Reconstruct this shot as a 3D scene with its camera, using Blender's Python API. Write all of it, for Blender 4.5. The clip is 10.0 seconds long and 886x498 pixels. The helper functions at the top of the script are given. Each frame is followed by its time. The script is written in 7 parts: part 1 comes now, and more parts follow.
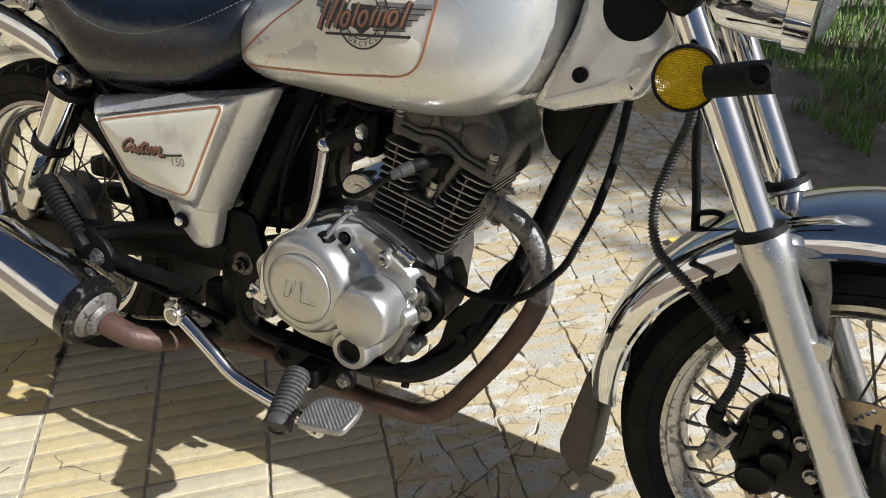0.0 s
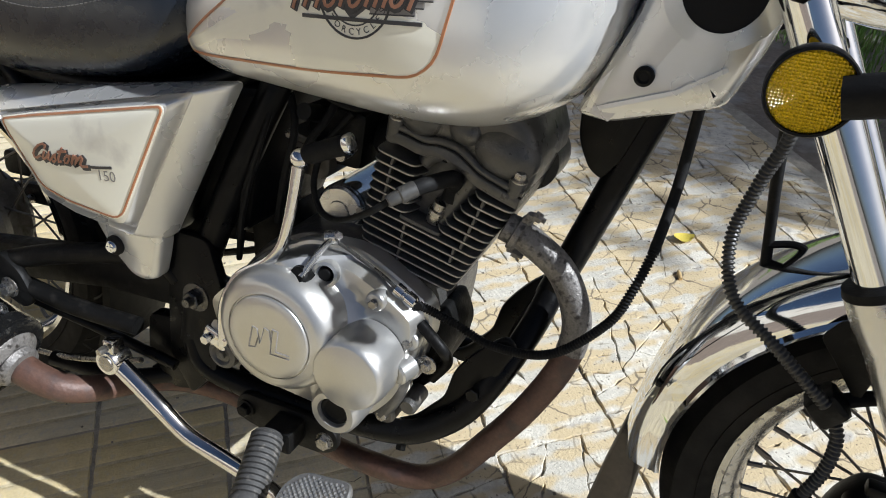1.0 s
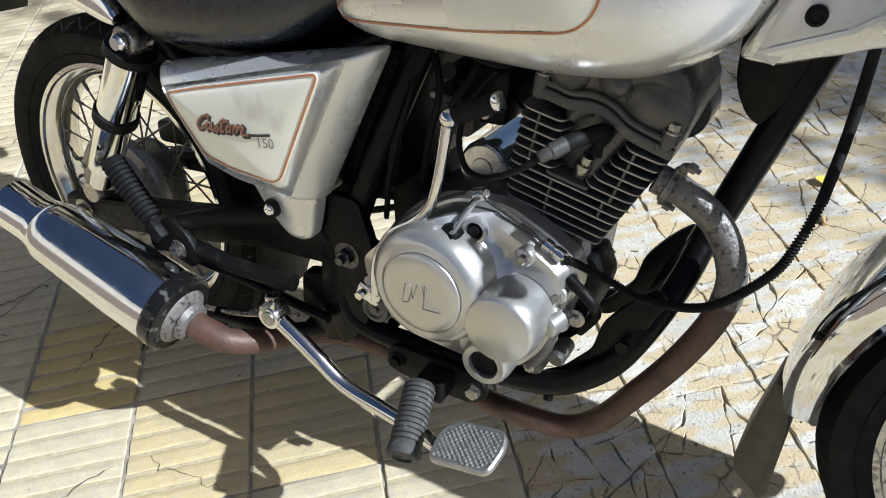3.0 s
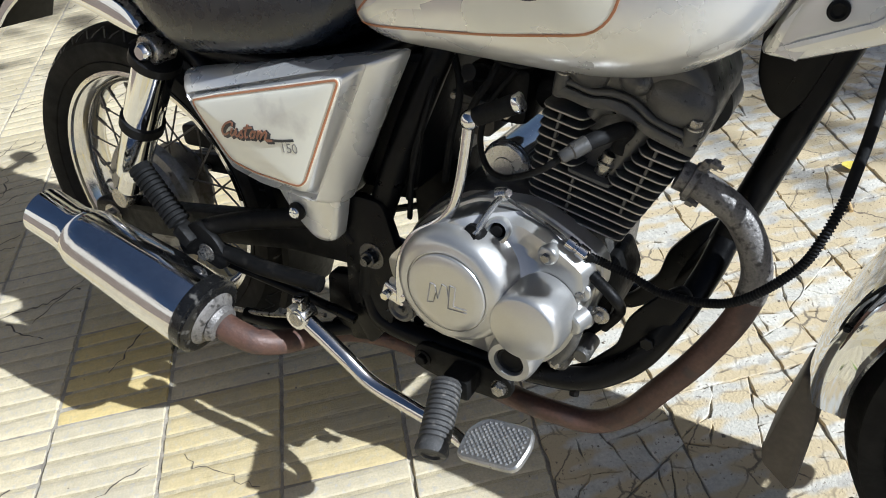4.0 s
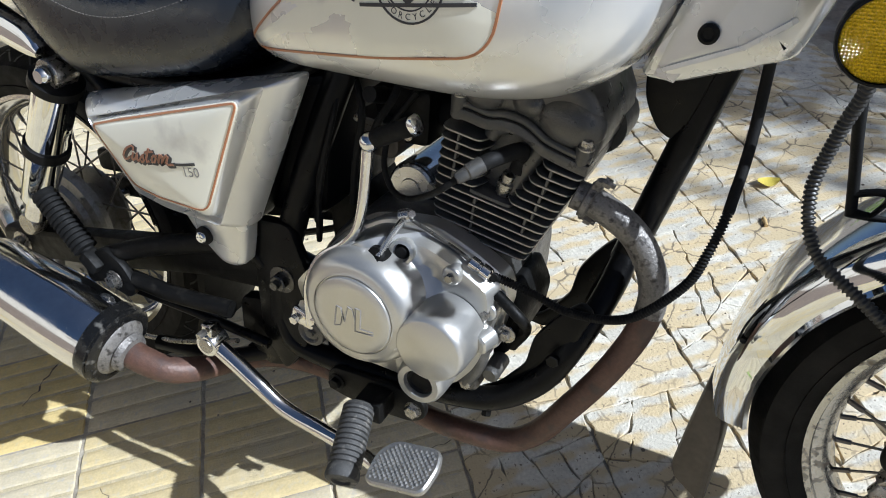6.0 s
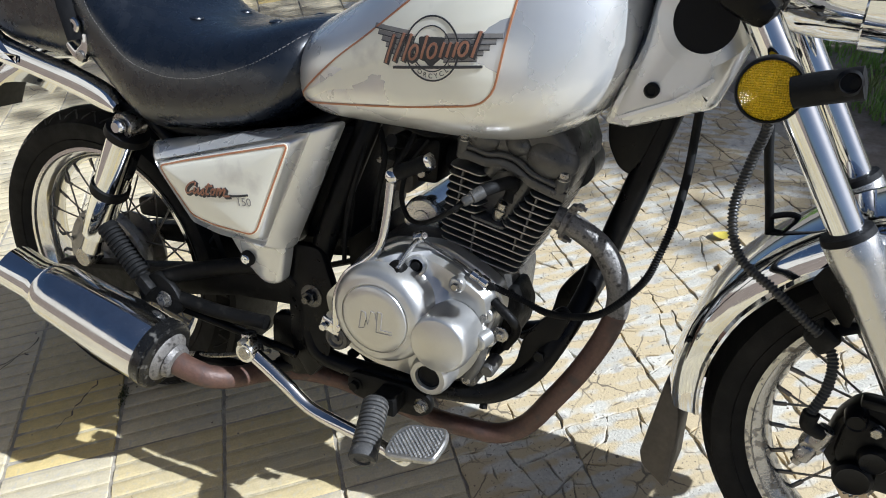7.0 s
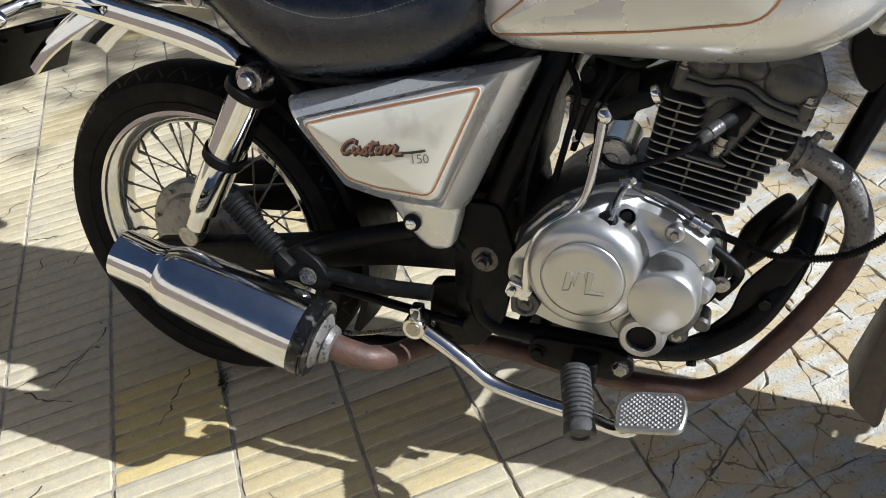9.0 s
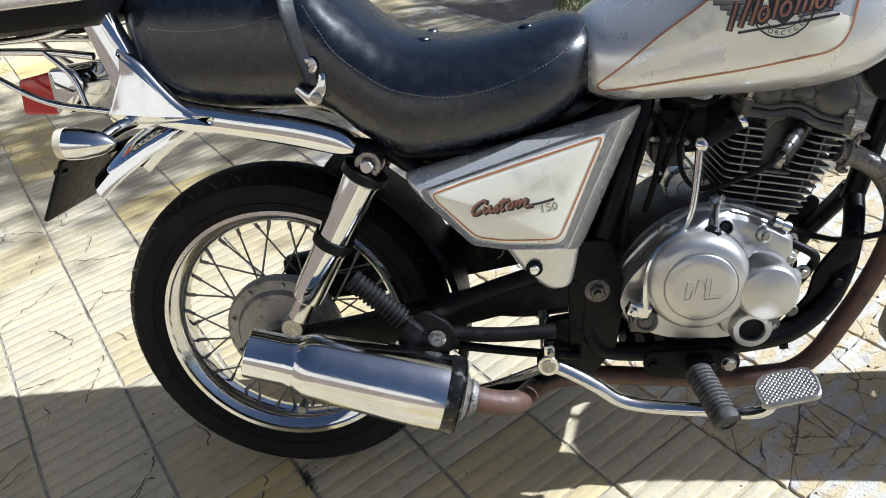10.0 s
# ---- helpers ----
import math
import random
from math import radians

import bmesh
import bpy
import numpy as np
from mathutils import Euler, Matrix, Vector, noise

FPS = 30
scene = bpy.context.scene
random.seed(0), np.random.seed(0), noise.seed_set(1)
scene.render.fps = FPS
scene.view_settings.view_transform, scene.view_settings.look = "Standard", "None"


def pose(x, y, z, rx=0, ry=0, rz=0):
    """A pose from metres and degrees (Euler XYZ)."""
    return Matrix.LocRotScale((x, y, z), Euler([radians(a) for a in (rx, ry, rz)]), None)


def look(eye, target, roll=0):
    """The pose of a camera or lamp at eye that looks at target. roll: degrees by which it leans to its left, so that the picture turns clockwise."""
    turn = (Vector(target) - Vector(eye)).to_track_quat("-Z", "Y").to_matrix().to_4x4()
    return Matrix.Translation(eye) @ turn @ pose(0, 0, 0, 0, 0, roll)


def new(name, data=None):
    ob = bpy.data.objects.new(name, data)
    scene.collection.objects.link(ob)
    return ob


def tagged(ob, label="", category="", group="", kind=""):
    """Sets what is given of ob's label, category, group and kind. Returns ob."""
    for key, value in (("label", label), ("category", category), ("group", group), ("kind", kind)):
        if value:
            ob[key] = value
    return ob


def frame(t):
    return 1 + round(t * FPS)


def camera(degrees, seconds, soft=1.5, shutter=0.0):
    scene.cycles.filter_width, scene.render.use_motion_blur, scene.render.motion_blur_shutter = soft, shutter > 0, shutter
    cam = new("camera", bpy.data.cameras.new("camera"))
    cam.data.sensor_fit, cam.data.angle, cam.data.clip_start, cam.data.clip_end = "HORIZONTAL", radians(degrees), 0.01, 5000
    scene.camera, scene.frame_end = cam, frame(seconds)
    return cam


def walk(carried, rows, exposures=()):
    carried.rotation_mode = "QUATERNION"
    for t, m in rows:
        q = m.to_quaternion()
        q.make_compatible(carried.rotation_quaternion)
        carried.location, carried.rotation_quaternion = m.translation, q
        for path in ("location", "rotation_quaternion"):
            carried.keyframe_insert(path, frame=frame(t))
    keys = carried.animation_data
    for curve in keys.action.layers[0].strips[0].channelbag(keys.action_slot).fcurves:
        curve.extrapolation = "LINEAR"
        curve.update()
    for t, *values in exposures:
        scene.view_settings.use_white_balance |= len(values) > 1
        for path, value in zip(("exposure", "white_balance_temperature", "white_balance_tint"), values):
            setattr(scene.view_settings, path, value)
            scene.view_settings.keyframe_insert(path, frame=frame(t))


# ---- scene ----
from mathutils.bvhtree import BVHTree

cam = camera(62.70, 10.0, soft=1.0)
PATH = [
    (0, (1.1854, -0.6761, 1.0079), (0.5776, 0.4932, 0.0829), -1.5),
    (0.5, (1.0859, -0.5585, 0.9668), (0.5291, 0.5860, -0.0193), 0.4),
    (1, (1.0418, -0.5126, 0.9612), (0.5448, 0.6505, -0.0346), 0.7),
    (1.5, (1.0339, -0.5297, 0.9765), (0.4922, 0.5792, -0.0572), -4.0),
    (2, (1.0257, -0.5292, 0.9668), (0.4372, 0.5281, -0.0958), -5.7),
    (2.5, (1.0141, -0.5311, 0.9716), (0.3812, 0.5033, -0.0877), -5.6),
    (3, (1.0025, -0.5366, 0.9757), (0.3281, 0.4594, -0.0950), -7.8),
    (4.5, (1.0012, -0.5301, 0.9934), (0.2900, 0.4270, -0.0886), -11.1),
    (5, (1.0190, -0.5226, 0.9845), (0.3222, 0.4512, -0.0918), -10.6),
    (5.5, (1.0305, -0.5206, 0.9918), (0.3479, 0.4759, -0.0724), -10.5),
    (6, (1.0492, -0.5073, 0.9837), (0.4148, 0.5228, -0.0781), -8.5),
    (6.2, (1.0540, -0.5006, 0.9789), (0.4371, 0.5602, -0.0628), -6.3),
    (7.3, (1.1316, -0.8086, 1.0529), (0.5037, 0.3618, 0.1425), -6.5),
    (7.5, (1.1415, -0.8538, 1.0433), (0.5354, 0.3101, 0.1103), -5.5),
    (8, (1.0878, -0.8383, 1.0199), (0.4726, 0.2696, 0.0266), -6.9),
    (8.5, (0.9061, -0.7223, 1.0127), (0.3227, 0.3526, -0.0346), -9.7),
    (9, (0.7737, -0.7192, 1.0143), (0.2611, 0.4035, -0.0201), -8.6),
    (9.5, (0.6100, -0.8736, 1.0634), (0.2965, 0.3722, 0.0926), -9.7),
    (10, (0.4399, -0.8946, 1.0682), (0.2304, 0.4174, 0.1594), -9.5),
]
walk(cam, [(t, look(eye, target, roll)) for t, eye, target, roll in PATH],
     [(0, 0.41, 6000, 9), (2, 0.60, 5550, 8), (4.5, 0.54, 5550, 8), (6, 0.56, 5500, 8), (7.5, 0.55, 5550, 9), (8.5, 0.43, 5700, 9), (9.2, 0.48, 5650, 9), (10, 0.77, 5480, 9)])

# ---- light ----
SUN_WAY = Vector((-1.25, -0.165, -1.0)).normalized()
world = bpy.data.worlds.new("sky")
scene.world = world
world.use_nodes = True
wn = world.node_tree
sky = wn.nodes.new("ShaderNodeTexSky")
sky.sky_type, sky.sun_disc = "NISHITA", False
sky.sun_elevation = math.asin(-SUN_WAY.z)
sky.sun_rotation = math.atan2(-SUN_WAY.x, -SUN_WAY.y)
sky.air_density, sky.dust_density, sky.ozone_density = 0.75, 3.0, 0.6
wn.links.new(sky.outputs[0], wn.nodes["Background"].inputs[0])
wn.nodes["Background"].inputs[1].default_value = 0.045
sun = new("sun", bpy.data.lights.new("sun", "SUN"))
sun.data.energy, sun.data.angle, sun.data.color = 5.0, radians(0.55), (1.0, 0.975, 0.94)
sun.matrix_world = look((0, 0, 8), Vector((0, 0, 8)) + SUN_WAY)


# ---- materials ----
def mat(name, color, rough=0.5, metal=0.0, var=0.0, scale=30.0, bump=0.0, bscale=200.0, coat=0.0, spots=None, spot_scale=40.0, spot_amount=0.5, rough_var=0.0, stretch=None, obj_random=0.0, spec=0.5):
    """A procedural surface: colour varied at two scales, optional spots of a second colour, fine relief."""
    m = bpy.data.materials.new(name)
    m.use_nodes = True
    t = m.node_tree
    n, l = t.nodes, t.links
    b = n["Principled BSDF"]
    tc = n.new("ShaderNodeTexCoord")
    src = tc.outputs["Object"]
    if stretch:
        mp = n.new("ShaderNodeMapping")
        mp.inputs["Scale"].default_value = stretch
        l.new(src, mp.inputs[0])
        src = mp.outputs[0]

    def noise_node(s, detail=4.0):
        q = n.new("ShaderNodeTexNoise")
        q.inputs["Scale"].default_value, q.inputs["Detail"].default_value = s, detail
        l.new(src, q.inputs["Vector"])
        return q

    out = None
    c = (*color, 1)
    if var > 0:
        a, d = noise_node(scale), noise_node(scale * 7.3)
        mixf = n.new("ShaderNodeMath")
        mixf.operation = "ADD"
        l.new(a.outputs[0], mixf.inputs[0])
        l.new(d.outputs[0], mixf.inputs[1])
        ramp = n.new("ShaderNodeMapRange")
        ramp.inputs[1].default_value, ramp.inputs[2].default_value = 0.65, 1.35
        ramp.inputs[3].default_value, ramp.inputs[4].default_value = 1 - var, 1 + var
        l.new(mixf.outputs[0], ramp.inputs[0])
        fac = ramp.outputs[0]
        if obj_random:
            oi = n.new("ShaderNodeObjectInfo")
            r2 = n.new("ShaderNodeMapRange")
            r2.inputs[3].default_value, r2.inputs[4].default_value = 1 - obj_random, 1 + obj_random
            l.new(oi.outputs["Random"], r2.inputs[0])
            mm = n.new("ShaderNodeMath")
            mm.operation = "MULTIPLY"
            l.new(fac, mm.inputs[0])
            l.new(r2.outputs[0], mm.inputs[1])
            fac = mm.outputs[0]
        hsv = n.new("ShaderNodeHueSaturation")
        hsv.inputs["Color"].default_value = c
        l.new(fac, hsv.inputs["Value"])
        out = hsv.outputs[0]
    if spots:
        s = noise_node(spot_scale, 6.0)
        r = n.new("ShaderNodeValToRGB")
        r.color_ramp.elements[0].position, r.color_ramp.elements[1].position = 0.62 - 0.24 * spot_amount, 0.76 - 0.24 * spot_amount
        l.new(s.outputs[0], r.inputs[0])
        mx = n.new("ShaderNodeMixRGB")
        l.new(r.outputs[0], mx.inputs[0])
        if out:
            l.new(out, mx.inputs[1])
        else:
            mx.inputs[1].default_value = c
        mx.inputs[2].default_value = (*spots, 1)
        out = mx.outputs[0]
        if metal > 0:
            inv = n.new("ShaderNodeMapRange")
            inv.inputs[3].default_value, inv.inputs[4].default_value = metal, 0.0
            l.new(r.outputs[0], inv.inputs[0])
            l.new(inv.outputs[0], b.inputs["Metallic"])
    if out:
        l.new(out, b.inputs["Base Color"])
    else:
        b.inputs["Base Color"].default_value = c
    b.inputs["Roughness"].default_value = rough
    b.inputs["Specular IOR Level"].default_value = spec
    if not (spots and metal > 0):
        b.inputs["Metallic"].default_value = metal
    if rough_var > 0:
        rn = noise_node(scale * 1.7 + 5, 5.0)
        rr = n.new("ShaderNodeMapRange")
        rr.inputs[1].default_value, rr.inputs[2].default_value = 0.3, 0.7
        rr.inputs[3].default_value, rr.inputs[4].default_value = max(0.02, rough - rough_var), min(1.0, rough + rough_var)
        l.new(rn.outputs[0], rr.inputs[0])
        l.new(rr.outputs[0], b.inputs["Roughness"])
    if bump > 0:
        bn = noise_node(bscale, 6.0)
        bu = n.new("ShaderNodeBump")
        bu.inputs["Strength"].default_value, bu.inputs["Distance"].default_value = 1.0, bump
        l.new(bn.outputs[0], bu.inputs["Height"])
        l.new(bu.outputs[0], b.inputs["Normal"])
    if coat:
        b.inputs["Coat Weight"].default_value, b.inputs["Coat Roughness"].default_value = coat, 0.04
    return m


chrome = mat("chrome", (0.72, 0.73, 0.74), 0.06, 1.0, 0.06, 9, rough_var=0.035)
chrome_worn = mat("worn chrome", (0.64, 0.635, 0.625), 0.09, 1.0, 0.10, 25, bump=0.00008, bscale=160, rough_var=0.07)
rim_metal = mat("pitted rim steel", (0.40, 0.395, 0.38), 0.14, 1.0, 0.2, 60, bump=0.0003, bscale=420, rough_var=0.09, spots=(0.13, 0.11, 0.085), spot_scale=90, spot_amount=0.32)
satin_alu = mat("satin painted aluminium", (0.50, 0.493, 0.47), 0.31, 0.78, 0.03, 60, bump=0.00006, bscale=900, rough_var=0.025)
cast_alu = mat("cast aluminium", (0.11, 0.107, 0.100), 0.46, 0.7, 0.18, 50, bump=0.0006, bscale=500, rough_var=0.12, spots=(0.13, 0.115, 0.095), spot_scale=45, spot_amount=0.3)
fork_alu = mat("painted fork aluminium", (0.56, 0.555, 0.54), 0.24, 0.85, 0.04, 30, bump=0.0001, bscale=800, rough_var=0.05)
fin_metal = mat("cylinder fin metal", (0.085, 0.083, 0.079), 0.5, 0.3, 0.2, 60, bump=0.0005, bscale=500, rough_var=0.1)
fin_edge = mat("bare fin edge", (0.34, 0.33, 0.31), 0.40, 0.8, 0.2, 90, rough_var=0.1)
head_metal = mat("grey head paint", (0.075, 0.073, 0.069), 0.34, 0.35, 0.12, 40, bump=0.0003, bscale=500, rough_var=0.1, spots=(0.09, 0.082, 0.072), spot_scale=60, spot_amount=0.12)
black_paint = mat("black frame paint", (0.0035, 0.0035, 0.0037), 0.36, 0.0, 0.3, 30, bump=0.0002, bscale=300, rough_var=0.12, spots=(0.008, 0.0077, 0.007), spot_scale=45, spot_amount=0.15, spec=0.05)
dusty_black = mat("dusty black metal", (0.0045, 0.0044, 0.0042), 0.5, 0.0, 0.3, 40, bump=0.0004, bscale=300, rough_var=0.12, spots=(0.016, 0.0148, 0.013), spot_scale=60, spot_amount=0.15, spec=0.06)
black_plastic = mat("black plastic", (0.005, 0.005, 0.0053), 0.42, 0.0, 0.2, 60, bump=0.0002, bscale=500, rough_var=0.1, spec=0.12)
rubber = mat("black rubber", (0.008, 0.008, 0.008), 0.62, 0.0, 0.25, 50, bump=0.0004, bscale=400, rough_var=0.1, spec=0.12)
tyre_rubber = mat("tyre rubber", (0.008, 0.0078, 0.0076), 0.7, 0.0, 0.25, 25, bump=0.0004, bscale=350, rough_var=0.12, spots=(0.018, 0.0165, 0.015), spot_scale=14, spot_amount=0.2, spec=0.15)
peg_rubber = mat("dusty footrest rubber", (0.045, 0.044, 0.042), 0.7, 0.0, 0.3, 60, bump=0.0004, bscale=400, spots=(0.14, 0.13, 0.115), spot_scale=80, spot_amount=0.3)
leather = mat("black seat vinyl", (0.005, 0.007, 0.011), 0.28, 0.0, 0.15, 30, bump=0.00010, bscale=500, rough_var=0.08, spec=0.75)
spring_steel = mat("dull spring steel", (0.05, 0.049, 0.047), 0.4, 0.6, 0.2, 90, rough_var=0.1)
dark_steel = mat("dark oiled steel", (0.10, 0.098, 0.094), 0.34, 0.9, 0.25, 120, rough_var=0.12)
tread_rubber = mat("shiny tread rubber", (0.010, 0.010, 0.010), 0.34, 0.0, 0.2, 60, spec=0.35)
muffler_chrome = mat("scratched muffler chrome", (0.70, 0.70, 0.70), 0.13, 1.0, 0.08, 14, bump=0.00004, bscale=300, rough_var=0.06)
pad_metal = mat("worn pedal metal", (0.36, 0.35, 0.33), 0.36, 0.8, 0.2, 60, rough_var=0.1)
thread = mat("pale thread", (0.17, 0.16, 0.15), 0.8)
silver_paint = mat("pearl silver paint", (0.66, 0.66, 0.645), 0.28, 0.55, 0.03, 5, rough_var=0.04, coat=0.6)
cream_paint = mat("cream paint", (0.83, 0.81, 0.69), 0.16, 0.0, 0.02, 6, rough_var=0.04, coat=0.4, spots=(0.60, 0.57, 0.50), spot_scale=14, spot_amount=0.1)
orange_line = mat("orange pinstripe", (0.40, 0.17, 0.075), 0.3, 0.0, 0.12, 80)
copper_decal = mat("copper decal", (0.30, 0.145, 0.09), 0.3, 0.2, 0.12, 60)
dark_decal = mat("dark decal ink", (0.03, 0.03, 0.033), 0.35, 0.0, 0.1, 60)
grey_decal = mat("grey decal ink", (0.22, 0.21, 0.20), 0.35, 0.0, 0.15, 60)
rust_pipe = mat("rusty brown exhaust", (0.095, 0.050, 0.035), 0.55, 0.15, 0.25, 30, bump=0.0006, bscale=250, rough_var=0.12, spots=(0.055, 0.032, 0.026), spot_scale=40, spot_amount=0.4)
burnt_pipe = mat("burnt grey exhaust", (0.17, 0.160, 0.148), 0.45, 0.4, 0.3, 60, bump=0.0012, bscale=300, rough_var=0.12, spots=(0.025, 0.021, 0.018), spot_scale=120, spot_amount=0.42)
bolt_steel = mat("bolt steel", (0.33, 0.315, 0.29), 0.3, 0.95, 0.2, 120, rough_var=0.12)
amber = mat("amber reflector plastic", (0.78, 0.50, 0.01), 0.18, 0.0, 0.2, 160)
red_lens = mat("red lens plastic", (0.45, 0.025, 0.02), 0.15, 0.0, 0.1, 40, coat=0.5)
clear_lens = mat("cream lens plastic", (0.66, 0.60, 0.45), 0.2, 0.0, 0.06, 60, coat=0.4)
dark_hole = mat("near-black for openings and seams", (0.01, 0.01, 0.011), 0.7)
brass_disc = mat("brake disc steel", (0.36, 0.29, 0.21), 0.34, 0.95, 0.15, 30, rough_var=0.1)
drum_metal = mat("dull hub aluminium", (0.25, 0.245, 0.235), 0.42, 0.7, 0.2, 40, bump=0.0004, bscale=300, spots=(0.10, 0.09, 0.075), spot_scale=50, spot_amount=0.25)
spoke_steel = mat("dull spoke steel", (0.16, 0.15, 0.14), 0.42, 0.9, 0.25, 60)
glass = mat("headlamp glass", (0.9, 0.92, 0.92), 0.04)
glass.node_tree.nodes["Principled BSDF"].inputs["Transmission Weight"].default_value = 0.9
band_black = mat("blackened band steel", (0.012, 0.012, 0.012), 0.22, 0.4, 0.3, 60, bump=0.0003, bscale=260, rough_var=0.1, spots=(0.10, 0.095, 0.085), spot_scale=70, spot_amount=0.2)
flap_rubber = mat("brown grey rubber flap", (0.075, 0.062, 0.046), 0.6, 0.0, 0.2, 20, bump=0.0004, bscale=200, rough_var=0.1)

for m_ in (black_paint, dusty_black, black_plastic, rubber, tyre_rubber, dark_hole):
    m_.node_tree.nodes["Principled BSDF"].inputs["Specular IOR Level"].default_value = 0.15


# ---- mesh tools ----
def smooth_path(pts, steps=6):
    """Points along a smooth curve through pts."""
    p = [Vector(a) for a in pts]
    if len(p) < 3:
        return p
    ext = [2 * p[0] - p[1]] + p + [2 * p[-1] - p[-2]]
    out = []
    for i in range(1, len(ext) - 2):
        a, b, c, d = ext[i - 1:i + 3]
        for k in range(steps):
            t = k / steps
            out.append(0.5 * (2 * b + (c - a) * t + (2 * a - 5 * b + 4 * c - d) * t * t + (3 * b - a - 3 * c + d) * t ** 3))
    return out + [p[-1]]


def inset(poly, d):
    """The closed outline moved inward by d; it runs either way round."""
    area = sum(a[0] * b[1] - b[0] * a[1] for a, b in zip(poly, poly[1:] + poly[:1]))
    sg = 1 if area > 0 else -1
    out = []
    n = len(poly)
    for i in range(n):
        a, b, c = Vector(poly[i - 1]), Vector(poly[i]), Vector(poly[(i + 1) % n])
        e1, e2 = (b - a).normalized(), (c - b).normalized()
        n1, n2 = Vector((-e1.y, e1.x)) * sg, Vector((-e2.y, e2.x)) * sg
        h = (n1 + n2)
        h = h.normalized() if h.length > 1e-6 else n1
        k = max(0.45, h.dot(n1))
        out.append(tuple(b + h * (d / k)))
    return out


def rounded(poly, r, seg=4):
    """The outline with its corners rounded; r is one radius or one for each corner."""
    out = []
    n = len(poly)
    for i in range(n):
        a, b, c = Vector(poly[i - 1]), Vector(poly[i]), Vector(poly[(i + 1) % n])
        ri = r[i] if isinstance(r, (list, tuple)) else r
        e1, e2 = a - b, c - b
        q = min(ri, e1.length * 0.45, e2.length * 0.45)
        p0, p1 = b + e1.normalized() * q, b + e2.normalized() * q
        for k in range(seg + 1):
            t = k / seg
            out.append(tuple((1 - t) ** 2 * p0 + 2 * t * (1 - t) * b + t * t * p1))
    return out


def circle(cx, cz, r, n=32, sx=1.0):
    return [(cx + sx * r * math.cos(2 * math.pi * k / n), cz + r * math.sin(2 * math.pi * k / n)) for k in range(n)]


def cells_bump(m, scale, depth):
    """Small prism cells pressed into a reflector."""
    n, l = m.node_tree.nodes, m.node_tree.links
    v = n.new("ShaderNodeTexVoronoi")
    v.inputs["Scale"].default_value, v.inputs["Randomness"].default_value = scale, 0.25
    tc = n.new("ShaderNodeTexCoord")
    l.new(tc.outputs["Object"], v.inputs["Vector"])
    b = n.new("ShaderNodeBump")
    b.inputs["Distance"].default_value = depth
    l.new(v.outputs["Distance"], b.inputs["Height"])
    l.new(b.outputs[0], n["Principled BSDF"].inputs["Normal"])


cells_bump(amber, 430, 0.003)


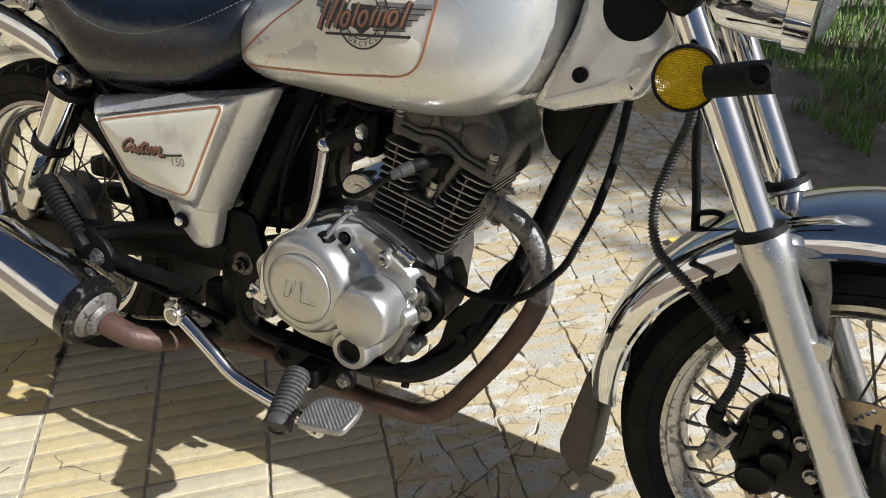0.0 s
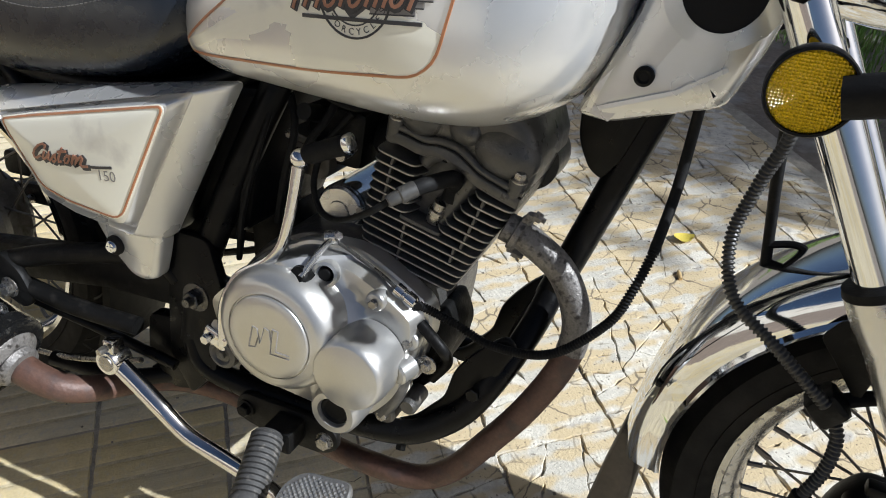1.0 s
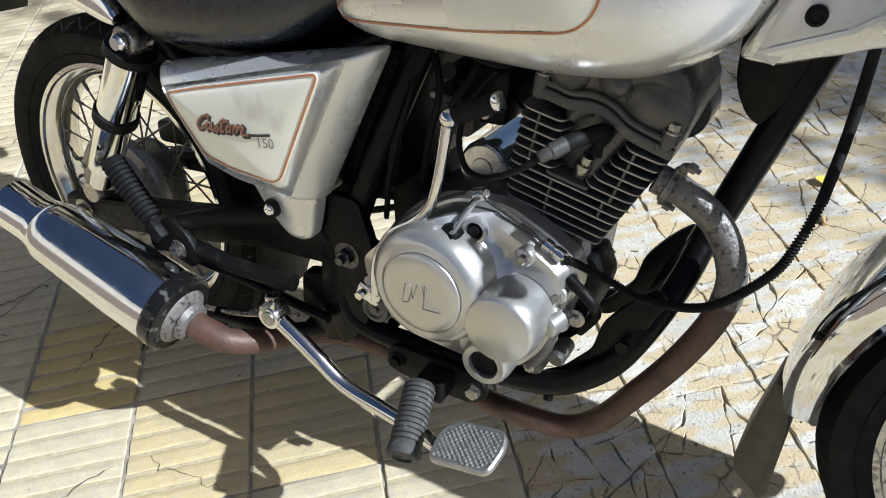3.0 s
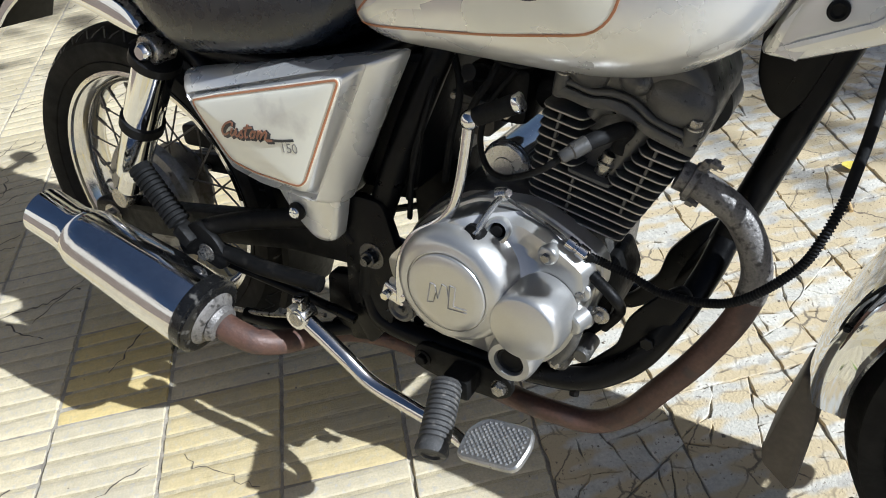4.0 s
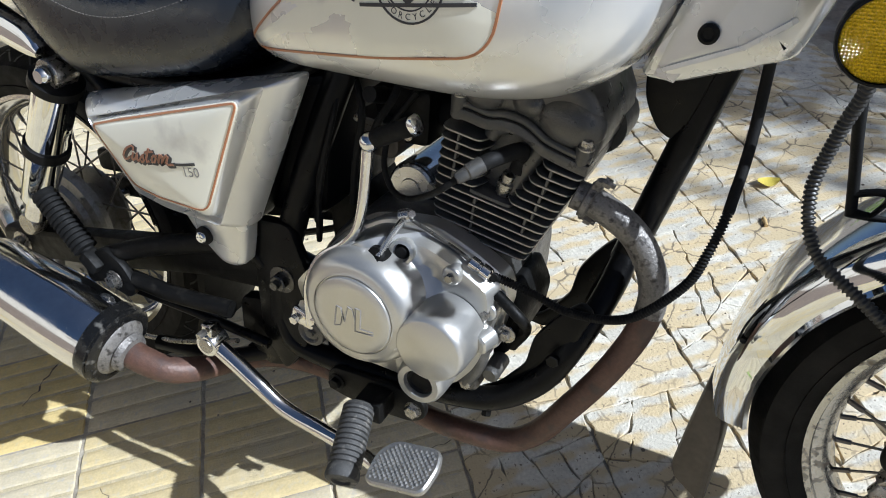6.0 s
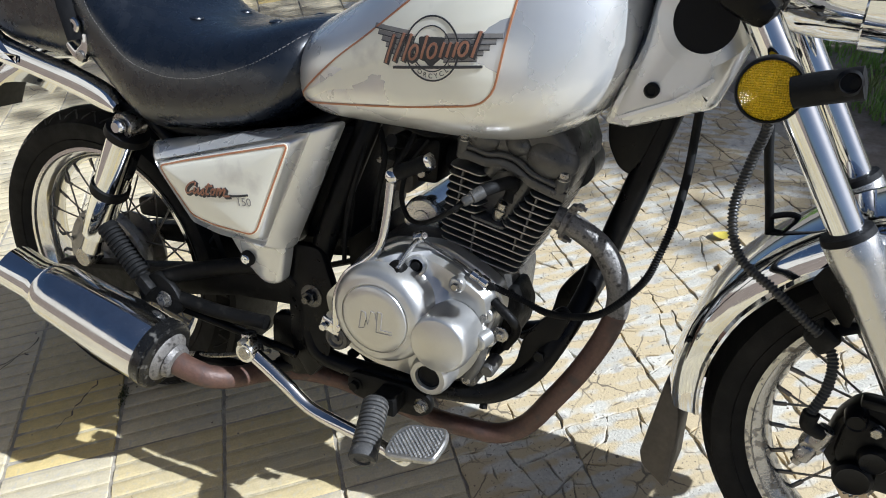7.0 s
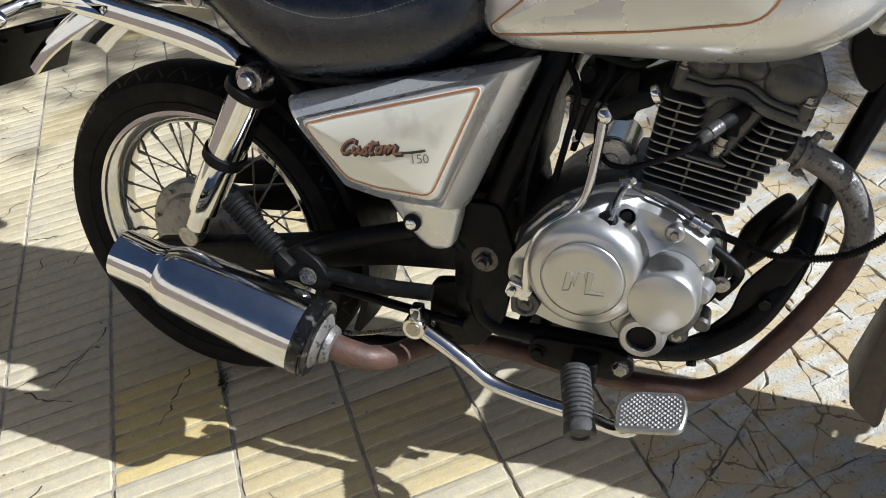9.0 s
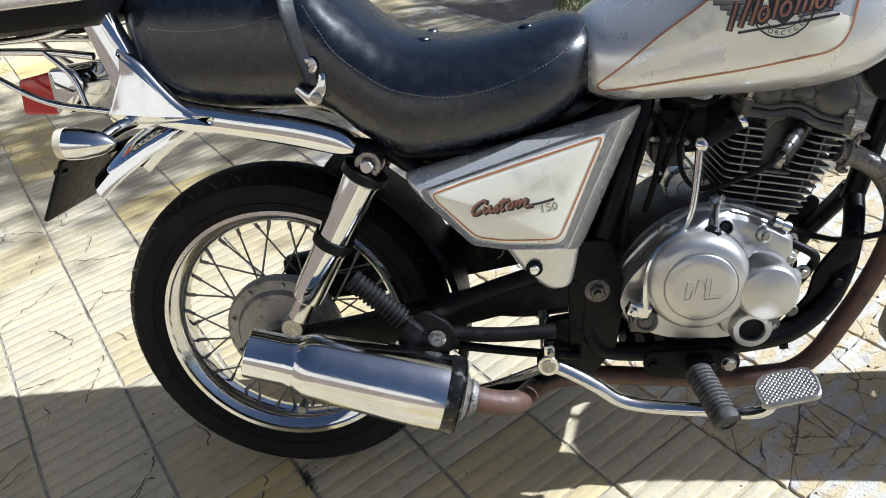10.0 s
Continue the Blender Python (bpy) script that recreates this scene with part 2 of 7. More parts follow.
class Geo:
    """Gathers vertices and faces of one part."""

    def __init__(self, xf=None):
        self.v, self.f, self.xf = [], [], xf

    def add(self, verts, faces, m=None):
        o = len(self.v)
        for p in verts:
            p = Vector(p)
            if m is not None:
                p = m @ p
            if self.xf is not None:
                p = self.xf @ p
            self.v.append(p)
        self.f += [tuple(i + o for i in q) for q in faces]
        return self

    def loft(self, rings, caps=True, closed=True, m=None):
        n = len(rings[0])
        verts = [p for r in rings for p in r]
        faces = []
        for j in range(len(rings) - 1):
            for i in range(n if closed else n - 1):
                k = (i + 1) % n
                faces.append((j * n + i, j * n + k, (j + 1) * n + k, (j + 1) * n + i))
        if caps:
            faces.append(tuple(range(n - 1, -1, -1)))
            faces.append(tuple((len(rings) - 1) * n + i for i in range(n)))
        return self.add(verts, faces, m)

    def tube(self, pts, r, seg=12, caps=True, steps=6, flat=1.0):
        p = smooth_path(pts, steps) if steps > 1 else [Vector(a) for a in pts]
        n = len(p)
        if isinstance(r, (list, tuple)):
            k = len(r) - 1
            rad = [r[int(i / (n - 1) * k)] + (r[min(k, int(i / (n - 1) * k) + 1)] - r[int(i / (n - 1) * k)]) * (i / (n - 1) * k - int(i / (n - 1) * k)) for i in range(n)]
        else:
            rad = [r] * n
        d0 = (p[1] - p[0]).normalized()
        up = d0.orthogonal().normalized()
        rings = []
        for i in range(n):
            d = (p[min(i + 1, n - 1)] - p[max(i - 1, 0)]).normalized()
            up = (up - d * up.dot(d)).normalized()
            s = d.cross(up)
            rings.append([p[i] + rad[i] * (math.cos(a) * up + flat * math.sin(a) * s) for a in [2 * math.pi * k / seg for k in range(seg)]])
        return self.loft(rings, caps)

    def lathe(self, prof, origin=(0, 0, 0), axis=(0, 1, 0), seg=32, caps=True):
        """prof: (distance along axis, radius)."""
        ax = Vector(axis).normalized()
        u = ax.orthogonal().normalized()
        if abs(ax.y) > 0.9:
            u = (Vector((1, 0, 0)) - ax * ax.x).normalized()
        w = ax.cross(u)
        o = Vector(origin)
        rings = [[o + ax * h + r * (math.cos(a) * u + math.sin(a) * w) for a in [2 * math.pi * k / seg for k in range(seg)]] for h, r in prof]
        return self.loft(rings, caps)

    def torus_prof(self, prof, origin, axis=(0, 1, 0), seg=64):
        """prof closed: (along axis, radius)."""
        ax = Vector(axis).normalized()
        u = (Vector((1, 0, 0)) - ax * ax.x).normalized()
        w = ax.cross(u)
        o = Vector(origin)
        rings = [[o + ax * h + r * (math.cos(a) * u + math.sin(a) * w) for h, r in prof] for a in [2 * math.pi * k / seg for k in range(seg)]]
        n = len(prof)
        verts = [p for r in rings for p in r]
        faces = []
        for j in range(seg):
            for i in range(n):
                k, j2 = (i + 1) % n, (j + 1) % seg
                faces.append((j * n + i, j2 * n + i, j2 * n + k, j * n + k))
        return self.add(verts, faces)

    def prism(self, poly, y0, y1, bevel=0.0, m=None, back=True):
        """An outline in x, z, from y0 (front, smaller y) to y1, with rounded front and back edges."""
        if bevel > 0:
            q = inset(poly, bevel)
            h = inset(poly, bevel * 0.3)
            lay = [(q, y0), (h, y0 + bevel * 0.3), (poly, y0 + bevel), (poly, y1 - (bevel if back else 0))]
            if back:
                lay += [(h, y1 - bevel * 0.3), (q, y1)]
        else:
            lay = [(poly, y0), (poly, y1)]
        return self.loft([[(a, y, b) for a, b in pl] for pl, y in lay], True, True, m)

    def box(self, c, s, bevel=0.002, m=None):
        x, y, z = s[0] / 2, s[1] / 2, s[2] / 2
        poly = rounded([(-x, -z), (x, -z), (x, z), (-x, z)], bevel, 2) if bevel else [(-x, -z), (x, -z), (x, z), (-x, z)]
        mm = Matrix.Translation(c)
        if m is not None:
            mm = mm @ m
        return self.prism(poly, -y, y, min(bevel, y * 0.6), mm)

    def hexbolt(self, c, axis=(0, -1, 0), r=0.007, h=0.006, washer=0.010):
        ax = Vector(axis).normalized()
        if washer:
            self.lathe([(0, washer), (0.0015, washer), (0.002, washer * 0.9)], c, ax, 20)
        u = ax.orthogonal().normalized()
        w = ax.cross(u)
        o = Vector(c) + ax * 0.0018
        rings = [[o + ax * hh + rr * (math.cos(a) * u + math.sin(a) * w) for a in [math.pi / 3 * k for k in range(6)]] for hh, rr in ((0, r), (h * 0.85, r), (h, r * 0.86))]
        self.loft(rings)
        return self

    def ball(self, c, r, s=(1, 1, 1), seg=16, rings=9, m=None):
        c = Vector(c)
        rr = []
        for j in range(rings):
            a = math.pi * (j + 0.5) / rings - math.pi / 2
            rr.append([(c.x + s[0] * r * math.cos(a) * math.cos(b), c.y + s[1] * r * math.cos(a) * math.sin(b), c.z + s[2] * r * math.sin(a)) for b in [2 * math.pi * k / seg for k in range(seg)]])
        return self.loft(rr, True, True, m)


def part(name, geo, material, parent=None, label="", sharp=38, flat=False):
    """Links the gathered geometry as ONE mesh object under its thing or part."""
    if isinstance(geo, bpy.types.Mesh):
        me = geo
    else:
        me = bpy.data.meshes.new(name)
        me.from_pydata([tuple(p) for p in geo.v], [], geo.f)
        bm = bmesh.new()
        bm.from_mesh(me)
        bmesh.ops.recalc_face_normals(bm, faces=bm.faces)
        bm.to_mesh(me)
        bm.free()
        if not flat:
            me.polygons.foreach_set("use_smooth", [True] * len(me.polygons))
            me.set_sharp_from_angle(angle=radians(sharp))
        me.materials.append(material)
    ob = new(name, me)
    if parent is not None:
        ob.parent = parent
    if label:
        tagged(ob, label)
    return ob


def lettering(text, size, m, depth=0.0006, shear=0.0, bold=0.0):
    """Built-in font letters as geometry: x to the right, up along z."""
    cu = bpy.data.curves.new("letters", "FONT")
    cu.body, cu.size, cu.extrude, cu.shear, cu.offset = text, size, depth, shear, bold
    cu.align_x, cu.align_y = "CENTER", "CENTER"
    ob = bpy.data.objects.new("letters", cu)
    scene.collection.objects.link(ob)
    bpy.context.view_layer.update()
    me = bpy.data.meshes.new_from_object(ob.evaluated_get(bpy.context.evaluated_depsgraph_get()))
    g = Geo()
    g.add([m @ Vector((p.co.x, -p.co.z, p.co.y)) for p in me.vertices], [tuple(p.vertices) for p in me.polygons])
    bpy.data.objects.remove(ob)
    bpy.data.meshes.remove(me)
    bpy.data.curves.remove(cu)
    return g


class Skin:
    """Lays flat shapes (x, z) onto the right-hand side of a part."""

    def __init__(self, ob):
        me = ob.data
        self.tree = BVHTree.FromPolygons([v.co for v in me.vertices], [tuple(p.vertices) for p in me.polygons])

    def at(self, x, z, off=0.0008):
        hit = self.tree.ray_cast(Vector((x, -1.0, z)), Vector((0, 1, 0)))
        if hit[0] is None:
            near = self.tree.find_nearest(Vector((x, -0.15, z)))
            return near[0] + Vector((0, -off, 0))
        n = hit[1] if hit[1].y < 0 else -hit[1]
        return hit[0] + n * off

    def patch(self, poly, off=0.0008, rings=8, centre=None):
        c = Vector(centre) if centre else sum((Vector(p) for p in poly), Vector((0, 0))) / len(poly)
        g = Geo()
        rr = []
        for j in range(rings + 1):
            s = max(0.02, j / rings)
            rr.append([self.at(*(c + (Vector(p) - c) * s), off) for p in poly])
        rr.append([p + Vector((0, off + 0.0006, 0)) for p in rr[-1]])
        g.loft(rr[::-1], True)
        return g

    def strip(self, pts, width, off=0.0012, closed=True, per=0.006):
        fine = []
        n = len(pts)
        for i in range(n if closed else n - 1):
            a, b = Vector(pts[i]), Vector(pts[(i + 1) % n])
            k = max(1, int((b - a).length / per))
            fine += [a + (b - a) * (q / k) for q in range(k)]
        if not closed:
            fine.append(Vector(pts[-1]))
        n = len(fine)
        rows = []
        for i in range(n):
            a, b = (fine[i - 1], fine[(i + 1) % n]) if closed else (fine[max(0, i - 1)], fine[min(n - 1, i + 1)])
            d = (b - a).normalized()
            s = Vector((-d.y, d.x)) * width / 2
            o, q = self.at(*(fine[i] + s), off), self.at(*(fine[i] - s), off)
            rows.append([o, q, q + Vector((0, off + 0.0004, 0)), o + Vector((0, off + 0.0004, 0))])
        if closed:
            rows.append(rows[0])
        return Geo().loft(rows, not closed)

    def letters(self, g, off=0.001):
        """Drops letter geometry (built near y = 0) onto the skin, keeping its thickness."""
        q = Geo()
        q.add([self.at(p.x, p.z, off - p.y) for p in g.v], g.f)
        return q


# ---- motorcycle: local x forward, y to its left, z up; leaning on its stand ----
bike = new("motorcycle")
bike.matrix_world = Matrix.Translation((0, 0, 0.001)) @ pose(0, 0, 0, -13.0, 0, 0)
bike.empty_display_size = 0.2
tagged(bike, "cream and silver cruiser motorcycle leaning on its stand on the pavement", "motorcycle")
STEER_AT, STEER_AX = Vector((1.06, 0, 0.80)), Vector((-0.444, 0, 0.896))
STEER = Matrix.Translation(STEER_AT) @ Matrix.Rotation(radians(-5.0), 4, STEER_AX) @ Matrix.Translation(-STEER_AT)


def mirror_y(p):
    return [(a[0], -a[1], a[2]) for a in p]


def make_wheel(name, c, rim_r, tyre_r, width, hub_r, xf, rim_mat, label, lugs):
    """Hub with rim, tyre and spokes."""
    c = Vector(c)
    hub = Geo(xf).lathe([(-0.05, 0.018), (-0.048, hub_r * 0.55), (-0.032, hub_r * 0.6), (-0.031, hub_r), (-0.026, hub_r), (-0.024, hub_r * 0.6), (0.024, hub_r * 0.6), (0.026, hub_r), (0.031, hub_r), (0.033, hub_r * 0.5), (0.05, 0.02)], c, (0, 1, 0), 40)
    w = part(name, hub, drum_metal, bike, label)
    rw = width * 0.36
    g = Geo(xf).torus_prof([(-rw, rim_r), (-rw + 0.003, rim_r + 0.001), (-rw + 0.006, rim_r - 0.006), (-rw * 0.55, rim_r - 0.016), (0, rim_r - 0.020), (rw * 0.55, rim_r - 0.016), (rw - 0.006, rim_r - 0.006), (rw - 0.003, rim_r + 0.001), (rw, rim_r), (rw, rim_r - 0.007), (rw * 0.86, rim_r - 0.0085), (rw * 0.72, rim_r - 0.017), (rw * 0.5, rim_r - 0.024), (0, rim_r - 0.029), (-rw * 0.5, rim_r - 0.024), (-rw * 0.72, rim_r - 0.017), (-rw * 0.86, rim_r - 0.0085), (-rw, rim_r - 0.007)], c, (0, 1, 0), 96)
    part("rim", g, rim_mat, w, "pitted chromed steel rim")
    hw, mid = width / 2, (rim_r + tyre_r) / 2
    prof = [(-rw + 0.004, rim_r - 0.004), (-hw * 0.86, rim_r + 0.012), (-hw, mid), (-hw * 0.97, mid + (tyre_r - mid) * 0.35), (-hw * 0.80, tyre_r - 0.017), (-hw * 0.58, tyre_r - 0.006), (-hw * 0.3, tyre_r - 0.001), (0, tyre_r)]
    prof = prof + [(-a, b) for a, b in prof[-2::-1]]
    g = Geo(xf).torus_prof(prof + [(rw - 0.012, rim_r - 0.008), (-rw + 0.012, rim_r - 0.008)], c, (0, 1, 0), 128)
    beads = []
    for s in (-1, 1):
        # raised beads on the sidewall
        for rr, yy in ((rim_r + 0.016, hw * 0.90), (tyre_r - 0.026, hw * 0.905)):
            beads.append(Geo(xf).torus_prof([(s * (yy - 0.002), rr - 0.0015), (s * (yy + 0.0010), rr), (s * (yy - 0.002), rr + 0.0015)], c, (0, 1, 0), 96))
    tyre = part("tyre", g, tyre_rubber, w, "worn black rubber tyre", sharp=30)
    for q in beads:
        part("sidewall_bead", q, tyre_rubber, tyre)
    g = Geo(xf)
    for k in range(lugs):
        for sd in (-1, 1):
            for dirn in (-1, 1):
                a0 = 2 * math.pi * (k + 0.5 * (dirn > 0)) / lugs
                rows = []
                for yy, rr, q in ((0.50, tyre_r - 0.0048, 0.0), (0.74, tyre_r - 0.0138, 0.30), (0.95, tyre_r - 0.0288, 0.55)):
                    ang = a0 + dirn * (q - 0.25) * 2 * math.pi / lugs
                    for dw in (-0.0021, 0.0021):
                        for up in (-0.003, 0.0012):
                            rows.append(c + Vector(((rr + up) * math.cos(ang + dw / rr), sd * (yy * hw + up * 0.5), (rr + up) * math.sin(ang + dw / rr))))
                rings = [[rows[4 * i], rows[4 * i + 1], rows[4 * i + 3], rows[4 * i + 2]] for i in range(3)]
                g.loft(rings)
    if lugs:
        tagged(part("tread_ribs", g, tread_rubber, tyre, "raised zig-zag tread on the tyre shoulder", sharp=30), kind="stuff")
    # spokes and nipples, one shared mesh for each lacing
    for side in (-1, 1):
        for lean_ in (-1, 1):
            sp = Geo()
            a = lean_ * 0.62
            p0 = Vector((hub_r * 0.93 * math.cos(a), side * (0.0285 + 0.003 * lean_), hub_r * 0.93 * math.sin(a)))
            p1 = Vector((rim_r - 0.028, side * 0.006, 0))
            sp.tube([p0, p1], 0.0017, 6, steps=1)
            sp.tube([p0 + (p1 - p0) * 0.90, p1 + (p1 - p0) * 0.01], 0.0032, 6, steps=1)
            me = None
            for k in range(9):
                if me is None:
                    ob = part("spoke", sp, spoke_steel, w)
                    me = ob.data
                else:
                    ob = part("spoke", me, spoke_steel, w)
                ang = 2 * math.pi * (k + 0.25 * (side + 1) + 0.125 * (lean_ + 1)) / 9
                mm = Matrix.Translation(c) @ Matrix.Rotation(-ang, 4, "Y")
                ob.matrix_basis = (xf @ mm) if xf is not None else mm
    return w


rear = make_wheel("rear_wheel", (0, 0, 0.285), 0.2145, 0.285, 0.102, 0.072, None, chrome_worn, "spoked rear wheel with drum hub", 38)
g = Geo().lathe([(-0.030, 0.101), (-0.040, 0.101), (-0.046, 0.096), (-0.048, 0.080), (-0.056, 0.074), (-0.062, 0.030), (-0.075, 0.022), (-0.078, 0.0)], (0, 0, 0.285), (0, 1, 0), 48)
for k in range(9):
    a = 2 * math.pi * k / 9
    g.hexbolt((0.089 * math.cos(a), -0.0475, 0.285 + 0.089 * math.sin(a)), (0, -1, 0), 0.0045, 0.003, 0)
part("brake_drum", g, drum_metal, rear, "dull aluminium brake drum plate")
front = make_wheel("front_wheel", (1.358, 0, 0.278), 0.223, 0.284, 0.094, 0.048, STEER, rim_metal, "spoked front wheel with brake disc", 0)
g = Geo(STEER)
for k in range(132):
    for b in range(6):
        if b in (1, 2, 3, 4) and (k + b) % 11 == 4:
            continue
        q = []
        for y in (-0.058, -0.054):
            for kk, bb in ((k, b), (k + 1, b), (k + 1, b + 1), (k, b + 1)):
                a, r = 2 * math.pi * kk / 132, 0.088 + 0.005 * bb
                q.append((1.358 + r * math.cos(a), y, 0.278 + r * math.sin(a)))
        g.add(q, [(0, 1, 2, 3), (7, 6, 5, 4), (0, 4, 5, 1), (1, 5, 6, 2), (2, 6, 7, 3), (3, 7, 4, 0)])
part("brake_disc", g, brass_disc, front, "drilled steel brake disc")
for k in range(6):
    a = 2 * math.pi * k / 6
    g = Geo(STEER)
    g.tube([(1.358 + 0.035 * math.cos(a), -0.052, 0.278 + 0.035 * math.sin(a)), (1.358 + 0.096 * math.cos(a + 0.45), -0.056, 0.278 + 0.096 * math.sin(a + 0.45))], [0.010, 0.006], 8, steps=1, flat=0.5)
    part("carrier_arm", g, black_paint, front)
part("disc_carrier", Geo(STEER).lathe([(-0.060, 0.040), (-0.050, 0.042)], (1.358, 0, 0.278), (0, 1, 0), 32), black_paint, front, "black disc carrier")

# inner fender ahead of the rear tyre and the chain guard
rings = []
for k in range(13):
    a = radians(-24 + 7.5 * k)
    q = Vector((math.cos(a), 0, math.sin(a)))
    rings.append([Vector((0, 0, 0.285)) + q * r + Vector((0, y, 0)) for r, y in ((0.306, -0.064), (0.315, -0.060), (0.318, 0.0), (0.315, 0.060), (0.306, 0.064), (0.303, 0.060), (0.312, 0.056), (0.314, 0.0), (0.312, -0.056), (0.303, -0.060))])
part("inner_fender", Geo().loft(rings), black_plastic, bike, "black plastic inner fender")
part("chain_guard", Geo().prism(rounded([(-0.02, 0.375), (0.20, 0.405), (0.47, 0.420), (0.50, 0.39), (0.47, 0.355), (0.20, 0.345), (-0.02, 0.335)], 0.012, 3), 0.062, 0.085, 0.004), black_paint, bike, "black chain guard")

# fuel tank
def hull(stations, e=0.8, seg=36, mid=0.32, e2=None):
    """A body lofted along x: stations of x, lowest z, highest z, half width."""
    e2 = e2 or e
    rings = []
    for x, zb, zt, w in stations:
        zc = zb + (zt - zb) * mid
        ring = []
        for k in range(seg):
            a = 2 * math.pi * k / seg
            c, s = math.cos(a), math.sin(a)
            ex = e if s < 0 else e2
            ring.append((x, w * math.copysign(abs(c) ** ex, c), zc + ((zt - zc) if s > 0 else (zc - zb)) * math.copysign(abs(s) ** ex, s)))
        rings.append(ring)
    return rings


def finer(stations, per=4):
    return [tuple(v) for v in smooth_path4(stations, per)]


def smooth_path4(pts, steps):
    p = [np.array(a, float) for a in pts]
    ext = [2 * p[0] - p[1]] + p + [2 * p[-1] - p[-2]]
    out = []
    for i in range(1, len(ext) - 2):
        a, b, c, d = ext[i - 1:i + 3]
        for k in range(steps):
            t = k / steps
            out.append(0.5 * (2 * b + (c - a) * t + (2 * a - 5 * b + 4 * c - d) * t * t + (3 * b - a - 3 * c + d) * t ** 3))
    return out + [p[-1]]


TANK = [(0.505, 0.672, 0.712, 0.030), (0.512, 0.652, 0.735, 0.090), (0.53, 0.638, 0.752, 0.124), (0.57, 0.628, 0.772, 0.146), (0.63, 0.626, 0.805, 0.161), (0.70, 0.624, 0.850, 0.175), (0.78, 0.622, 0.885, 0.182), (0.84, 0.627, 0.896, 0.178), (0.88, 0.640, 0.896, 0.168), (0.915, 0.664, 0.890, 0.148), (0.94, 0.702, 0.878, 0.116), (0.952, 0.745, 0.862, 0.070), (0.957, 0.79, 0.84, 0.020)]
tank = part("fuel_tank", Geo().loft(hull(finer(TANK, 4), 0.62, 48, 0.34, 0.85)), silver_paint, bike, "pearl silver fuel tank with cream panel and winged decal", sharp=60)
skin = Skin(tank)
decal = rounded([(0.533, 0.6615), (0.540, 0.6550), (0.712, 0.6725), (0.8185, 0.6860), (0.8400, 0.800), (0.842, 0.845), (0.735, 0.805), (0.658, 0.749), (0.610, 0.719)], [0.006, 0.008, 0.02, 0.028, 0.03, 0.03, 0.03, 0.03, 0.02], 6)
part("cream_panel", skin.patch(decal, 0.0006, 10), cream_paint, tank, "glossy cream painted panel")
part("pinstripe", skin.strip(inset(decal, -0.001), 0.0023, 0.0010), orange_line, tank, "orange pinstripe")
LX, LZ = 0.7465, 0.7395
# winged roundel: plain shapes only
for r0, wd in ((0.034, 0.0018), (0.024, 0.0012)):
    part("decal_ring", skin.strip(circle(LX, LZ, r0, 40), wd, 0.0012, per=0.01), dark_decal, tank)
lt = Geo()
word = "MOTORCYCLES"
for i, ch in enumerate(word):
    a = radians(270 + (i - 5) * 14.5)
    mm = Matrix.Translation((LX + 0.029 * math.cos(a), 0, LZ + 0.029 * math.sin(a))) @ Matrix.Rotation(-(a + math.pi / 2), 4, "Y")
    q = lettering(ch, 0.0075, mm, 0.0001)
    lt.add(q.v, q.f)
part("ring_lettering", skin.letters(lt, 0.0011), dark_decal, tank, "dark lettering reading MOTORCYCLES")
for s in (-1, 1):
    for k in range(5):
        z0 = LZ + 0.017 - 0.0062 * k
        x0, x1 = LX + s * (0.016 if s > 0 else 0.030), LX + s * (0.083 - 0.007 * k)
        part("decal_feather", skin.strip([(x0, z0 - 0.002), (x1, z0 + 0.002)], 0.0044, 0.0009, False), grey_decal, tank, "grey feather of the wing decal")
        part("feather_line", skin.strip([(x0, z0 - 0.0048), (x1, z0 - 0.0008)], 0.0011, 0.0013, False), dark_decal, tank)
heart = skin.patch(rounded([(LX - 0.017, LZ + 0.012), (LX + 0.017, LZ + 0.013), (LX + 0.014, LZ - 0.008), (LX, LZ - 0.020), (LX - 0.014, LZ - 0.008)], 0.004), 0.0013, 3)
part("decal_shield", heart, dark_decal, tank)
# a copper brush mark with a black edge: slanted bars and ovals, no letters
MARKS = (("bar", -0.060, -0.014, 0.016, 0.010), ("bar", -0.048, -0.012, 0.017, 0.012), ("bar", -0.036, -0.012, 0.016, 0.010), ("oval", -0.022, -0.003, 0.0052, 0.0075), ("bar", -0.012, -0.010, 0.014, 0.007), ("oval", 0.002, -0.002, 0.0052, 0.0075), ("bar", 0.012, -0.009, 0.006, 0.005), ("bar", 0.020, -0.009, 0.006, 0.005), ("bar", 0.028, -0.009, 0.006, 0.005), ("oval", 0.040, -0.001, 0.0050, 0.0070), ("bar", 0.050, -0.010, 0.016, 0.009))
for mat_, off, wd, dz in ((dark_decal, 0.0018, 0.0074, -0.0012), (copper_decal, 0.0024, 0.0030, 0.0)):
    sc = Geo()
    for kind_, a, b, c, d in MARKS:
        if kind_ == "bar":
            path = [(LX + a, LZ + b), (LX + a + d * 0.5, LZ + (b + c) / 2), (LX + a + d, LZ + c)]
        else:
            path = [(LX + a + c * math.cos(q) + 0.25 * d * math.sin(q), LZ + b + d * math.sin(q)) for q in [2 * math.pi * k / 12 for k in range(12)]]
        q = skin.strip([(x_, z_ + dz + (x_ - LX) * 0.10) for x_, z_ in path], wd, off, kind_ == "oval", 0.003)
        sc.add(q.v, q.f)
    part("decal_script", sc, mat_, tank, "copper brush marks outlined in black" if mat_ is copper_decal else "")
part("decal_underline", skin.strip([(LX - 0.05, LZ - 0.024), (LX + 0.062, LZ - 0.014)], 0.003, 0.0016, False), dark_decal, tank)

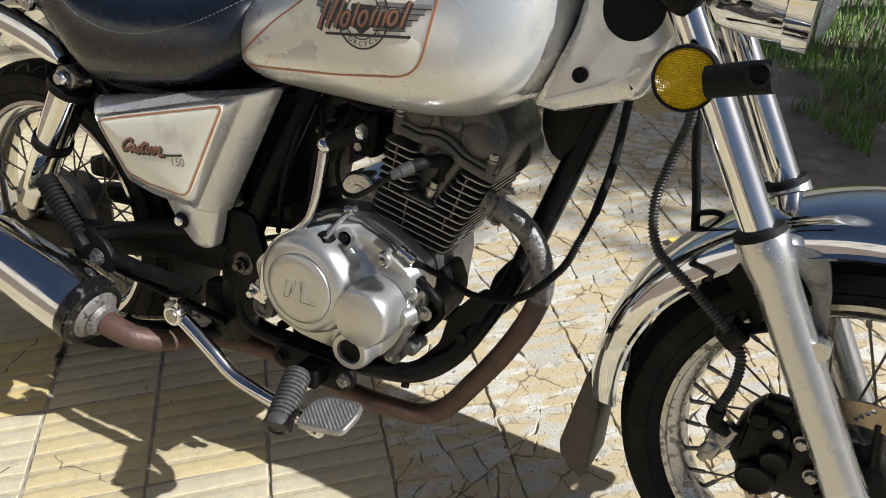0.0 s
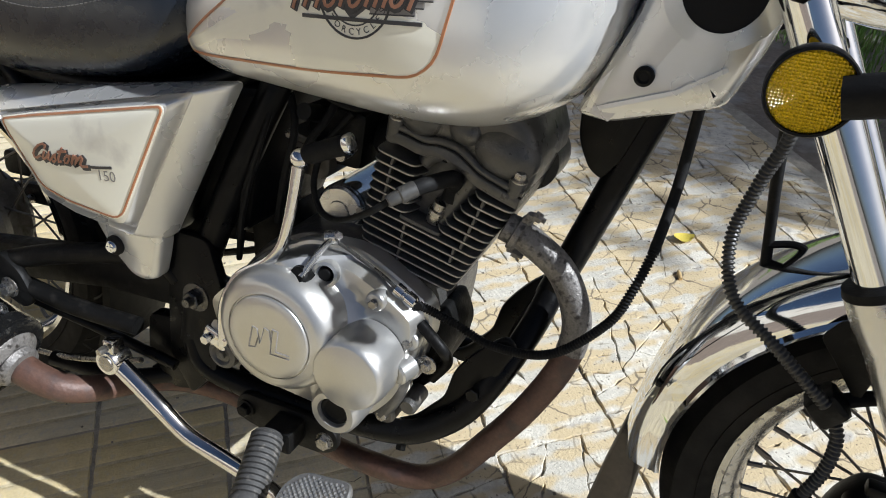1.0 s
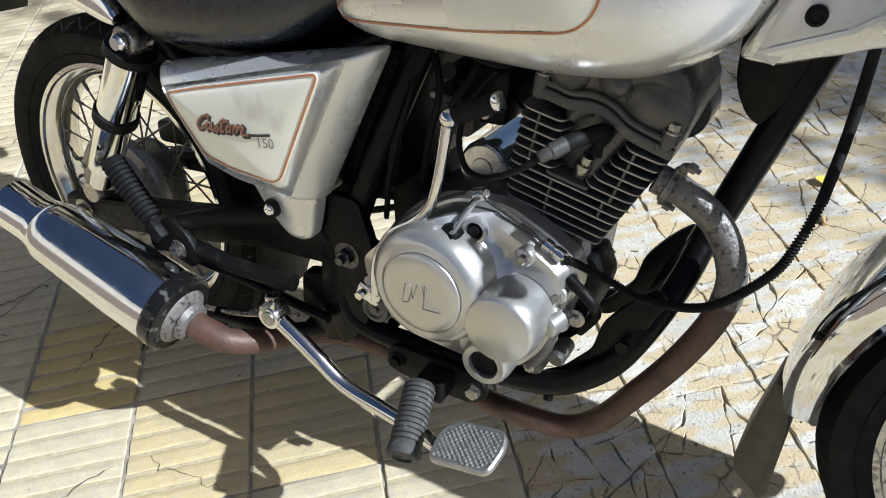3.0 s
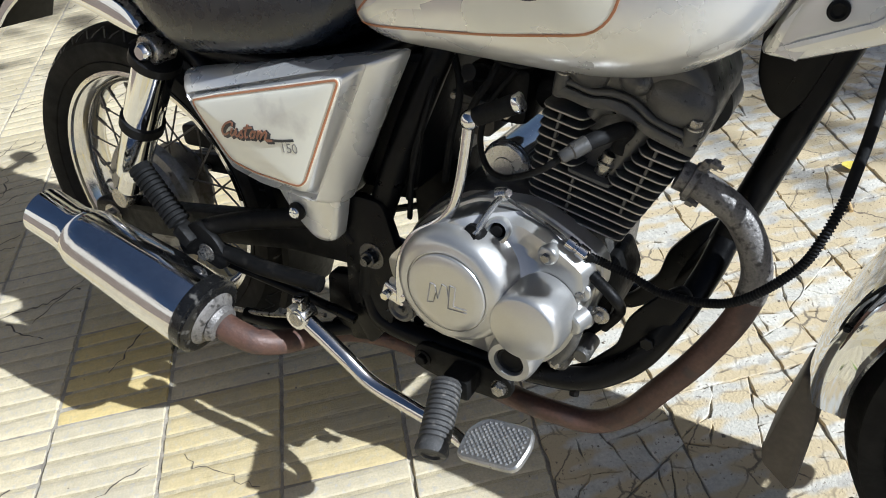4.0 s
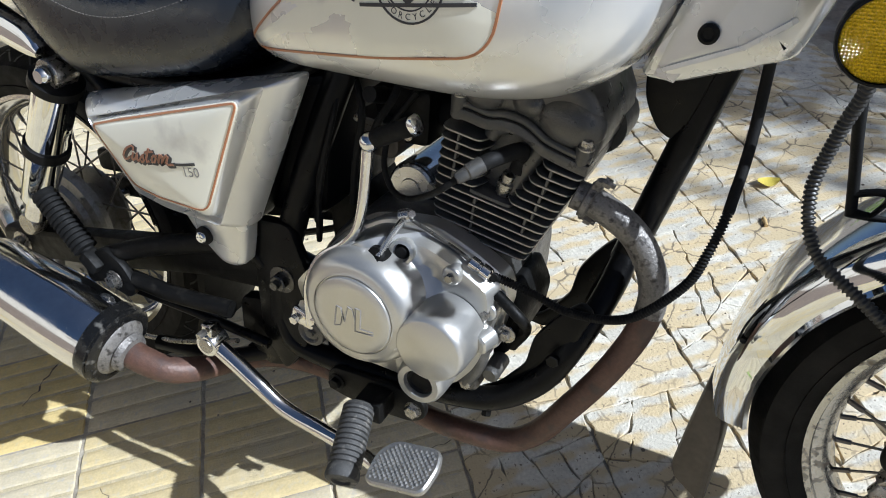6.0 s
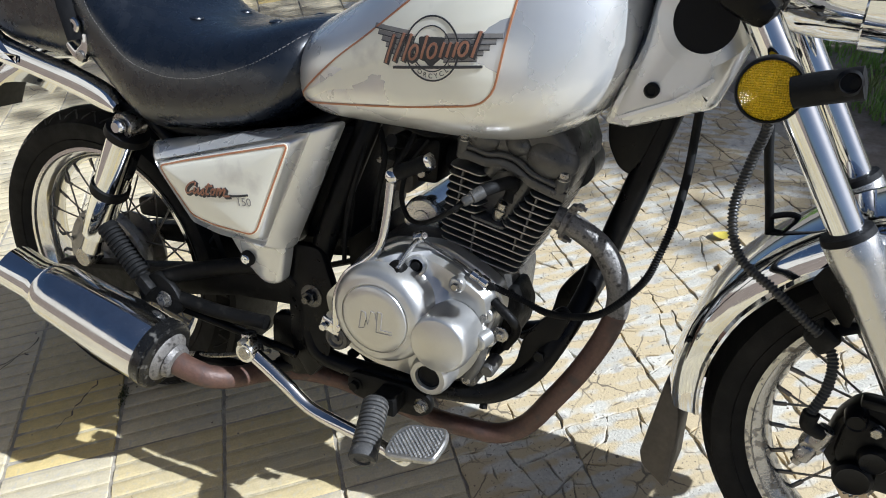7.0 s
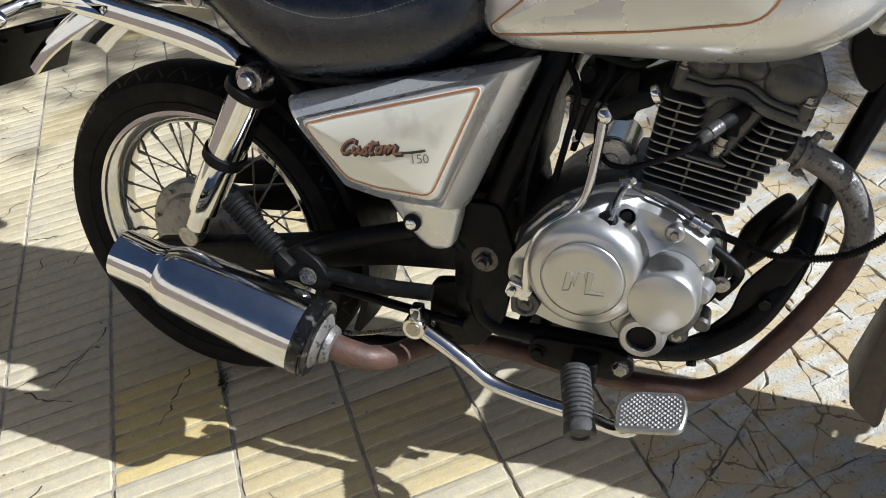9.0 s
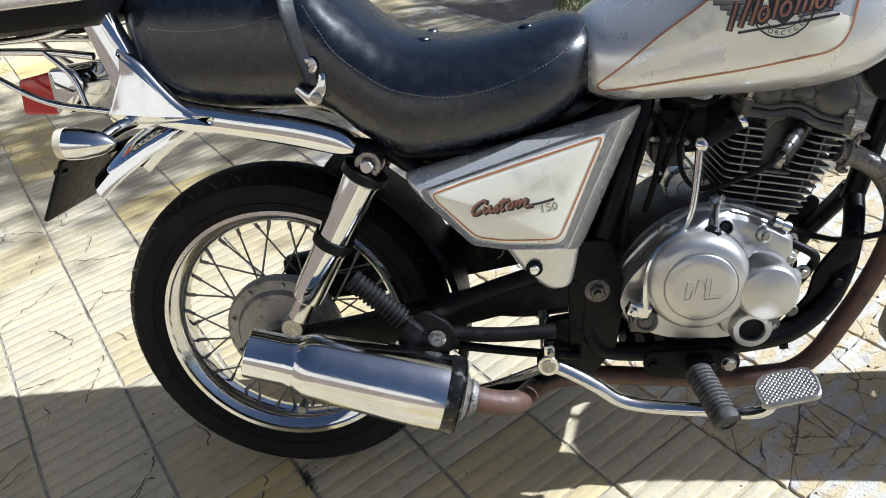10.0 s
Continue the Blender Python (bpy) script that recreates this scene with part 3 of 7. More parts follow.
# cover between tank and fork
COWL = [(0.917, 0.654), (0.948, 0.651), (1.040, 0.681), (1.058, 0.725), (1.078, 0.80), (1.07, 0.86), (0.975, 0.86), (0.955, 0.75)]
for s in (1, -1):
    g = Geo()
    poly = rounded(COWL, 0.010, 3)
    ins = [(0, -0.030), (0, -0.070), (0.004, -0.082), (0.012, -0.087), (0.030, -0.086)]
    rings = [[(a, s * (y + 0.10 * max(0.0, a - 0.99)), b) for a, b in (inset(poly, d) if d else poly)] for d, y in ins]
    g.loft(rings)
    cowl = part("steering_cover", g, silver_paint, bike, "silver painted cover below the steering head")
    if s == 1:
        cowl_skin = Skin(cowl)
        q = circle(1.018, 0.776, 0.042, 36, 0.95)
        part("duct_rim", cowl_skin.strip(q, 0.014, 0.0035, per=0.004), silver_paint, cowl)
        # no hole is cut: a near-black patch paints the shade inside
        part("duct_hole", cowl_skin.patch(inset(q, 0.004), 0.0022, 5), dark_hole, cowl, "near-black disc painting the shaded duct opening")
        part("ridge", cowl_skin.strip([(0.935, 0.664), (1.0, 0.690), (1.035, 0.715)], 0.004, 0.0022, False), silver_paint, cowl)
        bg = Geo().lathe([(0, 0.0085), (-0.004, 0.0085), (-0.0055, 0.006), (-0.0035, 0.004), (-0.0035, 0.0)], (0.972, -0.0865, 0.699), (0, 1, 0), 24)
        part("grommet", bg, rubber, cowl, "black rubber grommet bolt")

# side cover
OUT = [(0.258, -0.132, 0.567), (0.592, -0.124, 0.630), (0.500, -0.134, 0.435), (0.400, -0.146, 0.449), (0.346, -0.146, 0.460), (0.276, -0.136, 0.536)]
CREST = [(0.281, -0.152, 0.546), (0.562, -0.153, 0.621), (0.479, -0.164, 0.4485), (0.398, -0.164, 0.4545), (0.349, -0.161, 0.4640), (0.291, -0.155, 0.5320)]
EDGE = [(0.2955, -0.163, 0.5450), (0.5395, -0.166, 0.6075), (0.4720, -0.171, 0.4590), (0.395, -0.170, 0.4645), (0.3530, -0.168, 0.4725), (0.3035, -0.164, 0.5315)]


def loop(pts, cut=0.10, per=10):
    """A closed loop through the corners with the same number of points on every side, corners rounded."""
    out = []
    n = len(pts)
    for i in range(n):
        a, b, c = Vector(pts[i - 1]), Vector(pts[i]), Vector(pts[(i + 1) % n])
        q = min(cut, 0.3 * (a - b).length, 0.3 * (c - b).length)
        p0, p1 = b + (a - b).normalized() * q, b + (c - b).normalized() * q
        for k in range(5):
            t = k / 4
            out.append((1 - t) ** 2 * p0 + 2 * t * (1 - t) * b + t * t * p1)
        nx = Vector(pts[(i + 1) % n])
        e = Vector(pts[(i + 2) % n])
        q2 = min(cut, 0.3 * (b - nx).length, 0.3 * (e - nx).length)
        end = nx + (b - nx).normalized() * q2
        for k in range(1, per):
            out.append(p1 + (end - p1) * (k / per))
    return out


def script_at(a, b):
    return (0.3195 + 2.56e-4 * a - 0.204e-4 * b, 0.5545 + 0.23e-4 * a - 2.43e-4 * b)


CUSTOM = (
    [(216, 138), (222, 122), (205, 116), (180, 126), (157, 148), (146, 170), (152, 187), (172, 185), (196, 170)],
    [(218, 150), (206, 178), (214, 187), (234, 172), (246, 150), (240, 180), (252, 186), (264, 174)],
    [(264, 174), (284, 148), (280, 162), (288, 180), (278, 189), (266, 186)],
    [(320, 120), (302, 168), (304, 187), (320, 180)],
    [(294, 141), (345, 131)],
    [(352, 148), (338, 164), (338, 184), (354, 182), (366, 162), (354, 148), (372, 150)],
    [(388, 142), (376, 186), (384, 162), (402, 144), (408, 152), (398, 184), (406, 164), (428, 142), (436, 150), (424, 180), (434, 188), (466, 184)],
)
for s in (1, -1):
    lo, lc, li = loop(OUT, 0.010), loop(CREST, 0.006), loop(EDGE, 0.012)
    ce = sum(li, Vector()) / len(li)
    flip = lambda p: Vector((p.x, s * p.y, p.z))
    rings = [[flip(o + Vector((0, 0.010, 0))) for o in lo], [flip(o) for o in lo]]
    for t, dy in ((0.08, -0.004), (0.30, -0.006), (0.65, -0.007), (0.95, -0.005), (1.0, -0.003)):
        rings.append([flip(o.lerp(c_, t) + Vector((0, dy, 0))) for o, c_ in zip(lo, lc)])
    for t, dy in ((0.08, 0.0030), (0.25, 0.0080), (0.45, 0.0090), (0.62, 0.0080), (0.85, 0.0012), (1.0, -0.0006)):
        rings.append([flip(c_.lerp(i_, t) + Vector((0, dy, 0))) for c_, i_ in zip(lc, li)])
    for t, dy in ((0.05, -0.0020), (0.12, -0.0034), (0.25, -0.0052), (0.5, -0.0075), (0.8, -0.009), (0.97, -0.0092)):
        rings.append([flip(i_.lerp(ce, t) + Vector((0, dy, 0))) for i_ in li])
    cover = part("side_cover", Geo().loft(rings), silver_paint, bike, "silver side cover with cream panel and lettering", sharp=32)
    tongue = rounded([(0.380, 0.468), (0.502, 0.462), (0.493, 0.415), (0.483, 0.379), (0.452, 0.374), (0.418, 0.406)], [0.004, 0.003, 0.02, 0.012, 0.014, 0.03], 4)
    g = Geo()
    ins = [(0, -0.125), (0, -0.139), (0.002, -0.1435), (0.005, -0.1465), (0.009, -0.1480)]
    g.loft([[(a, s * y, b) for a, b in (inset(tongue, d) if d else tongue)] for d, y in ins])
    # the tongue is cream; the darker silver paints in its shade
    part("mounting_tongue", g, silver_paint, cover, "cream mounting tongue, toned down to silver for its shade")
    if s == 1:
        sskin = Skin(cover)
        cp = rounded([(0.3005, 0.5435), (0.345, 0.5560), (0.5345, 0.6040), (0.4695, 0.4665), (0.396, 0.4705), (0.356, 0.4780), (0.3075, 0.531)], [0.006, 0.01, 0.010, 0.014, 0.008, 0.010, 0.012], 5)
        part("cream_panel", sskin.patch(inset(cp, -0.0020), 0.0007, 10), cream_paint, cover, "glossy cream painted panel")
        part("pinstripe", sskin.strip(inset(cp, 0.0005), 0.0021, 0.0014), orange_line, cover, "orange pinstripe")
        for nm, off, wd, dx, mt in (("script_shadow", 0.0014, 0.0064, 1.0, dark_decal), ("script", 0.0021, 0.0026, 0.0, copper_decal)):
            for stroke in CUSTOM:
                path = [script_at(a + 9 * dx, b + 5 * dx) for a, b in stroke]
                part(nm, sskin.strip(path, wd, off, False, 0.0025), mt, cover, "copper brush script stroke of the word Custom" if mt is copper_decal else "")
        part("script_tail", sskin.strip([script_at(455, 186), script_at(520, 182), script_at(584, 174)], 0.0030, 0.0016, False), dark_decal, cover)
        q = lettering("150", 0.0165, Matrix.Translation((0.4575, 0, 0.5140)) @ Matrix.Rotation(radians(-6), 4, "Y"), 0.0001, 0.0, -0.0001)
        part("number", sskin.letters(q, 0.0009), grey_decal, cover, "grey figures reading 150")
        g = Geo().lathe([(0, 0.012), (-0.004, 0.012), (-0.006, 0.009)], (0.4315, -0.1475, 0.415), (0, 1, 0), 24)
        part("grommet", g, rubber, cover, "black rubber grommet")
        g = Geo().lathe([(0, 0.0075), (-0.009, 0.0075), (-0.0105, 0.006), (-0.0105, 0.0)], (0.4315, -0.1475, 0.415), (0, 1, 0), 20)
        g.box((0.4315, -0.1585, 0.415), (0.010, 0.001, 0.002), 0)
        g.box((0.4315, -0.1585, 0.415), (0.002, 0.0012, 0.010), 0)
        part("screw", g, chrome, cover, "chrome cross-head screw")

# seat
SEAT = [(0.542, 0.672, 0.712, 0.045), (0.534, 0.652, 0.735, 0.095), (0.515, 0.634, 0.748, 0.122), (0.48, 0.612, 0.748, 0.140), (0.44, 0.600, 0.742, 0.150), (0.38, 0.590, 0.735, 0.158), (0.32, 0.584, 0.737, 0.162), (0.27, 0.580, 0.750, 0.162), (0.235, 0.598, 0.772, 0.158), (0.20, 0.622, 0.806, 0.152), (0.17, 0.648, 0.842, 0.148), (0.14, 0.660, 0.866, 0.144), (0.08, 0.664, 0.880, 0.140), (0.0, 0.672, 0.882, 0.136), (-0.06, 0.686, 0.878, 0.130), (-0.092, 0.712, 0.868, 0.118), (-0.110, 0.755, 0.850, 0.090), (-0.118, 0.80, 0.83, 0.03)]
seat = part("seat", Geo().loft(hull(finer(SEAT, 3), 0.55, 48, 0.46, 0.72)), leather, bike, "black vinyl two-level seat with pale stitching", sharp=70)
seat_skin = Skin(seat)


def stitches(pts):
    fine = [(p.x, p.z) for p in smooth_path([(a, 0, b) for a, b in pts], 90)]
    g = Geo()
    run, i = 0.0, 0
    dash, last = [], None
    for a in fine:
        if last is not None:
            run += math.hypot(a[0] - last[0], a[1] - last[1])
        last = a
        if run % 0.0052 < 0.0036:
            dash.append(a)
        else:
            if len(dash) > 2:
                q = Geo().tube([seat_skin.at(*p, 0.0003) for p in dash], 0.00045, 5, steps=1)
                g.add(q.v, q.f)
            dash = []
    part("stitching", g, thread, seat, "pale stitching")


stitches([(0.158, 0.806), (0.175, 0.775), (0.199, 0.738), (0.253, 0.695), (0.296, 0.679), (0.341, 0.672), (0.394, 0.676), (0.46, 0.695), (0.500, 0.716), (0.527, 0.738)])
stitches([(0.147, 0.80), (0.150, 0.76), (0.157, 0.715)])
stitches([(-0.06, 0.80), (0.0, 0.79), (0.07, 0.79), (0.135, 0.80)])
g = Geo()
strap = [seat_skin.at(a, b, 0.004) for a, b in ((0.139, 0.83), (0.143, 0.80), (0.150, 0.765), (0.158, 0.733), (0.163, 0.712))]
g.tube(strap, 0.0165, 12, flat=0.11)
part("grab_strap", g, black_plastic, seat, "black strap across the seat")
g = Geo().lathe([(0, 0.0115), (-0.003, 0.0115), (-0.005, 0.009), (-0.005, 0.004), (-0.0035, 0.003), (-0.0035, 0)], seat_skin.at(0.158, 0.731, 0.004), (0, 1, 0), 24)
part("strap_rivet", g, chrome_worn, seat, "worn chrome rivet")
b0 = seat_skin.at(0.166, 0.690, 0.004)
g = Geo().prism(rounded([(0.1774, 0.7200), (0.1768, 0.7037), (0.1731, 0.6920), (0.1592, 0.6767), (0.1470, 0.6787), (0.1308, 0.7009), (0.1375, 0.7070), (0.1500, 0.6944), (0.1645, 0.7050), (0.1688, 0.7194)], 0.003, 3), b0.y - 0.006, b0.y + 0.004, 0.0015)
part("strap_buckle", g, chrome_worn, seat, "worn chrome strap bracket")
g = Geo()
g.lathe([(-0.004, 0.0085), (-0.0085, 0.0080), (-0.0095, 0.006), (-0.0095, 0)], (0.1604, b0.y, 0.6873), (0, 1, 0), 18)
part("strap_bolt", g, bolt_steel, seat)
for x, y in ((0.30, -0.055), (0.445, -0.055), (0.30, 0.055), (0.445, 0.055)):
    z = seat_skin.tree.ray_cast(Vector((x, y, 2)), Vector((0, 0, -1)))[0].z
    part("seat_button", Geo().lathe([(0, 0.011), (0.002, 0.010), (0.004, 0.005), (0.0045, 0)], (x, y, z - 0.001), (0, 0, 1), 20), leather, seat)

# chrome side rails, fender, tail
RAIL = [(0.196, 0.610, 0.009), (0.180, 0.618, 0.0165), (0.160, 0.626, 0.0195), (0.113, 0.641, 0.0200), (0.02, 0.664, 0.0185), (-0.045, 0.680, 0.0205), (-0.084, 0.700, 0.0255), (-0.107, 0.735, 0.0270), (-0.121, 0.782, 0.0245), (-0.135, 0.825, 0.0225), (-0.155, 0.870, 0.0205), (-0.178, 0.920, 0.0190)]
for s in (1, -1):
    fine = smooth_path4(RAIL, 6)
    rings = []
    for i, (x, z, h) in enumerate(fine):
        d = Vector((fine[min(i + 1, len(fine) - 1)][0] - fine[max(i - 1, 0)][0], 0, fine[min(i + 1, len(fine) - 1)][1] - fine[max(i - 1, 0)][1])).normalized()
        nn = Vector((-d.z, 0, d.x))
        o = Vector((x, 0, z))
        yy = 0.09 * max(0, -x - 0.05)
        rings.append([o + nn * (h * k) + Vector((0, s * (y + yy), 0)) for k, y in ((-1.0, -0.120), (-1.0, -0.131), (-0.82, -0.138), (-0.4, -0.1415), (0.3, -0.142), (0.8, -0.139), (1.0, -0.132), (1.0, -0.120))])
    rail = part("side_rail", Geo().loft(rings), chrome, bike, "chromed cast side rail and backrest support")
    web = rounded([(-0.1103, 0.782), (-0.1127, 0.753), (-0.1306, 0.724), (-0.1438, 0.702), (-0.1520, 0.692), (-0.1336, 0.677), (-0.0775, 0.6715), (0.010, 0.668), (-0.0313, 0.692), (-0.0538, 0.719), (-0.0800, 0.760)], [0.006, 0.02, 0.02, 0.01, 0.006, 0.008, 0.03, 0.004, 0.03, 0.03, 0.01], 4)
    ins = [(0, -0.128), (0, -0.137), (0.0015, -0.1405), (0.004, -0.1435), (0.008, -0.1455)]
    part("rail_web", Geo().loft([[(a_, s * (y_ + 0.05 * max(0.0, -a_ - 0.05)), b_) for a_, b_ in (inset(web, d_) if d_ else web)] for d_, y_ in ins]), chrome, rail, "chromed web at the rail's bend")
    foot = smooth_path4([(-0.055, 0.690, 0.020), (-0.085, 0.692, 0.026), (-0.115, 0.682, 0.018), (-0.150, 0.688, 0.009)], 5)
    rings = []
    for x, z, h in foot:
        rings.append([Vector((x, s * (y + 0.09 * max(0, -x - 0.05)), z + h * k)) for k, y in ((-1.0, -0.121), (-0.8, -0.136), (0, -0.1405), (0.8, -0.136), (1.0, -0.121))])
    part("rail_foot", Geo().loft(rings), chrome, rail)
g = Geo()
pth = smooth_path([(0.17, 0, 0.705), (0.05, 0, 0.712), (-0.05, 0, 0.700), (-0.12, 0, 0.672), (-0.18, 0, 0.642), (-0.225, 0, 0.615), (-0.258, 0, 0.590)], 6)
rings = []
for i, p in enumerate(pth):
    d = (pth[min(i + 1, len(pth) - 1)] - pth[max(i - 1, 0)]).normalized()
    up = Vector((-d.z, 0, d.x))
    if up.z < 0:
        up = -up
    outer = [p + Vector((0, 0.078 * math.sin(a), 0)) + up * (0.040 * (math.cos(a) - 1)) for a in [radians(-95 + 19 * k) for k in range(11)]]
    inner = [q - up * 0.003 * 1.0 - Vector((0, math.copysign(0.002, q.y) if abs(q.y) > 1e-4 else 0, 0)) for q in outer[::-1]]
    rings.append(outer + inner)
part("rear_fender", g.loft(rings), chrome, bike, "bright metal rear fender")
g = Geo().prism([(-0.282, 0.622), (-0.277, 0.619), (-0.334, 0.527), (-0.339, 0.530)], -0.083, 0.083, 0.001)
g.prism([(-0.215, 0.63), (-0.215, 0.618), (-0.285, 0.606), (-0.285, 0.618)], -0.03, 0.03, 0.002)
g.tube([(-0.30, -0.07, 0.60), (-0.285, -0.07, 0.607)], 0.007, 10, steps=1)
part("plate_bracket", g, black_plastic, bike, "black plate bracket below the tail")
tl = part("tail_light", Geo().prism(rounded([(-0.340, 0.692), (-0.283, 0.686), (-0.279, 0.752), (-0.333, 0.745)], 0.006, 3), -0.045, 0.045, 0.004), red_lens, bike, "red plastic tail lamp lens")
g = Geo().prism(rounded([(-0.284, 0.682), (-0.255, 0.688), (-0.222, 0.728), (-0.234, 0.757), (-0.279, 0.757)], 0.010, 3), -0.050, 0.050, 0.006)
part("lamp_housing", g, chrome, tl, "chromed lamp housing")
rack = part("luggage_rack", Geo().tube([(-0.175, -0.085, 0.770), (-0.25, -0.085, 0.784), (-0.36, -0.09, 0.795), (-0.48, -0.09, 0.80), (-0.50, -0.06, 0.80), (-0.50, 0.06, 0.80), (-0.48, 0.09, 0.80), (-0.36, 0.09, 0.795), (-0.25, 0.085, 0.784), (-0.175, 0.085, 0.770)], 0.0055, 10), chrome, bike, "chromed tube luggage rack")
for s in (-1, 1):
    for nm, pts, r in (("lower_stay", [(-0.165, 0.095, 0.690), (-0.26, 0.09, 0.712), (-0.33, 0.09, 0.755), (-0.37, 0.09, 0.795)], 0.005), ("brace", [(-0.247, 0.088, 0.784), (-0.215, 0.088, 0.745), (-0.205, 0.09, 0.700)], 0.0045), ("upper_rail", [(-0.16, 0.085, 0.83), (-0.24, 0.085, 0.806), (-0.40, 0.085, 0.806)], 0.005)):
        part(nm, Geo().tube([(a, s * b, c_) for a, b, c_ in pts], r, 10), chrome, rack)
for k in range(9):
    part("slat", Geo().box((-0.20 - 0.032 * k, 0, 0.804), (0.012, 0.17, 0.003), 0.001), chrome, rack)
box_ = part("top_case", Geo().prism(rounded([(-0.52, 0.812), (-0.115, 0.812), (-0.095, 0.87), (-0.13, 1.02), (-0.30, 1.06), (-0.50, 1.03)], 0.03, 4), -0.17, 0.17, 0.02), black_plastic, bike, "black plastic top case on the rack")
part("case_band", Geo().prism(rounded([(-0.50, 0.845), (-0.112, 0.845), (-0.110, 0.862), (-0.50, 0.862)], 0.004, 2), -0.174, 0.174, 0.003), fork_alu, box_, "grey trim band")
# bullet indicator
c = Vector((-0.150, -0.203, 0.668))
ax = Vector((1, 0.10, -0.10)).normalized()
ind = part("rear_indicator", Geo().lathe([(-0.026, 0.0215), (-0.020, 0.0225), (0.0, 0.021), (0.02, 0.016), (0.032, 0.010), (0.039, 0.003), (0.040, 0.0)], c, ax, 28), chrome, bike, "chromed bullet indicator")
part("lens", Geo().lathe([(-0.042, 0.0), (-0.041, 0.012), (-0.036, 0.020), (-0.025, 0.0220), (-0.025, 0.0)], c, ax, 28), clear_lens, ind, "cream plastic lens")
part("stalk", Geo().tube([c + Vector((0.012, 0.012, 0)), (-0.125, -0.16, 0.676), (-0.118, -0.135, 0.678)], 0.0095, 14), chrome, ind)
ind2 = part("rear_indicator", Geo().lathe([(-0.026, 0.0215), (-0.020, 0.0225), (0.0, 0.021), (0.02, 0.016), (0.032, 0.010), (0.039, 0.003), (0.040, 0.0)], (c.x, -c.y, c.z), (1, -0.1, -0.1), 28), chrome, bike, "chromed bullet indicator")
part("stalk", Geo().tube([(c.x + 0.012, 0.19, c.z), (-0.125, 0.16, 0.676), (-0.118, 0.135, 0.678)], 0.0095, 14), chrome, ind2)
part("lens", Geo().lathe([(-0.042, 0.0), (-0.041, 0.012), (-0.036, 0.020), (-0.025, 0.0220), (-0.025, 0.0)], (c.x, -c.y, c.z), (1, -0.1, -0.1), 28), clear_lens, ind2)

# shock absorbers
for s in (1, -1):
    a, b = Vector((0.214, -0.130 * s, 0.588)), Vector((0.050, -0.120 * s, 0.335))
    d = (b - a).normalized()
    ln = (b - a).length
    sh = part("shock_absorber", Geo().lathe([(0.022, 0.030), (0.028, 0.030), (0.030, 0.0275), (0.150, 0.0275), (0.152, 0.022)], a, d, 28), chrome, bike, "chromed rear shock absorber with black band")
    part("cap", Geo().lathe([(0.008, 0.022), (0.012, 0.033), (0.024, 0.034), (0.028, 0.029)], a, d, 28), black_plastic, sh, "black upper cap")
    part("band", Geo().lathe([(0.128, 0.0285), (0.129, 0.0305), (0.145, 0.0305), (0.146, 0.0285)], a, d, 28), rubber, sh, "black band")
    part("lower_cover", Geo().lathe([(0.15, 0.0255), (0.225, 0.0245), (0.245, 0.0235), (0.250, 0.018)], a, d, 28), chrome, sh, "chromed lower cover")
    part("rod_sleeve", Geo().lathe([(0.246, 0.0165), (ln - 0.016, 0.0165), (ln - 0.012, 0.013)], a, d, 24), chrome_worn, sh)
    g = Geo().lathe([(-0.018, 0.018), (-0.016, 0.0195), (0.014, 0.0195), (0.016, 0.018)], a, (0, 1, 0), 24)
    part("upper_eye", g, bolt_steel, sh)
    part("lower_eye", Geo().lathe([(-0.016, 0.016), (-0.014, 0.0175), (0.014, 0.0175), (0.016, 0.016)], b, (0, 1, 0), 24), bolt_steel, sh)
    g = Geo().lathe([(-0.020 * s, 0.012), (-0.026 * s, 0.0115), (-0.030 * s, 0.008), (-0.030 * s, 0)], a, (0, 1, 0), 20)
    part("dome_nut", g, chrome, sh, "chrome dome nut")

# muffler and exhaust pipe
a, b = Vector((0.322, -0.220, 0.250)), Vector((0.020, -0.236, 0.354))
d = (b - a).normalized()
ln = (b - a).length
muf = part("muffler", Geo().lathe([(0.030, 0.0545), (0.050, 0.0555), (0.10, 0.0545), (0.215, 0.0480), (0.232, 0.0465), (0.244, 0.0425), (0.250, 0.0385)], a, d, 56), muffler_chrome, bike, "polished chrome muffler with fine scratches")
part("tail_tip", Geo().lathe([(0.246, 0.0385), (0.254, 0.0392), (0.262, 0.0365), (ln, 0.0358), (ln + 0.001, 0.0340), (ln - 0.004, 0.0325), (ln - 0.06, 0.0325)], a, d, 40, caps=False), chrome, muf, "chromed tail tip")
part("inner_pipe", Geo().lathe([(ln - 0.065, 0.0), (ln - 0.064, 0.0328)], a, d, 32), dark_hole, muf)
part("front_band", Geo().lathe([(0.008, 0.0360), (0.009, 0.0490), (0.011, 0.0535), (0.013, 0.0555), (0.0145, 0.0535), (0.016, 0.0535), (0.0175, 0.0562), (0.030, 0.0566), (0.034, 0.0555)], a, d, 56), band_black, muf, "black heat band")
part("collar", Geo().lathe([(-0.013, 0.0195), (-0.011, 0.0250), (-0.003, 0.0285), (0.000, 0.0265), (0.003, 0.0330), (0.008, 0.0400), (0.011, 0.042)], a, d, 48), burnt_pipe, muf, "rough burnt collar")
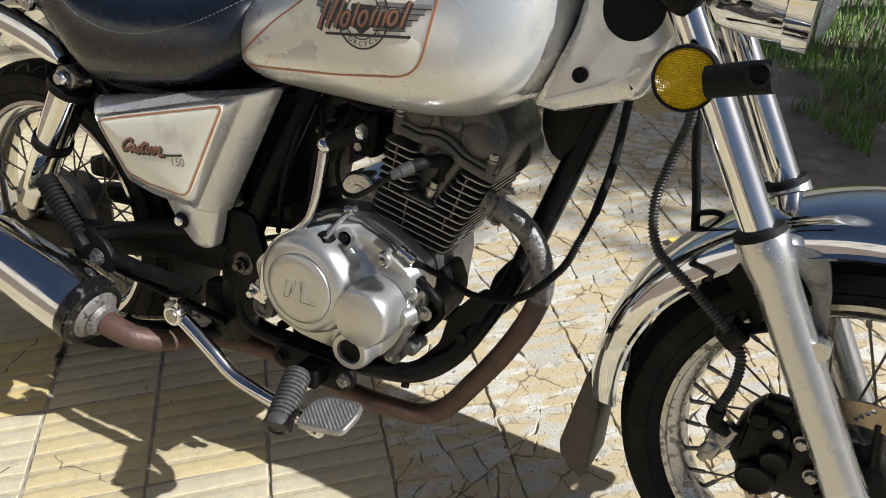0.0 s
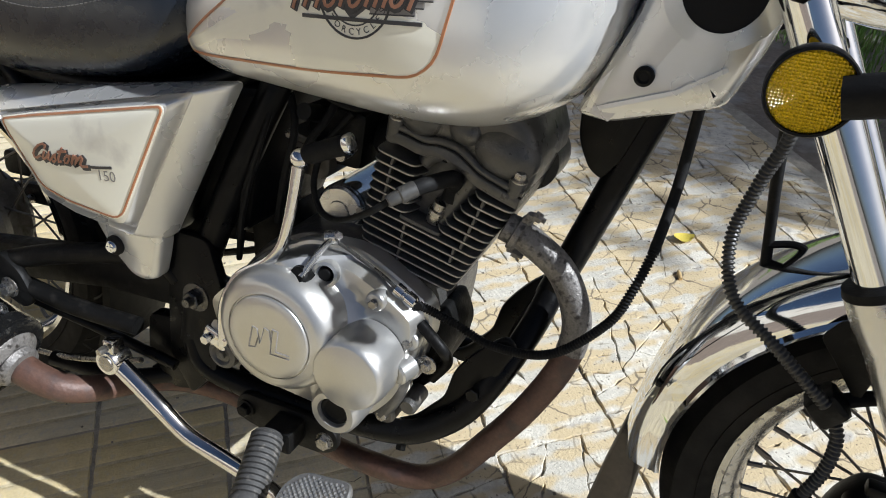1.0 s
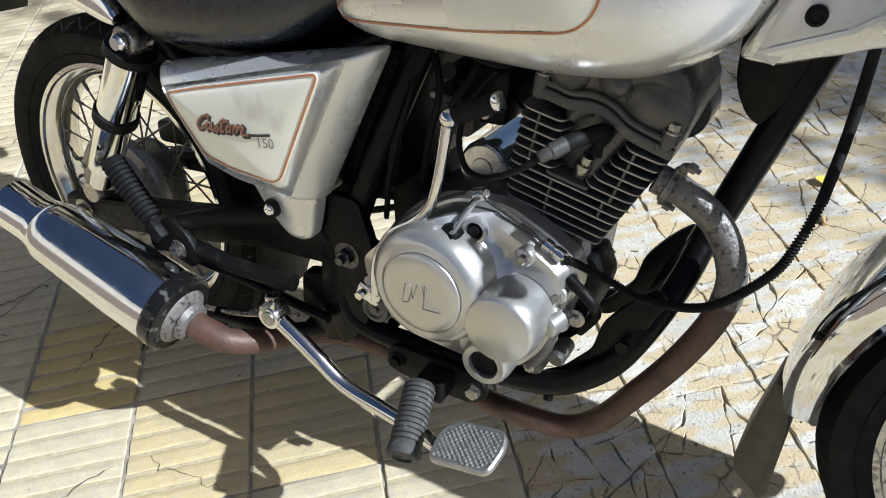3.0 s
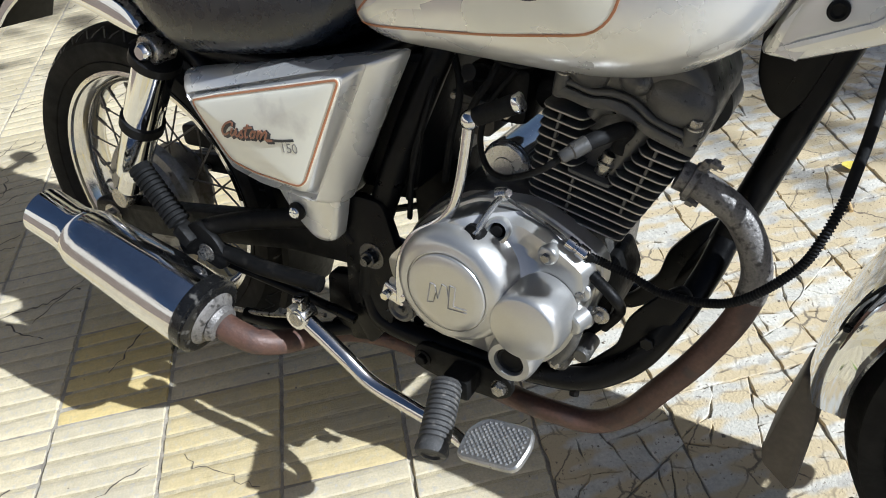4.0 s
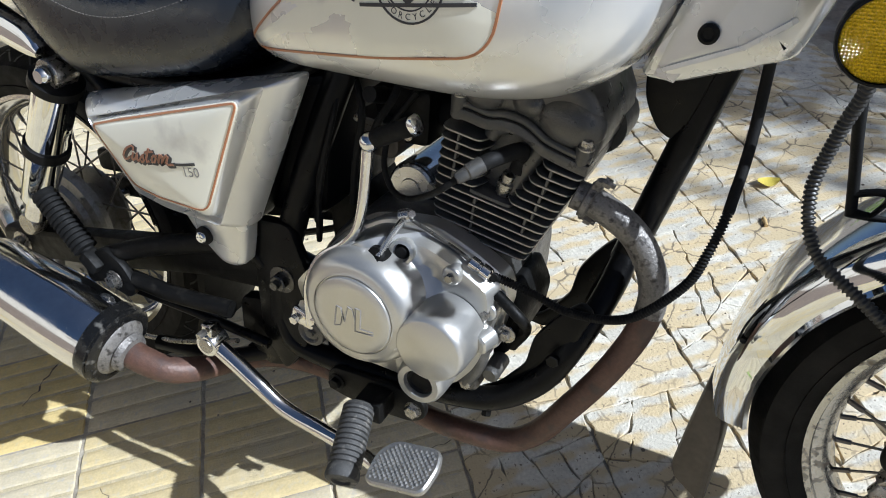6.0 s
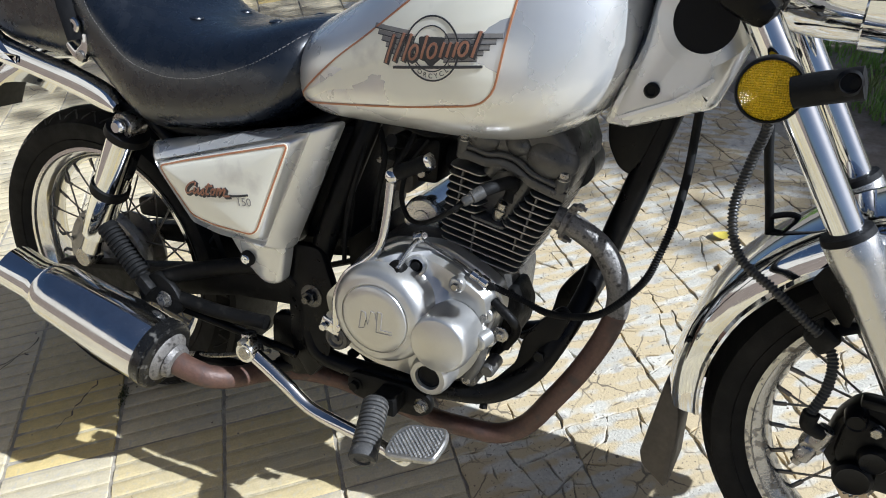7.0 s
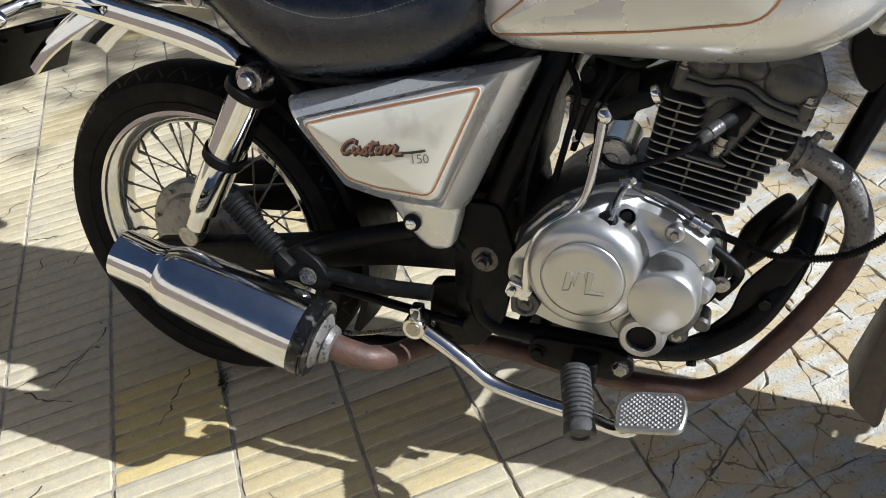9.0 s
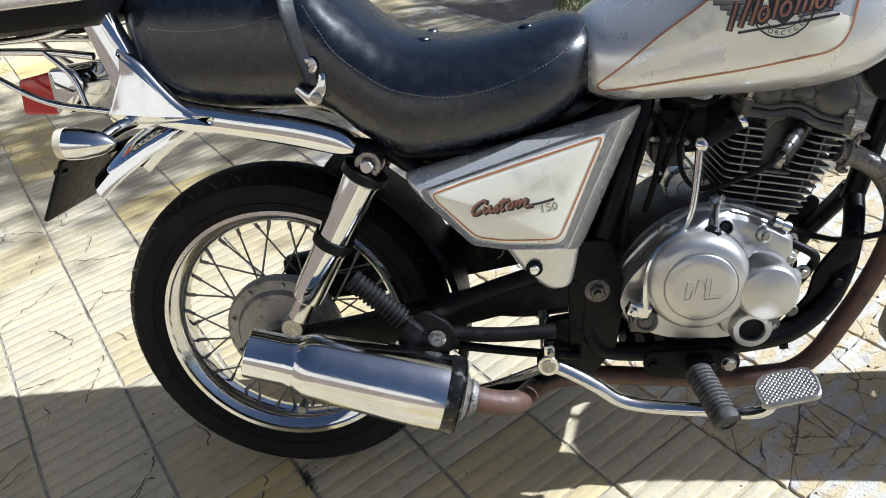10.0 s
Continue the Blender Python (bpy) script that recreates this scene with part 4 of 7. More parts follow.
EXH = [(0.866, -0.062, 0.524), (0.893, -0.058, 0.513), (0.932, -0.054, 0.484), (0.956, -0.056, 0.434), (0.951, -0.063, 0.384), (0.922, -0.071, 0.318), (0.884, -0.078, 0.256), (0.852, -0.083, 0.210), (0.815, -0.089, 0.186), (0.772, -0.092, 0.182), (0.708, -0.086, 0.176), (0.62, -0.072, 0.174), (0.52, -0.060, 0.176), (0.452, -0.080, 0.186), (0.418, -0.125, 0.200), (0.400, -0.175, 0.214), (0.380, -0.206, 0.228), (0.350, -0.217, 0.240), (0.325, -0.219, 0.249)]
ex = smooth_path(EXH, 6)
cut = 21
pr = [0.0150 + 0.0040 * max(0.0, (i - cut - 45) / (len(ex) - cut - 46)) for i in range(cut, len(ex))]
pipe = part("exhaust_pipe", Geo().tube(ex[cut:], pr, 24, steps=1), rust_pipe, bike, "rusty brown exhaust header pipe")
part("header_bend", Geo().tube(ex[:cut + 2], 0.0155, 24, steps=1), burnt_pipe, pipe, "burnt grey flaking header bend")
g = Geo().lathe([(-0.004, 0.018), (-0.003, 0.0195), (0.003, 0.0195), (0.005, 0.0165)], (0.880, -0.060, 0.519), (0.93, 0.05, -0.36), 28)
for q in ((0.894, -0.066, 0.545), (0.874, -0.052, 0.494)):
    g.tube([q, (0.880, -0.060, 0.519)], [0.0060, 0.008], 10, steps=1, flat=0.6)
    g.hexbolt(q, (0.93, 0.05, -0.36), 0.0055, 0.008, 0)
    g.tube([q, Vector(q) + Vector((0.93, 0.05, -0.36)) * 0.014], 0.0030, 8, steps=1)
part("exhaust_flange", g, burnt_pipe, pipe, "rusty flange with studs")

# frame and swingarm
def tube_part(name, pts, r, m=None, label="", flat=1.0, parent=None, steps=6):
    return part(name, Geo().tube(pts, r, 14, flat=flat, steps=steps), m or black_paint, parent or bike, label)


fr = tube_part("down_tube", [(1.015, 0, 0.76), (0.978, 0, 0.640), (0.940, -0.004, 0.516), (0.914, -0.010, 0.430)], 0.0165, None, "black painted frame down tube")
part("steering_head", Geo().tube([(0.985, 0, 0.90), (1.055, 0, 0.74)], 0.036, 20, steps=1), black_paint, fr)
part("gusset", Geo().prism(rounded([(0.912, 0.660), (0.914, 0.615), (0.930, 0.586), (0.944, 0.578), (0.960, 0.600), (0.985, 0.675), (0.985, 0.720)], [0.004, 0.02, 0.012, 0.004, 0.01, 0.01, 0.01], 3), -0.018, 0.018, 0.003), black_paint, fr, "black frame gusset plate")
for s in (1, -1):
    tube_part("cradle_tube", [(0.918, -0.006 * s, 0.445), (0.908, -0.040 * s, 0.405), (0.888, -0.074 * s, 0.356), (0.858, -0.092 * s, 0.303), (0.812, -0.100 * s, 0.264), (0.76, -0.104 * s, 0.250), (0.66, -0.108 * s, 0.245), (0.57, -0.110 * s, 0.246), (0.52, -0.112 * s, 0.260), (0.502, -0.110 * s, 0.30)], 0.0148, None, "black lower frame cradle tube", parent=fr)
    tube_part("seat_post", [(0.502, -0.108 * s, 0.29), (0.515, -0.104 * s, 0.38), (0.555, -0.092 * s, 0.50), (0.595, -0.07 * s, 0.61), (0.61, -0.05 * s, 0.66)], 0.0175, None, "black upright frame tube", parent=fr)
    tube_part("seat_rail", [(0.62, -0.06 * s, 0.66), (0.50, -0.09 * s, 0.60), (0.36, -0.105 * s, 0.585), (0.20, -0.108 * s, 0.605), (0.05, -0.10 * s, 0.655)], 0.014, None, "black rear frame rail", parent=fr)
    tube_part("rear_stay", [(0.24, -0.110 * s, 0.595), (0.36, -0.118 * s, 0.50), (0.49, -0.112 * s, 0.37)], 0.0125, None, "black rear frame stay", parent=fr)
tube_part("backbone", [(1.0, 0, 0.80), (0.80, 0, 0.735), (0.62, 0, 0.665)], 0.025, parent=fr)
for y_ in (-0.083, 0.083):
    part("belly_plate", Geo().prism(rounded([(0.906, 0.400), (0.892, 0.412), (0.874, 0.396), (0.856, 0.374), (0.840, 0.35), (0.832, 0.31), (0.80, 0.27), (0.77, 0.250), (0.80, 0.244), (0.845, 0.275), (0.880, 0.335)], 0.010, 3), y_ - 0.005, y_ + 0.005, 0.003), black_paint, fr, "black engine mount plate")
part("pivot_plate", Geo().prism(rounded([(0.49, 0.44), (0.54, 0.44), (0.565, 0.36), (0.545, 0.26), (0.505, 0.21), (0.475, 0.26), (0.478, 0.36)], 0.012, 3), -0.122, -0.106, 0.003), black_paint, fr, "black swingarm pivot plate")
g = Geo().hexbolt((0.521, -0.122, 0.360), (0, -1, 0), 0.0115, 0.010, 0.0185)
g.lathe([(-0.012, 0.006), (-0.019, 0.0055)], (0.521, -0.122, 0.360), (0, 1, 0), 14)
part("pivot_bolt", g, dark_steel, fr, "large steel pivot bolt")
g = Geo().hexbolt((0.868, -0.094, 0.336), (0, -1, 0), 0.0080, 0.006, 0.0)
part("mount_bolt", g, dusty_black, fr)
g = Geo().hexbolt((0.794, -0.104, 0.246), (0.1, -0.6, -1), 0.0065, 0.010, 0)
part("clamp_bolt", g, dusty_black, fr)
sw = part("swingarm", Geo().prism(rounded([(0.52, 0.385), (0.38, 0.375), (0.16, 0.335), (0.03, 0.315), (-0.045, 0.305), (-0.05, 0.270), (0.03, 0.262), (0.18, 0.285), (0.38, 0.325), (0.52, 0.335)], 0.012, 3), -0.120, -0.088, 0.007), dusty_black, bike, "dusty black swingarm")
part("left_arm", Geo().prism(rounded([(0.52, 0.385), (0.38, 0.375), (0.16, 0.335), (-0.045, 0.305), (-0.05, 0.270), (0.18, 0.285), (0.52, 0.335)], 0.012, 3), 0.088, 0.120, 0.007), dusty_black, sw)
g = Geo().hexbolt((0.0, -0.120, 0.285), (0, -1, 0), 0.013, 0.012, 0.020)
g.tube([(0, -0.12, 0.285), (0, 0.12, 0.285)], 0.008, 12, steps=1)
part("axle_nut", g, bolt_steel, sw)
# passenger footrest and its bracket
br = part("footrest_bracket", Geo().prism(rounded([(0.235, 0.352), (0.270, 0.372), (0.300, 0.352), (0.318, 0.318), (0.300, 0.300), (0.255, 0.315), (0.228, 0.306), (0.222, 0.328)], 0.010, 3), -0.178, -0.166, 0.003), dusty_black, bike, "black passenger footrest bracket")
part("stay_upper", Geo().tube([(0.262, -0.165, 0.352), (0.34, -0.150, 0.378), (0.47, -0.125, 0.405)], 0.0135, 12), dusty_black, br, "dusty black bracket tube")
part("stay_lower", Geo().tube([(0.29, -0.168, 0.330), (0.37, -0.162, 0.318), (0.455, -0.15, 0.312)], 0.0115, 12), dusty_black, br, "grey worn bracket tube")
part("stay_thin", Geo().tube([(0.30, -0.160, 0.305), (0.38, -0.14, 0.278), (0.49, -0.13, 0.255)], 0.007, 10), black_paint, br)
part("bracket_bolt", Geo().hexbolt((0.283, -0.180, 0.328), (0, -1, 0), 0.0095, 0.008, 0.0135), bolt_steel, br, "steel bracket bolt")
p0, p1 = Vector((0.245, -0.178, 0.352)), Vector((0.172, -0.170, 0.424))
g = Geo()
dd = (p1 - p0)
n = 12
prof = []
for k in range(n):
    h0 = dd.length * (0.12 + 0.85 * k / n)
    prof += [(h0, 0.0135), (h0 + 0.001, 0.0165), (h0 + 0.0045, 0.0165), (h0 + 0.0055, 0.0135)]
prof += [(dd.length * 0.99, 0.017), (dd.length * 1.05, 0.015)]
g.lathe([(0, 0.010), (dd.length * 0.11, 0.010)] + prof, p0, dd, 18)
part("footrest_rubber", g, rubber, br, "folded black ribbed passenger footrest")
part("hinge", Geo().box(p0 + Vector((0.004, -0.002, -0.004)), (0.022, 0.022, 0.030), 0.004, Matrix.Rotation(radians(-45), 4, "Y")), dusty_black, br)

# engine
CASE = [(0.556, 0.385), (0.600, 0.432), (0.660, 0.468), (0.723, 0.470), (0.770, 0.448), (0.808, 0.424), (0.813, 0.394), (0.802, 0.345), (0.790, 0.310), (0.760, 0.272), (0.70, 0.262), (0.62, 0.268), (0.565, 0.290), (0.545, 0.335)]
eng = part("engine", Geo().prism(rounded([(0.550, 0.30), (0.548, 0.38), (0.592, 0.436), (0.645, 0.470), (0.725, 0.470), (0.775, 0.442), (0.798, 0.40), (0.792, 0.32), (0.765, 0.275), (0.68, 0.262), (0.58, 0.266)], 0.02, 3), -0.085, 0.105, 0.012), cast_alu, bike, "air-cooled single-cylinder engine with silver clutch cover")
poly = rounded(CASE, 0.018, 4)


def cover_depth(x, z, d):
    """How far the cover stands out: a flange, a low dome and the deck sloping forwards and up."""
    flange = -0.093 - 0.004 * min(1.0, d / 0.003)
    rise = max(0.0, min(1.0, (d - 0.006) / 0.012))
    dome = -0.097 - 0.020 * rise * rise * (3 - 2 * rise)
    low = max(0.0, min(1.0, (z - 0.335) / 0.05))
    slope = max(-0.122 - 0.024 * low, -0.106 + 0.728 * (x - 0.748) + 0.683 * (z - 0.42))
    return flange if d < 0.006 else min(dome, slope)


g = Geo()
rings = [[(a, -0.070, b) for a, b in poly]]
mid_ = Vector((0.68, 0.365))
for d in (0.0, 0.002, 0.0055, 0.0062, 0.009, 0.012, 0.016):
    rings.append([(a, cover_depth(a, b, d), b) for a, b in (inset(poly, d) if d else poly)])
last = [Vector((a, b)) for a, _, b in rings[-1]]
for k in range(1, 15):
    f = k / 15
    rings.append([(p.x, cover_depth(p.x, p.y, 0.016 + (q - p).length), p.y) for q in last for p in [q.lerp(mid_, f)]])
g.loft(rings)
cov = part("clutch_cover", g, satin_alu, eng, "satin silver clutch cover", sharp=28)
DISC = (0.6577, -0.0055, 0.3785)
part("cover_bulge", Geo().lathe([(-0.112, 0.0765), (-0.132, 0.0755), (-0.146, 0.0735), (-0.156, 0.0695), (-0.1625, 0.0640), (-0.1648, 0.0580), (-0.1652, 0.0525), (-0.1660, 0.0512), (-0.1646, 0.0506), (-0.1646, 0.0496), (-0.1672, 0.0490), (-0.1685, 0.0475), (-0.1690, 0.035), (-0.1690, 0.0)], DISC, (0, 1, 0), 72), satin_alu, cov, "round silver clutch bulge", sharp=50)
part("round_cap", Geo().lathe([(-0.112, 0.0445), (-0.148, 0.0435), (-0.158, 0.0415), (-0.1645, 0.0385), (-0.1655, 0.0365), (-0.1660, 0.0)], (0.7505, -0.006, 0.3595), (0, 1, 0), 56), satin_alu, cov, "round silver oil filter cap", sharp=50)
part("saddle", Geo().prism(rounded([(0.69, 0.345), (0.715, 0.392), (0.745, 0.372), (0.775, 0.325), (0.735, 0.275), (0.69, 0.29)], 0.015, 3), -0.146, -0.09, 0.010), satin_alu, cov)
part("oil_filler", Geo().lathe([(-0.10, 0.031), (-0.150, 0.0300), (-0.160, 0.0285), (-0.164, 0.0255), (-0.164, 0.0185), (-0.1605, 0.0175), (-0.156, 0.0170)], (0.7318, 0.003, 0.2995), (0, 1, 0), 44, caps=False), satin_alu, cov, "round silver filler boss")
part("oil_window", Geo().lathe([(-0.150, 0.0175), (-0.1585, 0.0172), (-0.1590, 0.0150), (-0.157, 0.0125), (-0.1575, 0.0)], (0.7318, 0.003, 0.2995), (0, 1, 0), 36), black_plastic, cov, "black oil sight plug")
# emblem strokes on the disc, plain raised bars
em = Geo()
y0 = -0.1747
for path in ([(0.632, 0.358), (0.637, 0.385)], [(0.637, 0.385), (0.643, 0.384), (0.646, 0.366), (0.652, 0.388), (0.658, 0.386), (0.660, 0.371)], [(0.632, 0.358), (0.640, 0.360), (0.643, 0.372)], [(0.662, 0.389), (0.669, 0.388), (0.666, 0.362), (0.683, 0.362)], [(0.662, 0.389), (0.659, 0.357), (0.683, 0.358)]):
    em.tube([(a + 0.0027, y0, b + 0.0035) for a, b in path], 0.0009, 6, steps=1, flat=0.6)
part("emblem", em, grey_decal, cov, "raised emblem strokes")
# cover bolts and webs
for x, z, y in ((0.7551, 0.4276, -0.119), (0.7936, 0.3854, -0.108), (0.7978, 0.3500, -0.110), (0.625, 0.438, -0.098), (0.563, 0.350, -0.098), (0.60, 0.285, -0.098), (0.66, 0.268, -0.098)):
    b_ = Geo().lathe([(0.022, 0.0125), (0.0, 0.0115), (-0.003, 0.0105), (-0.004, 0.0090)], (x, y, z), (0, 1, 0), 22)
    part("bolt_boss", b_, satin_alu, cov)
    part("cover_bolt", Geo().hexbolt((x, y - 0.003, z), (0, -1, 0), 0.0055, 0.005, 0.0), bolt_steel, cov)
part("plug_boss", Geo().lathe([(0.03, 0.0155), (0.0, 0.0150), (-0.004, 0.0140), (-0.005, 0.0105), (0.0, 0.0095)], (0.6985, -0.1275, 0.447), (-0.25, 1, -0.25), 28, caps=False), satin_alu, cov, "silver boss round a black plug")
part("pin_boss", Geo().lathe([(0.0, 0.014), (-0.020, 0.0135), (-0.022, 0.011)], (0.797, -0.112, 0.358), (0.3, 1, 0.1), 20), satin_alu, cov)
# cable end over the deck
fa, fb = Vector((0.7701, -0.105, 0.4425)), Vector((0.7929, -0.105, 0.4308))
fl = (fb - fa).length
part("cable_ferrule", Geo().lathe([(0.0, 0.0050), (0.001, 0.0078), (fl * 0.40, 0.0078), (fl * 0.45, 0.0064), (fl * 0.55, 0.0064), (fl * 0.6, 0.0082), (fl, 0.0082), (fl + 0.002, 0.0060)], fa, fb - fa, 20), chrome_worn, eng, "bright cable ferrule")
part("inner_cable", Geo().tube([(0.694, -0.104, 0.478), (fa.x - 0.02, -0.103, fa.z + 0.010), fa], 0.0022, 8), dark_steel, eng)
# clutch lever on the cover
g = Geo().lathe([(0.0, 0.0125), (0.014, 0.0120), (0.016, 0.0095), (0.018, 0.0090), (0.018, 0.0)], (0.680, -0.136, 0.440), (-0.15, -0.80, 0.55), 24)
part("lever_pivot", g, dusty_black, eng, "dark clutch lever pivot")
g = Geo().tube([(0.681, -0.148, 0.447), (0.686, -0.128, 0.464), (0.692, -0.105, 0.478)], [0.0075, 0.0068, 0.0072], 12, flat=0.55)
g.lathe([(-0.006, 0.008), (0.006, 0.008)], (0.692, -0.104, 0.479), (1, 0.2, 0.3), 16)
part("clutch_lever", g, fork_alu, eng, "silver clutch release lever")
part("lever_pin", Geo().hexbolt((0.697, -0.103, 0.481), (0.6, -0.6, 0.5), 0.005, 0.006, 0.0), bolt_steel, eng)
g = Geo().lathe([(-0.004, 0.0), (-0.004, 0.0060), (-0.002, 0.0075), (0.004, 0.0095)], (0.6985, -0.1275, 0.447), (-0.25, 1, -0.25), 20)
part("breather_plug", g, black_plastic, eng)
# cylinder with cooling fins, leaning forward
CYL = Matrix.Translation((0.764, 0, 0.4485)) @ Matrix.Rotation(radians(12.5), 4, "Y")
g = Geo()
g.lathe([(-0.02, 0.050), (0.15, 0.050)], (0, 0, 0), (0, 0, 1), 32)
for p in g.v:
    p.xyz = CYL @ p
cyl = part("cylinder", g, fin_metal, eng, "black finned cylinder")
PITCH = 0.0106
TURN = Matrix(((1, 0, 0, 0), (0, 0, 1, 0), (0, 1, 0, 0), (0, 0, 0, 1)))


def left_edge(w):
    return -0.058 - 0.006 * min(1, w / 0.03) - 0.006 * w / 0.117


def right_edge(w):
    return 0.0562 + 0.0325 * w / 0.117


for k in range(12):
    w = k * PITCH
    hy = 0.072 + 0.004 * min(1, w / 0.05)
    l_, r_ = left_edge(w), right_edge(w)
    shapes = []
    if k <= 5:
        shapes.append(([(l_, -hy), (r_, -hy), (r_, hy), (l_, hy)], [0.012, 0.008, 0.008, 0.012]))
    else:
        c = -0.018 - 0.001 * (k - 6)
        shapes.append(([(l_, -hy), (c, -hy), (c + 0.006, -hy + 0.022), (c + 0.008, hy), (l_, hy)], [0.012, 0.008, 0.008, 0.004, 0.012]))
        c = 0.0245 + 0.0050 * (k - 6)
        shapes.append(([(c, -hy), (r_, -hy), (r_, hy), (c - 0.010, hy), (c - 0.012, -hy + 0.022)], [0.008, 0.010, 0.008, 0.004, 0.008]))
    for poly, rr in shapes:
        ob = part("fin", Geo().prism(rounded(poly, rr, 3), w - 0.0014, w + 0.0014, 0.0006, CYL @ TURN), fin_metal, cyl)
        ob.data.materials.append(fin_edge)
        ax_ = CYL.to_3x3() @ Vector((0, 0, 1))
        for p in ob.data.polygons:
            if abs(p.normal.dot(ax_)) < 0.35:
                p.material_index = 1
    if k < 11:
        us = (-0.012 - 0.05 * w,) if k < 3 else (-0.012 - 0.05 * w, 0.045) if k < 5 else (left_edge(w) + 0.022, 0.052 + 0.1 * (w - 0.06))
        for u in us:
            q = Geo().box((u, -hy + 0.0045, w + 0.0059), (0.0032, 0.009, 0.0088), 0.001)
            part("fin_rib", Geo().add([CYL @ p for p in q.v], q.f), head_metal, cyl)
# head and rocker cover
head = part("cylinder_head", Geo().prism(rounded([(-0.044, 0.058), (0.020, 0.058), (0.030, 0.100), (0.070, 0.104), (0.080, 0.140), (-0.050, 0.148), (-0.056, 0.115)], 0.008, 3), -0.036, 0.070, 0.006, CYL), head_metal, eng, "grey cylinder head")
part("plug_platform", Geo().prism(rounded([(-0.024, -0.075), (0.026, -0.075), (0.028, 0.02), (-0.03, 0.02)], 0.006, 2), 0.0555, 0.0600, 0.001, CYL @ TURN), fin_metal, head)
# smooth wall that frames the plug recess
for pts, r_ in (([(0.020, 0.066), (0.026, 0.095), (0.034, 0.126)], 0.009), ([(-0.020, 0.118), (-0.014, 0.130), (-0.004, 0.138)], 0.009)):
    part("recess_wall", Geo().tube([CYL @ Vector((a, -0.056, b)) for a, b in pts], [0.008, 0.010, 0.012], 14), head_metal, head)
LINE = [(-0.062, 0.1430), (-0.040, 0.1430), (-0.022, 0.1425), (-0.006, 0.1475), (0.012, 0.1485), (0.026, 0.1445), (0.040, 0.1385), (0.056, 0.1360), (0.074, 0.1345), (0.090, 0.1340)]
fine = [(p.x, p.z) for p in smooth_path([(a, 0, b) for a, b in LINE], 4)]
lip = [(a, b - 0.0125) for a, b in fine]
for nm, poly, y0, y1, bv, lab in (("head_flange", fine + lip[::-1], -0.0745, 0.074, 0.0025, "grey head flange below the seam"), ("rocker_cover", fine + [(0.092, 0.140), (0.093, 0.158), (0.089, 0.178), (0.074, 0.200), (0.040, 0.214), (-0.030, 0.214), (-0.055, 0.204), (-0.066, 0.180), (-0.066, 0.150)], -0.072, 0.072, 0.010, "grey rocker cover with rounded lobes")):
    g = Geo()
    if nm == "rocker_cover":
        ins = [(0.030, -0.070), (0.016, -0.0705), (0.008, -0.0695), (0.003, -0.066), (0.0, -0.060), (0.0, 0.060), (0.006, 0.070)]
        g.loft([[(a, y, b + 0.0012) for a, b in (inset(poly, d) if d else poly)] for d, y in ins], True, True, CYL)
    else:
        g.prism(poly, y0, y1, bv, CYL)
    ob = part(nm, g, head_metal, head, lab, sharp=42)
    if nm == "rocker_cover":
        rc = ob
part("cover_seam", Geo().tube([CYL @ Vector((a, -0.0725, b + 0.0004)) for a, b in fine], 0.0012, 6, steps=1), dark_hole, rc, "dark seam of the rocker cover")
part("cover_lip", Geo().tube([CYL @ Vector((a, -0.0705, b + 0.0052)) for a, b in fine], 0.0042, 10, steps=1), head_metal, rc)
for (a, b), (rx_, rz_), y_ in (((0.058, 0.166), (0.036, 0.026), -0.060), ((-0.034, 0.166), (0.026, 0.020), -0.062), ((0.014, 0.172), (0.020, 0.016), -0.060)):
    q = Geo().ball((0, 0, 0), 1.0, (rx_, 0.020, rz_), 24, 12)
    part("cover_dome", Geo().add([CYL @ (p + Vector((a, y_, b))) for p in q.v], q.f), head_metal, rc)
part("side_disc", Geo().lathe([(0.02, 0.033), (0.074, 0.033), (0.080, 0.030)], CYL @ Vector((0.068, 0, 0.138)), (0, 1, 0), 36), head_metal, head)
for a, b in ((0.081, 0.140), (-0.057, 0.146)):
    q = CYL @ Vector((a, -0.068, b))
    up_ = (CYL.to_3x3() @ Vector((0, -0.25, 1))).normalized()
    part("lug", Geo().lathe([(-0.016, 0.0085), (0.010, 0.0090), (0.012, 0.0078)], q, up_, 18), head_metal, rc)
    part("head_bolt", Geo().hexbolt(q + up_ * 0.011, up_, 0.0062, 0.008, 0.0085), bolt_steel, rc)
part("plug_thread", Geo().lathe([(0, 0.009), (0.010, 0.009), (0.011, 0.0105), (0.016, 0.0105), (0.017, 0.008), (0.026, 0.008)], CYL @ Vector((0.010, -0.058, 0.062)), CYL.to_3x3() @ Vector((0.1, -0.1, 1)), 18), bolt_steel, head)
p0, p1 = Vector((0.7880, -0.1166, 0.5629)), Vector((0.7690, -0.138, 0.5515))
part("plug_cap", Geo().tube([p0 - (p0 - p1) * 0.1, p0 + Vector((0.008, 0.010, 0.003)), (0.810, -0.078, 0.566), (0.807, -0.060, 0.552), (0.803, -0.058, 0.535)], [0.0078, 0.0082, 0.0086, 0.0090, 0.0100], 16), rubber, head, "black spark plug cap")
ln_ = (p1 - p0).length
part("plug_sleeve", Geo().lathe([(0.0, 0.0078), (0.001, 0.0086), (ln_ * 0.55, 0.0084), (ln_ * 0.60, 0.0070), (ln_ - 0.002, 0.0064), (ln_, 0.0050)], p0, p1 - p0, 20), head_metal, head, "grey metal cap sleeve")
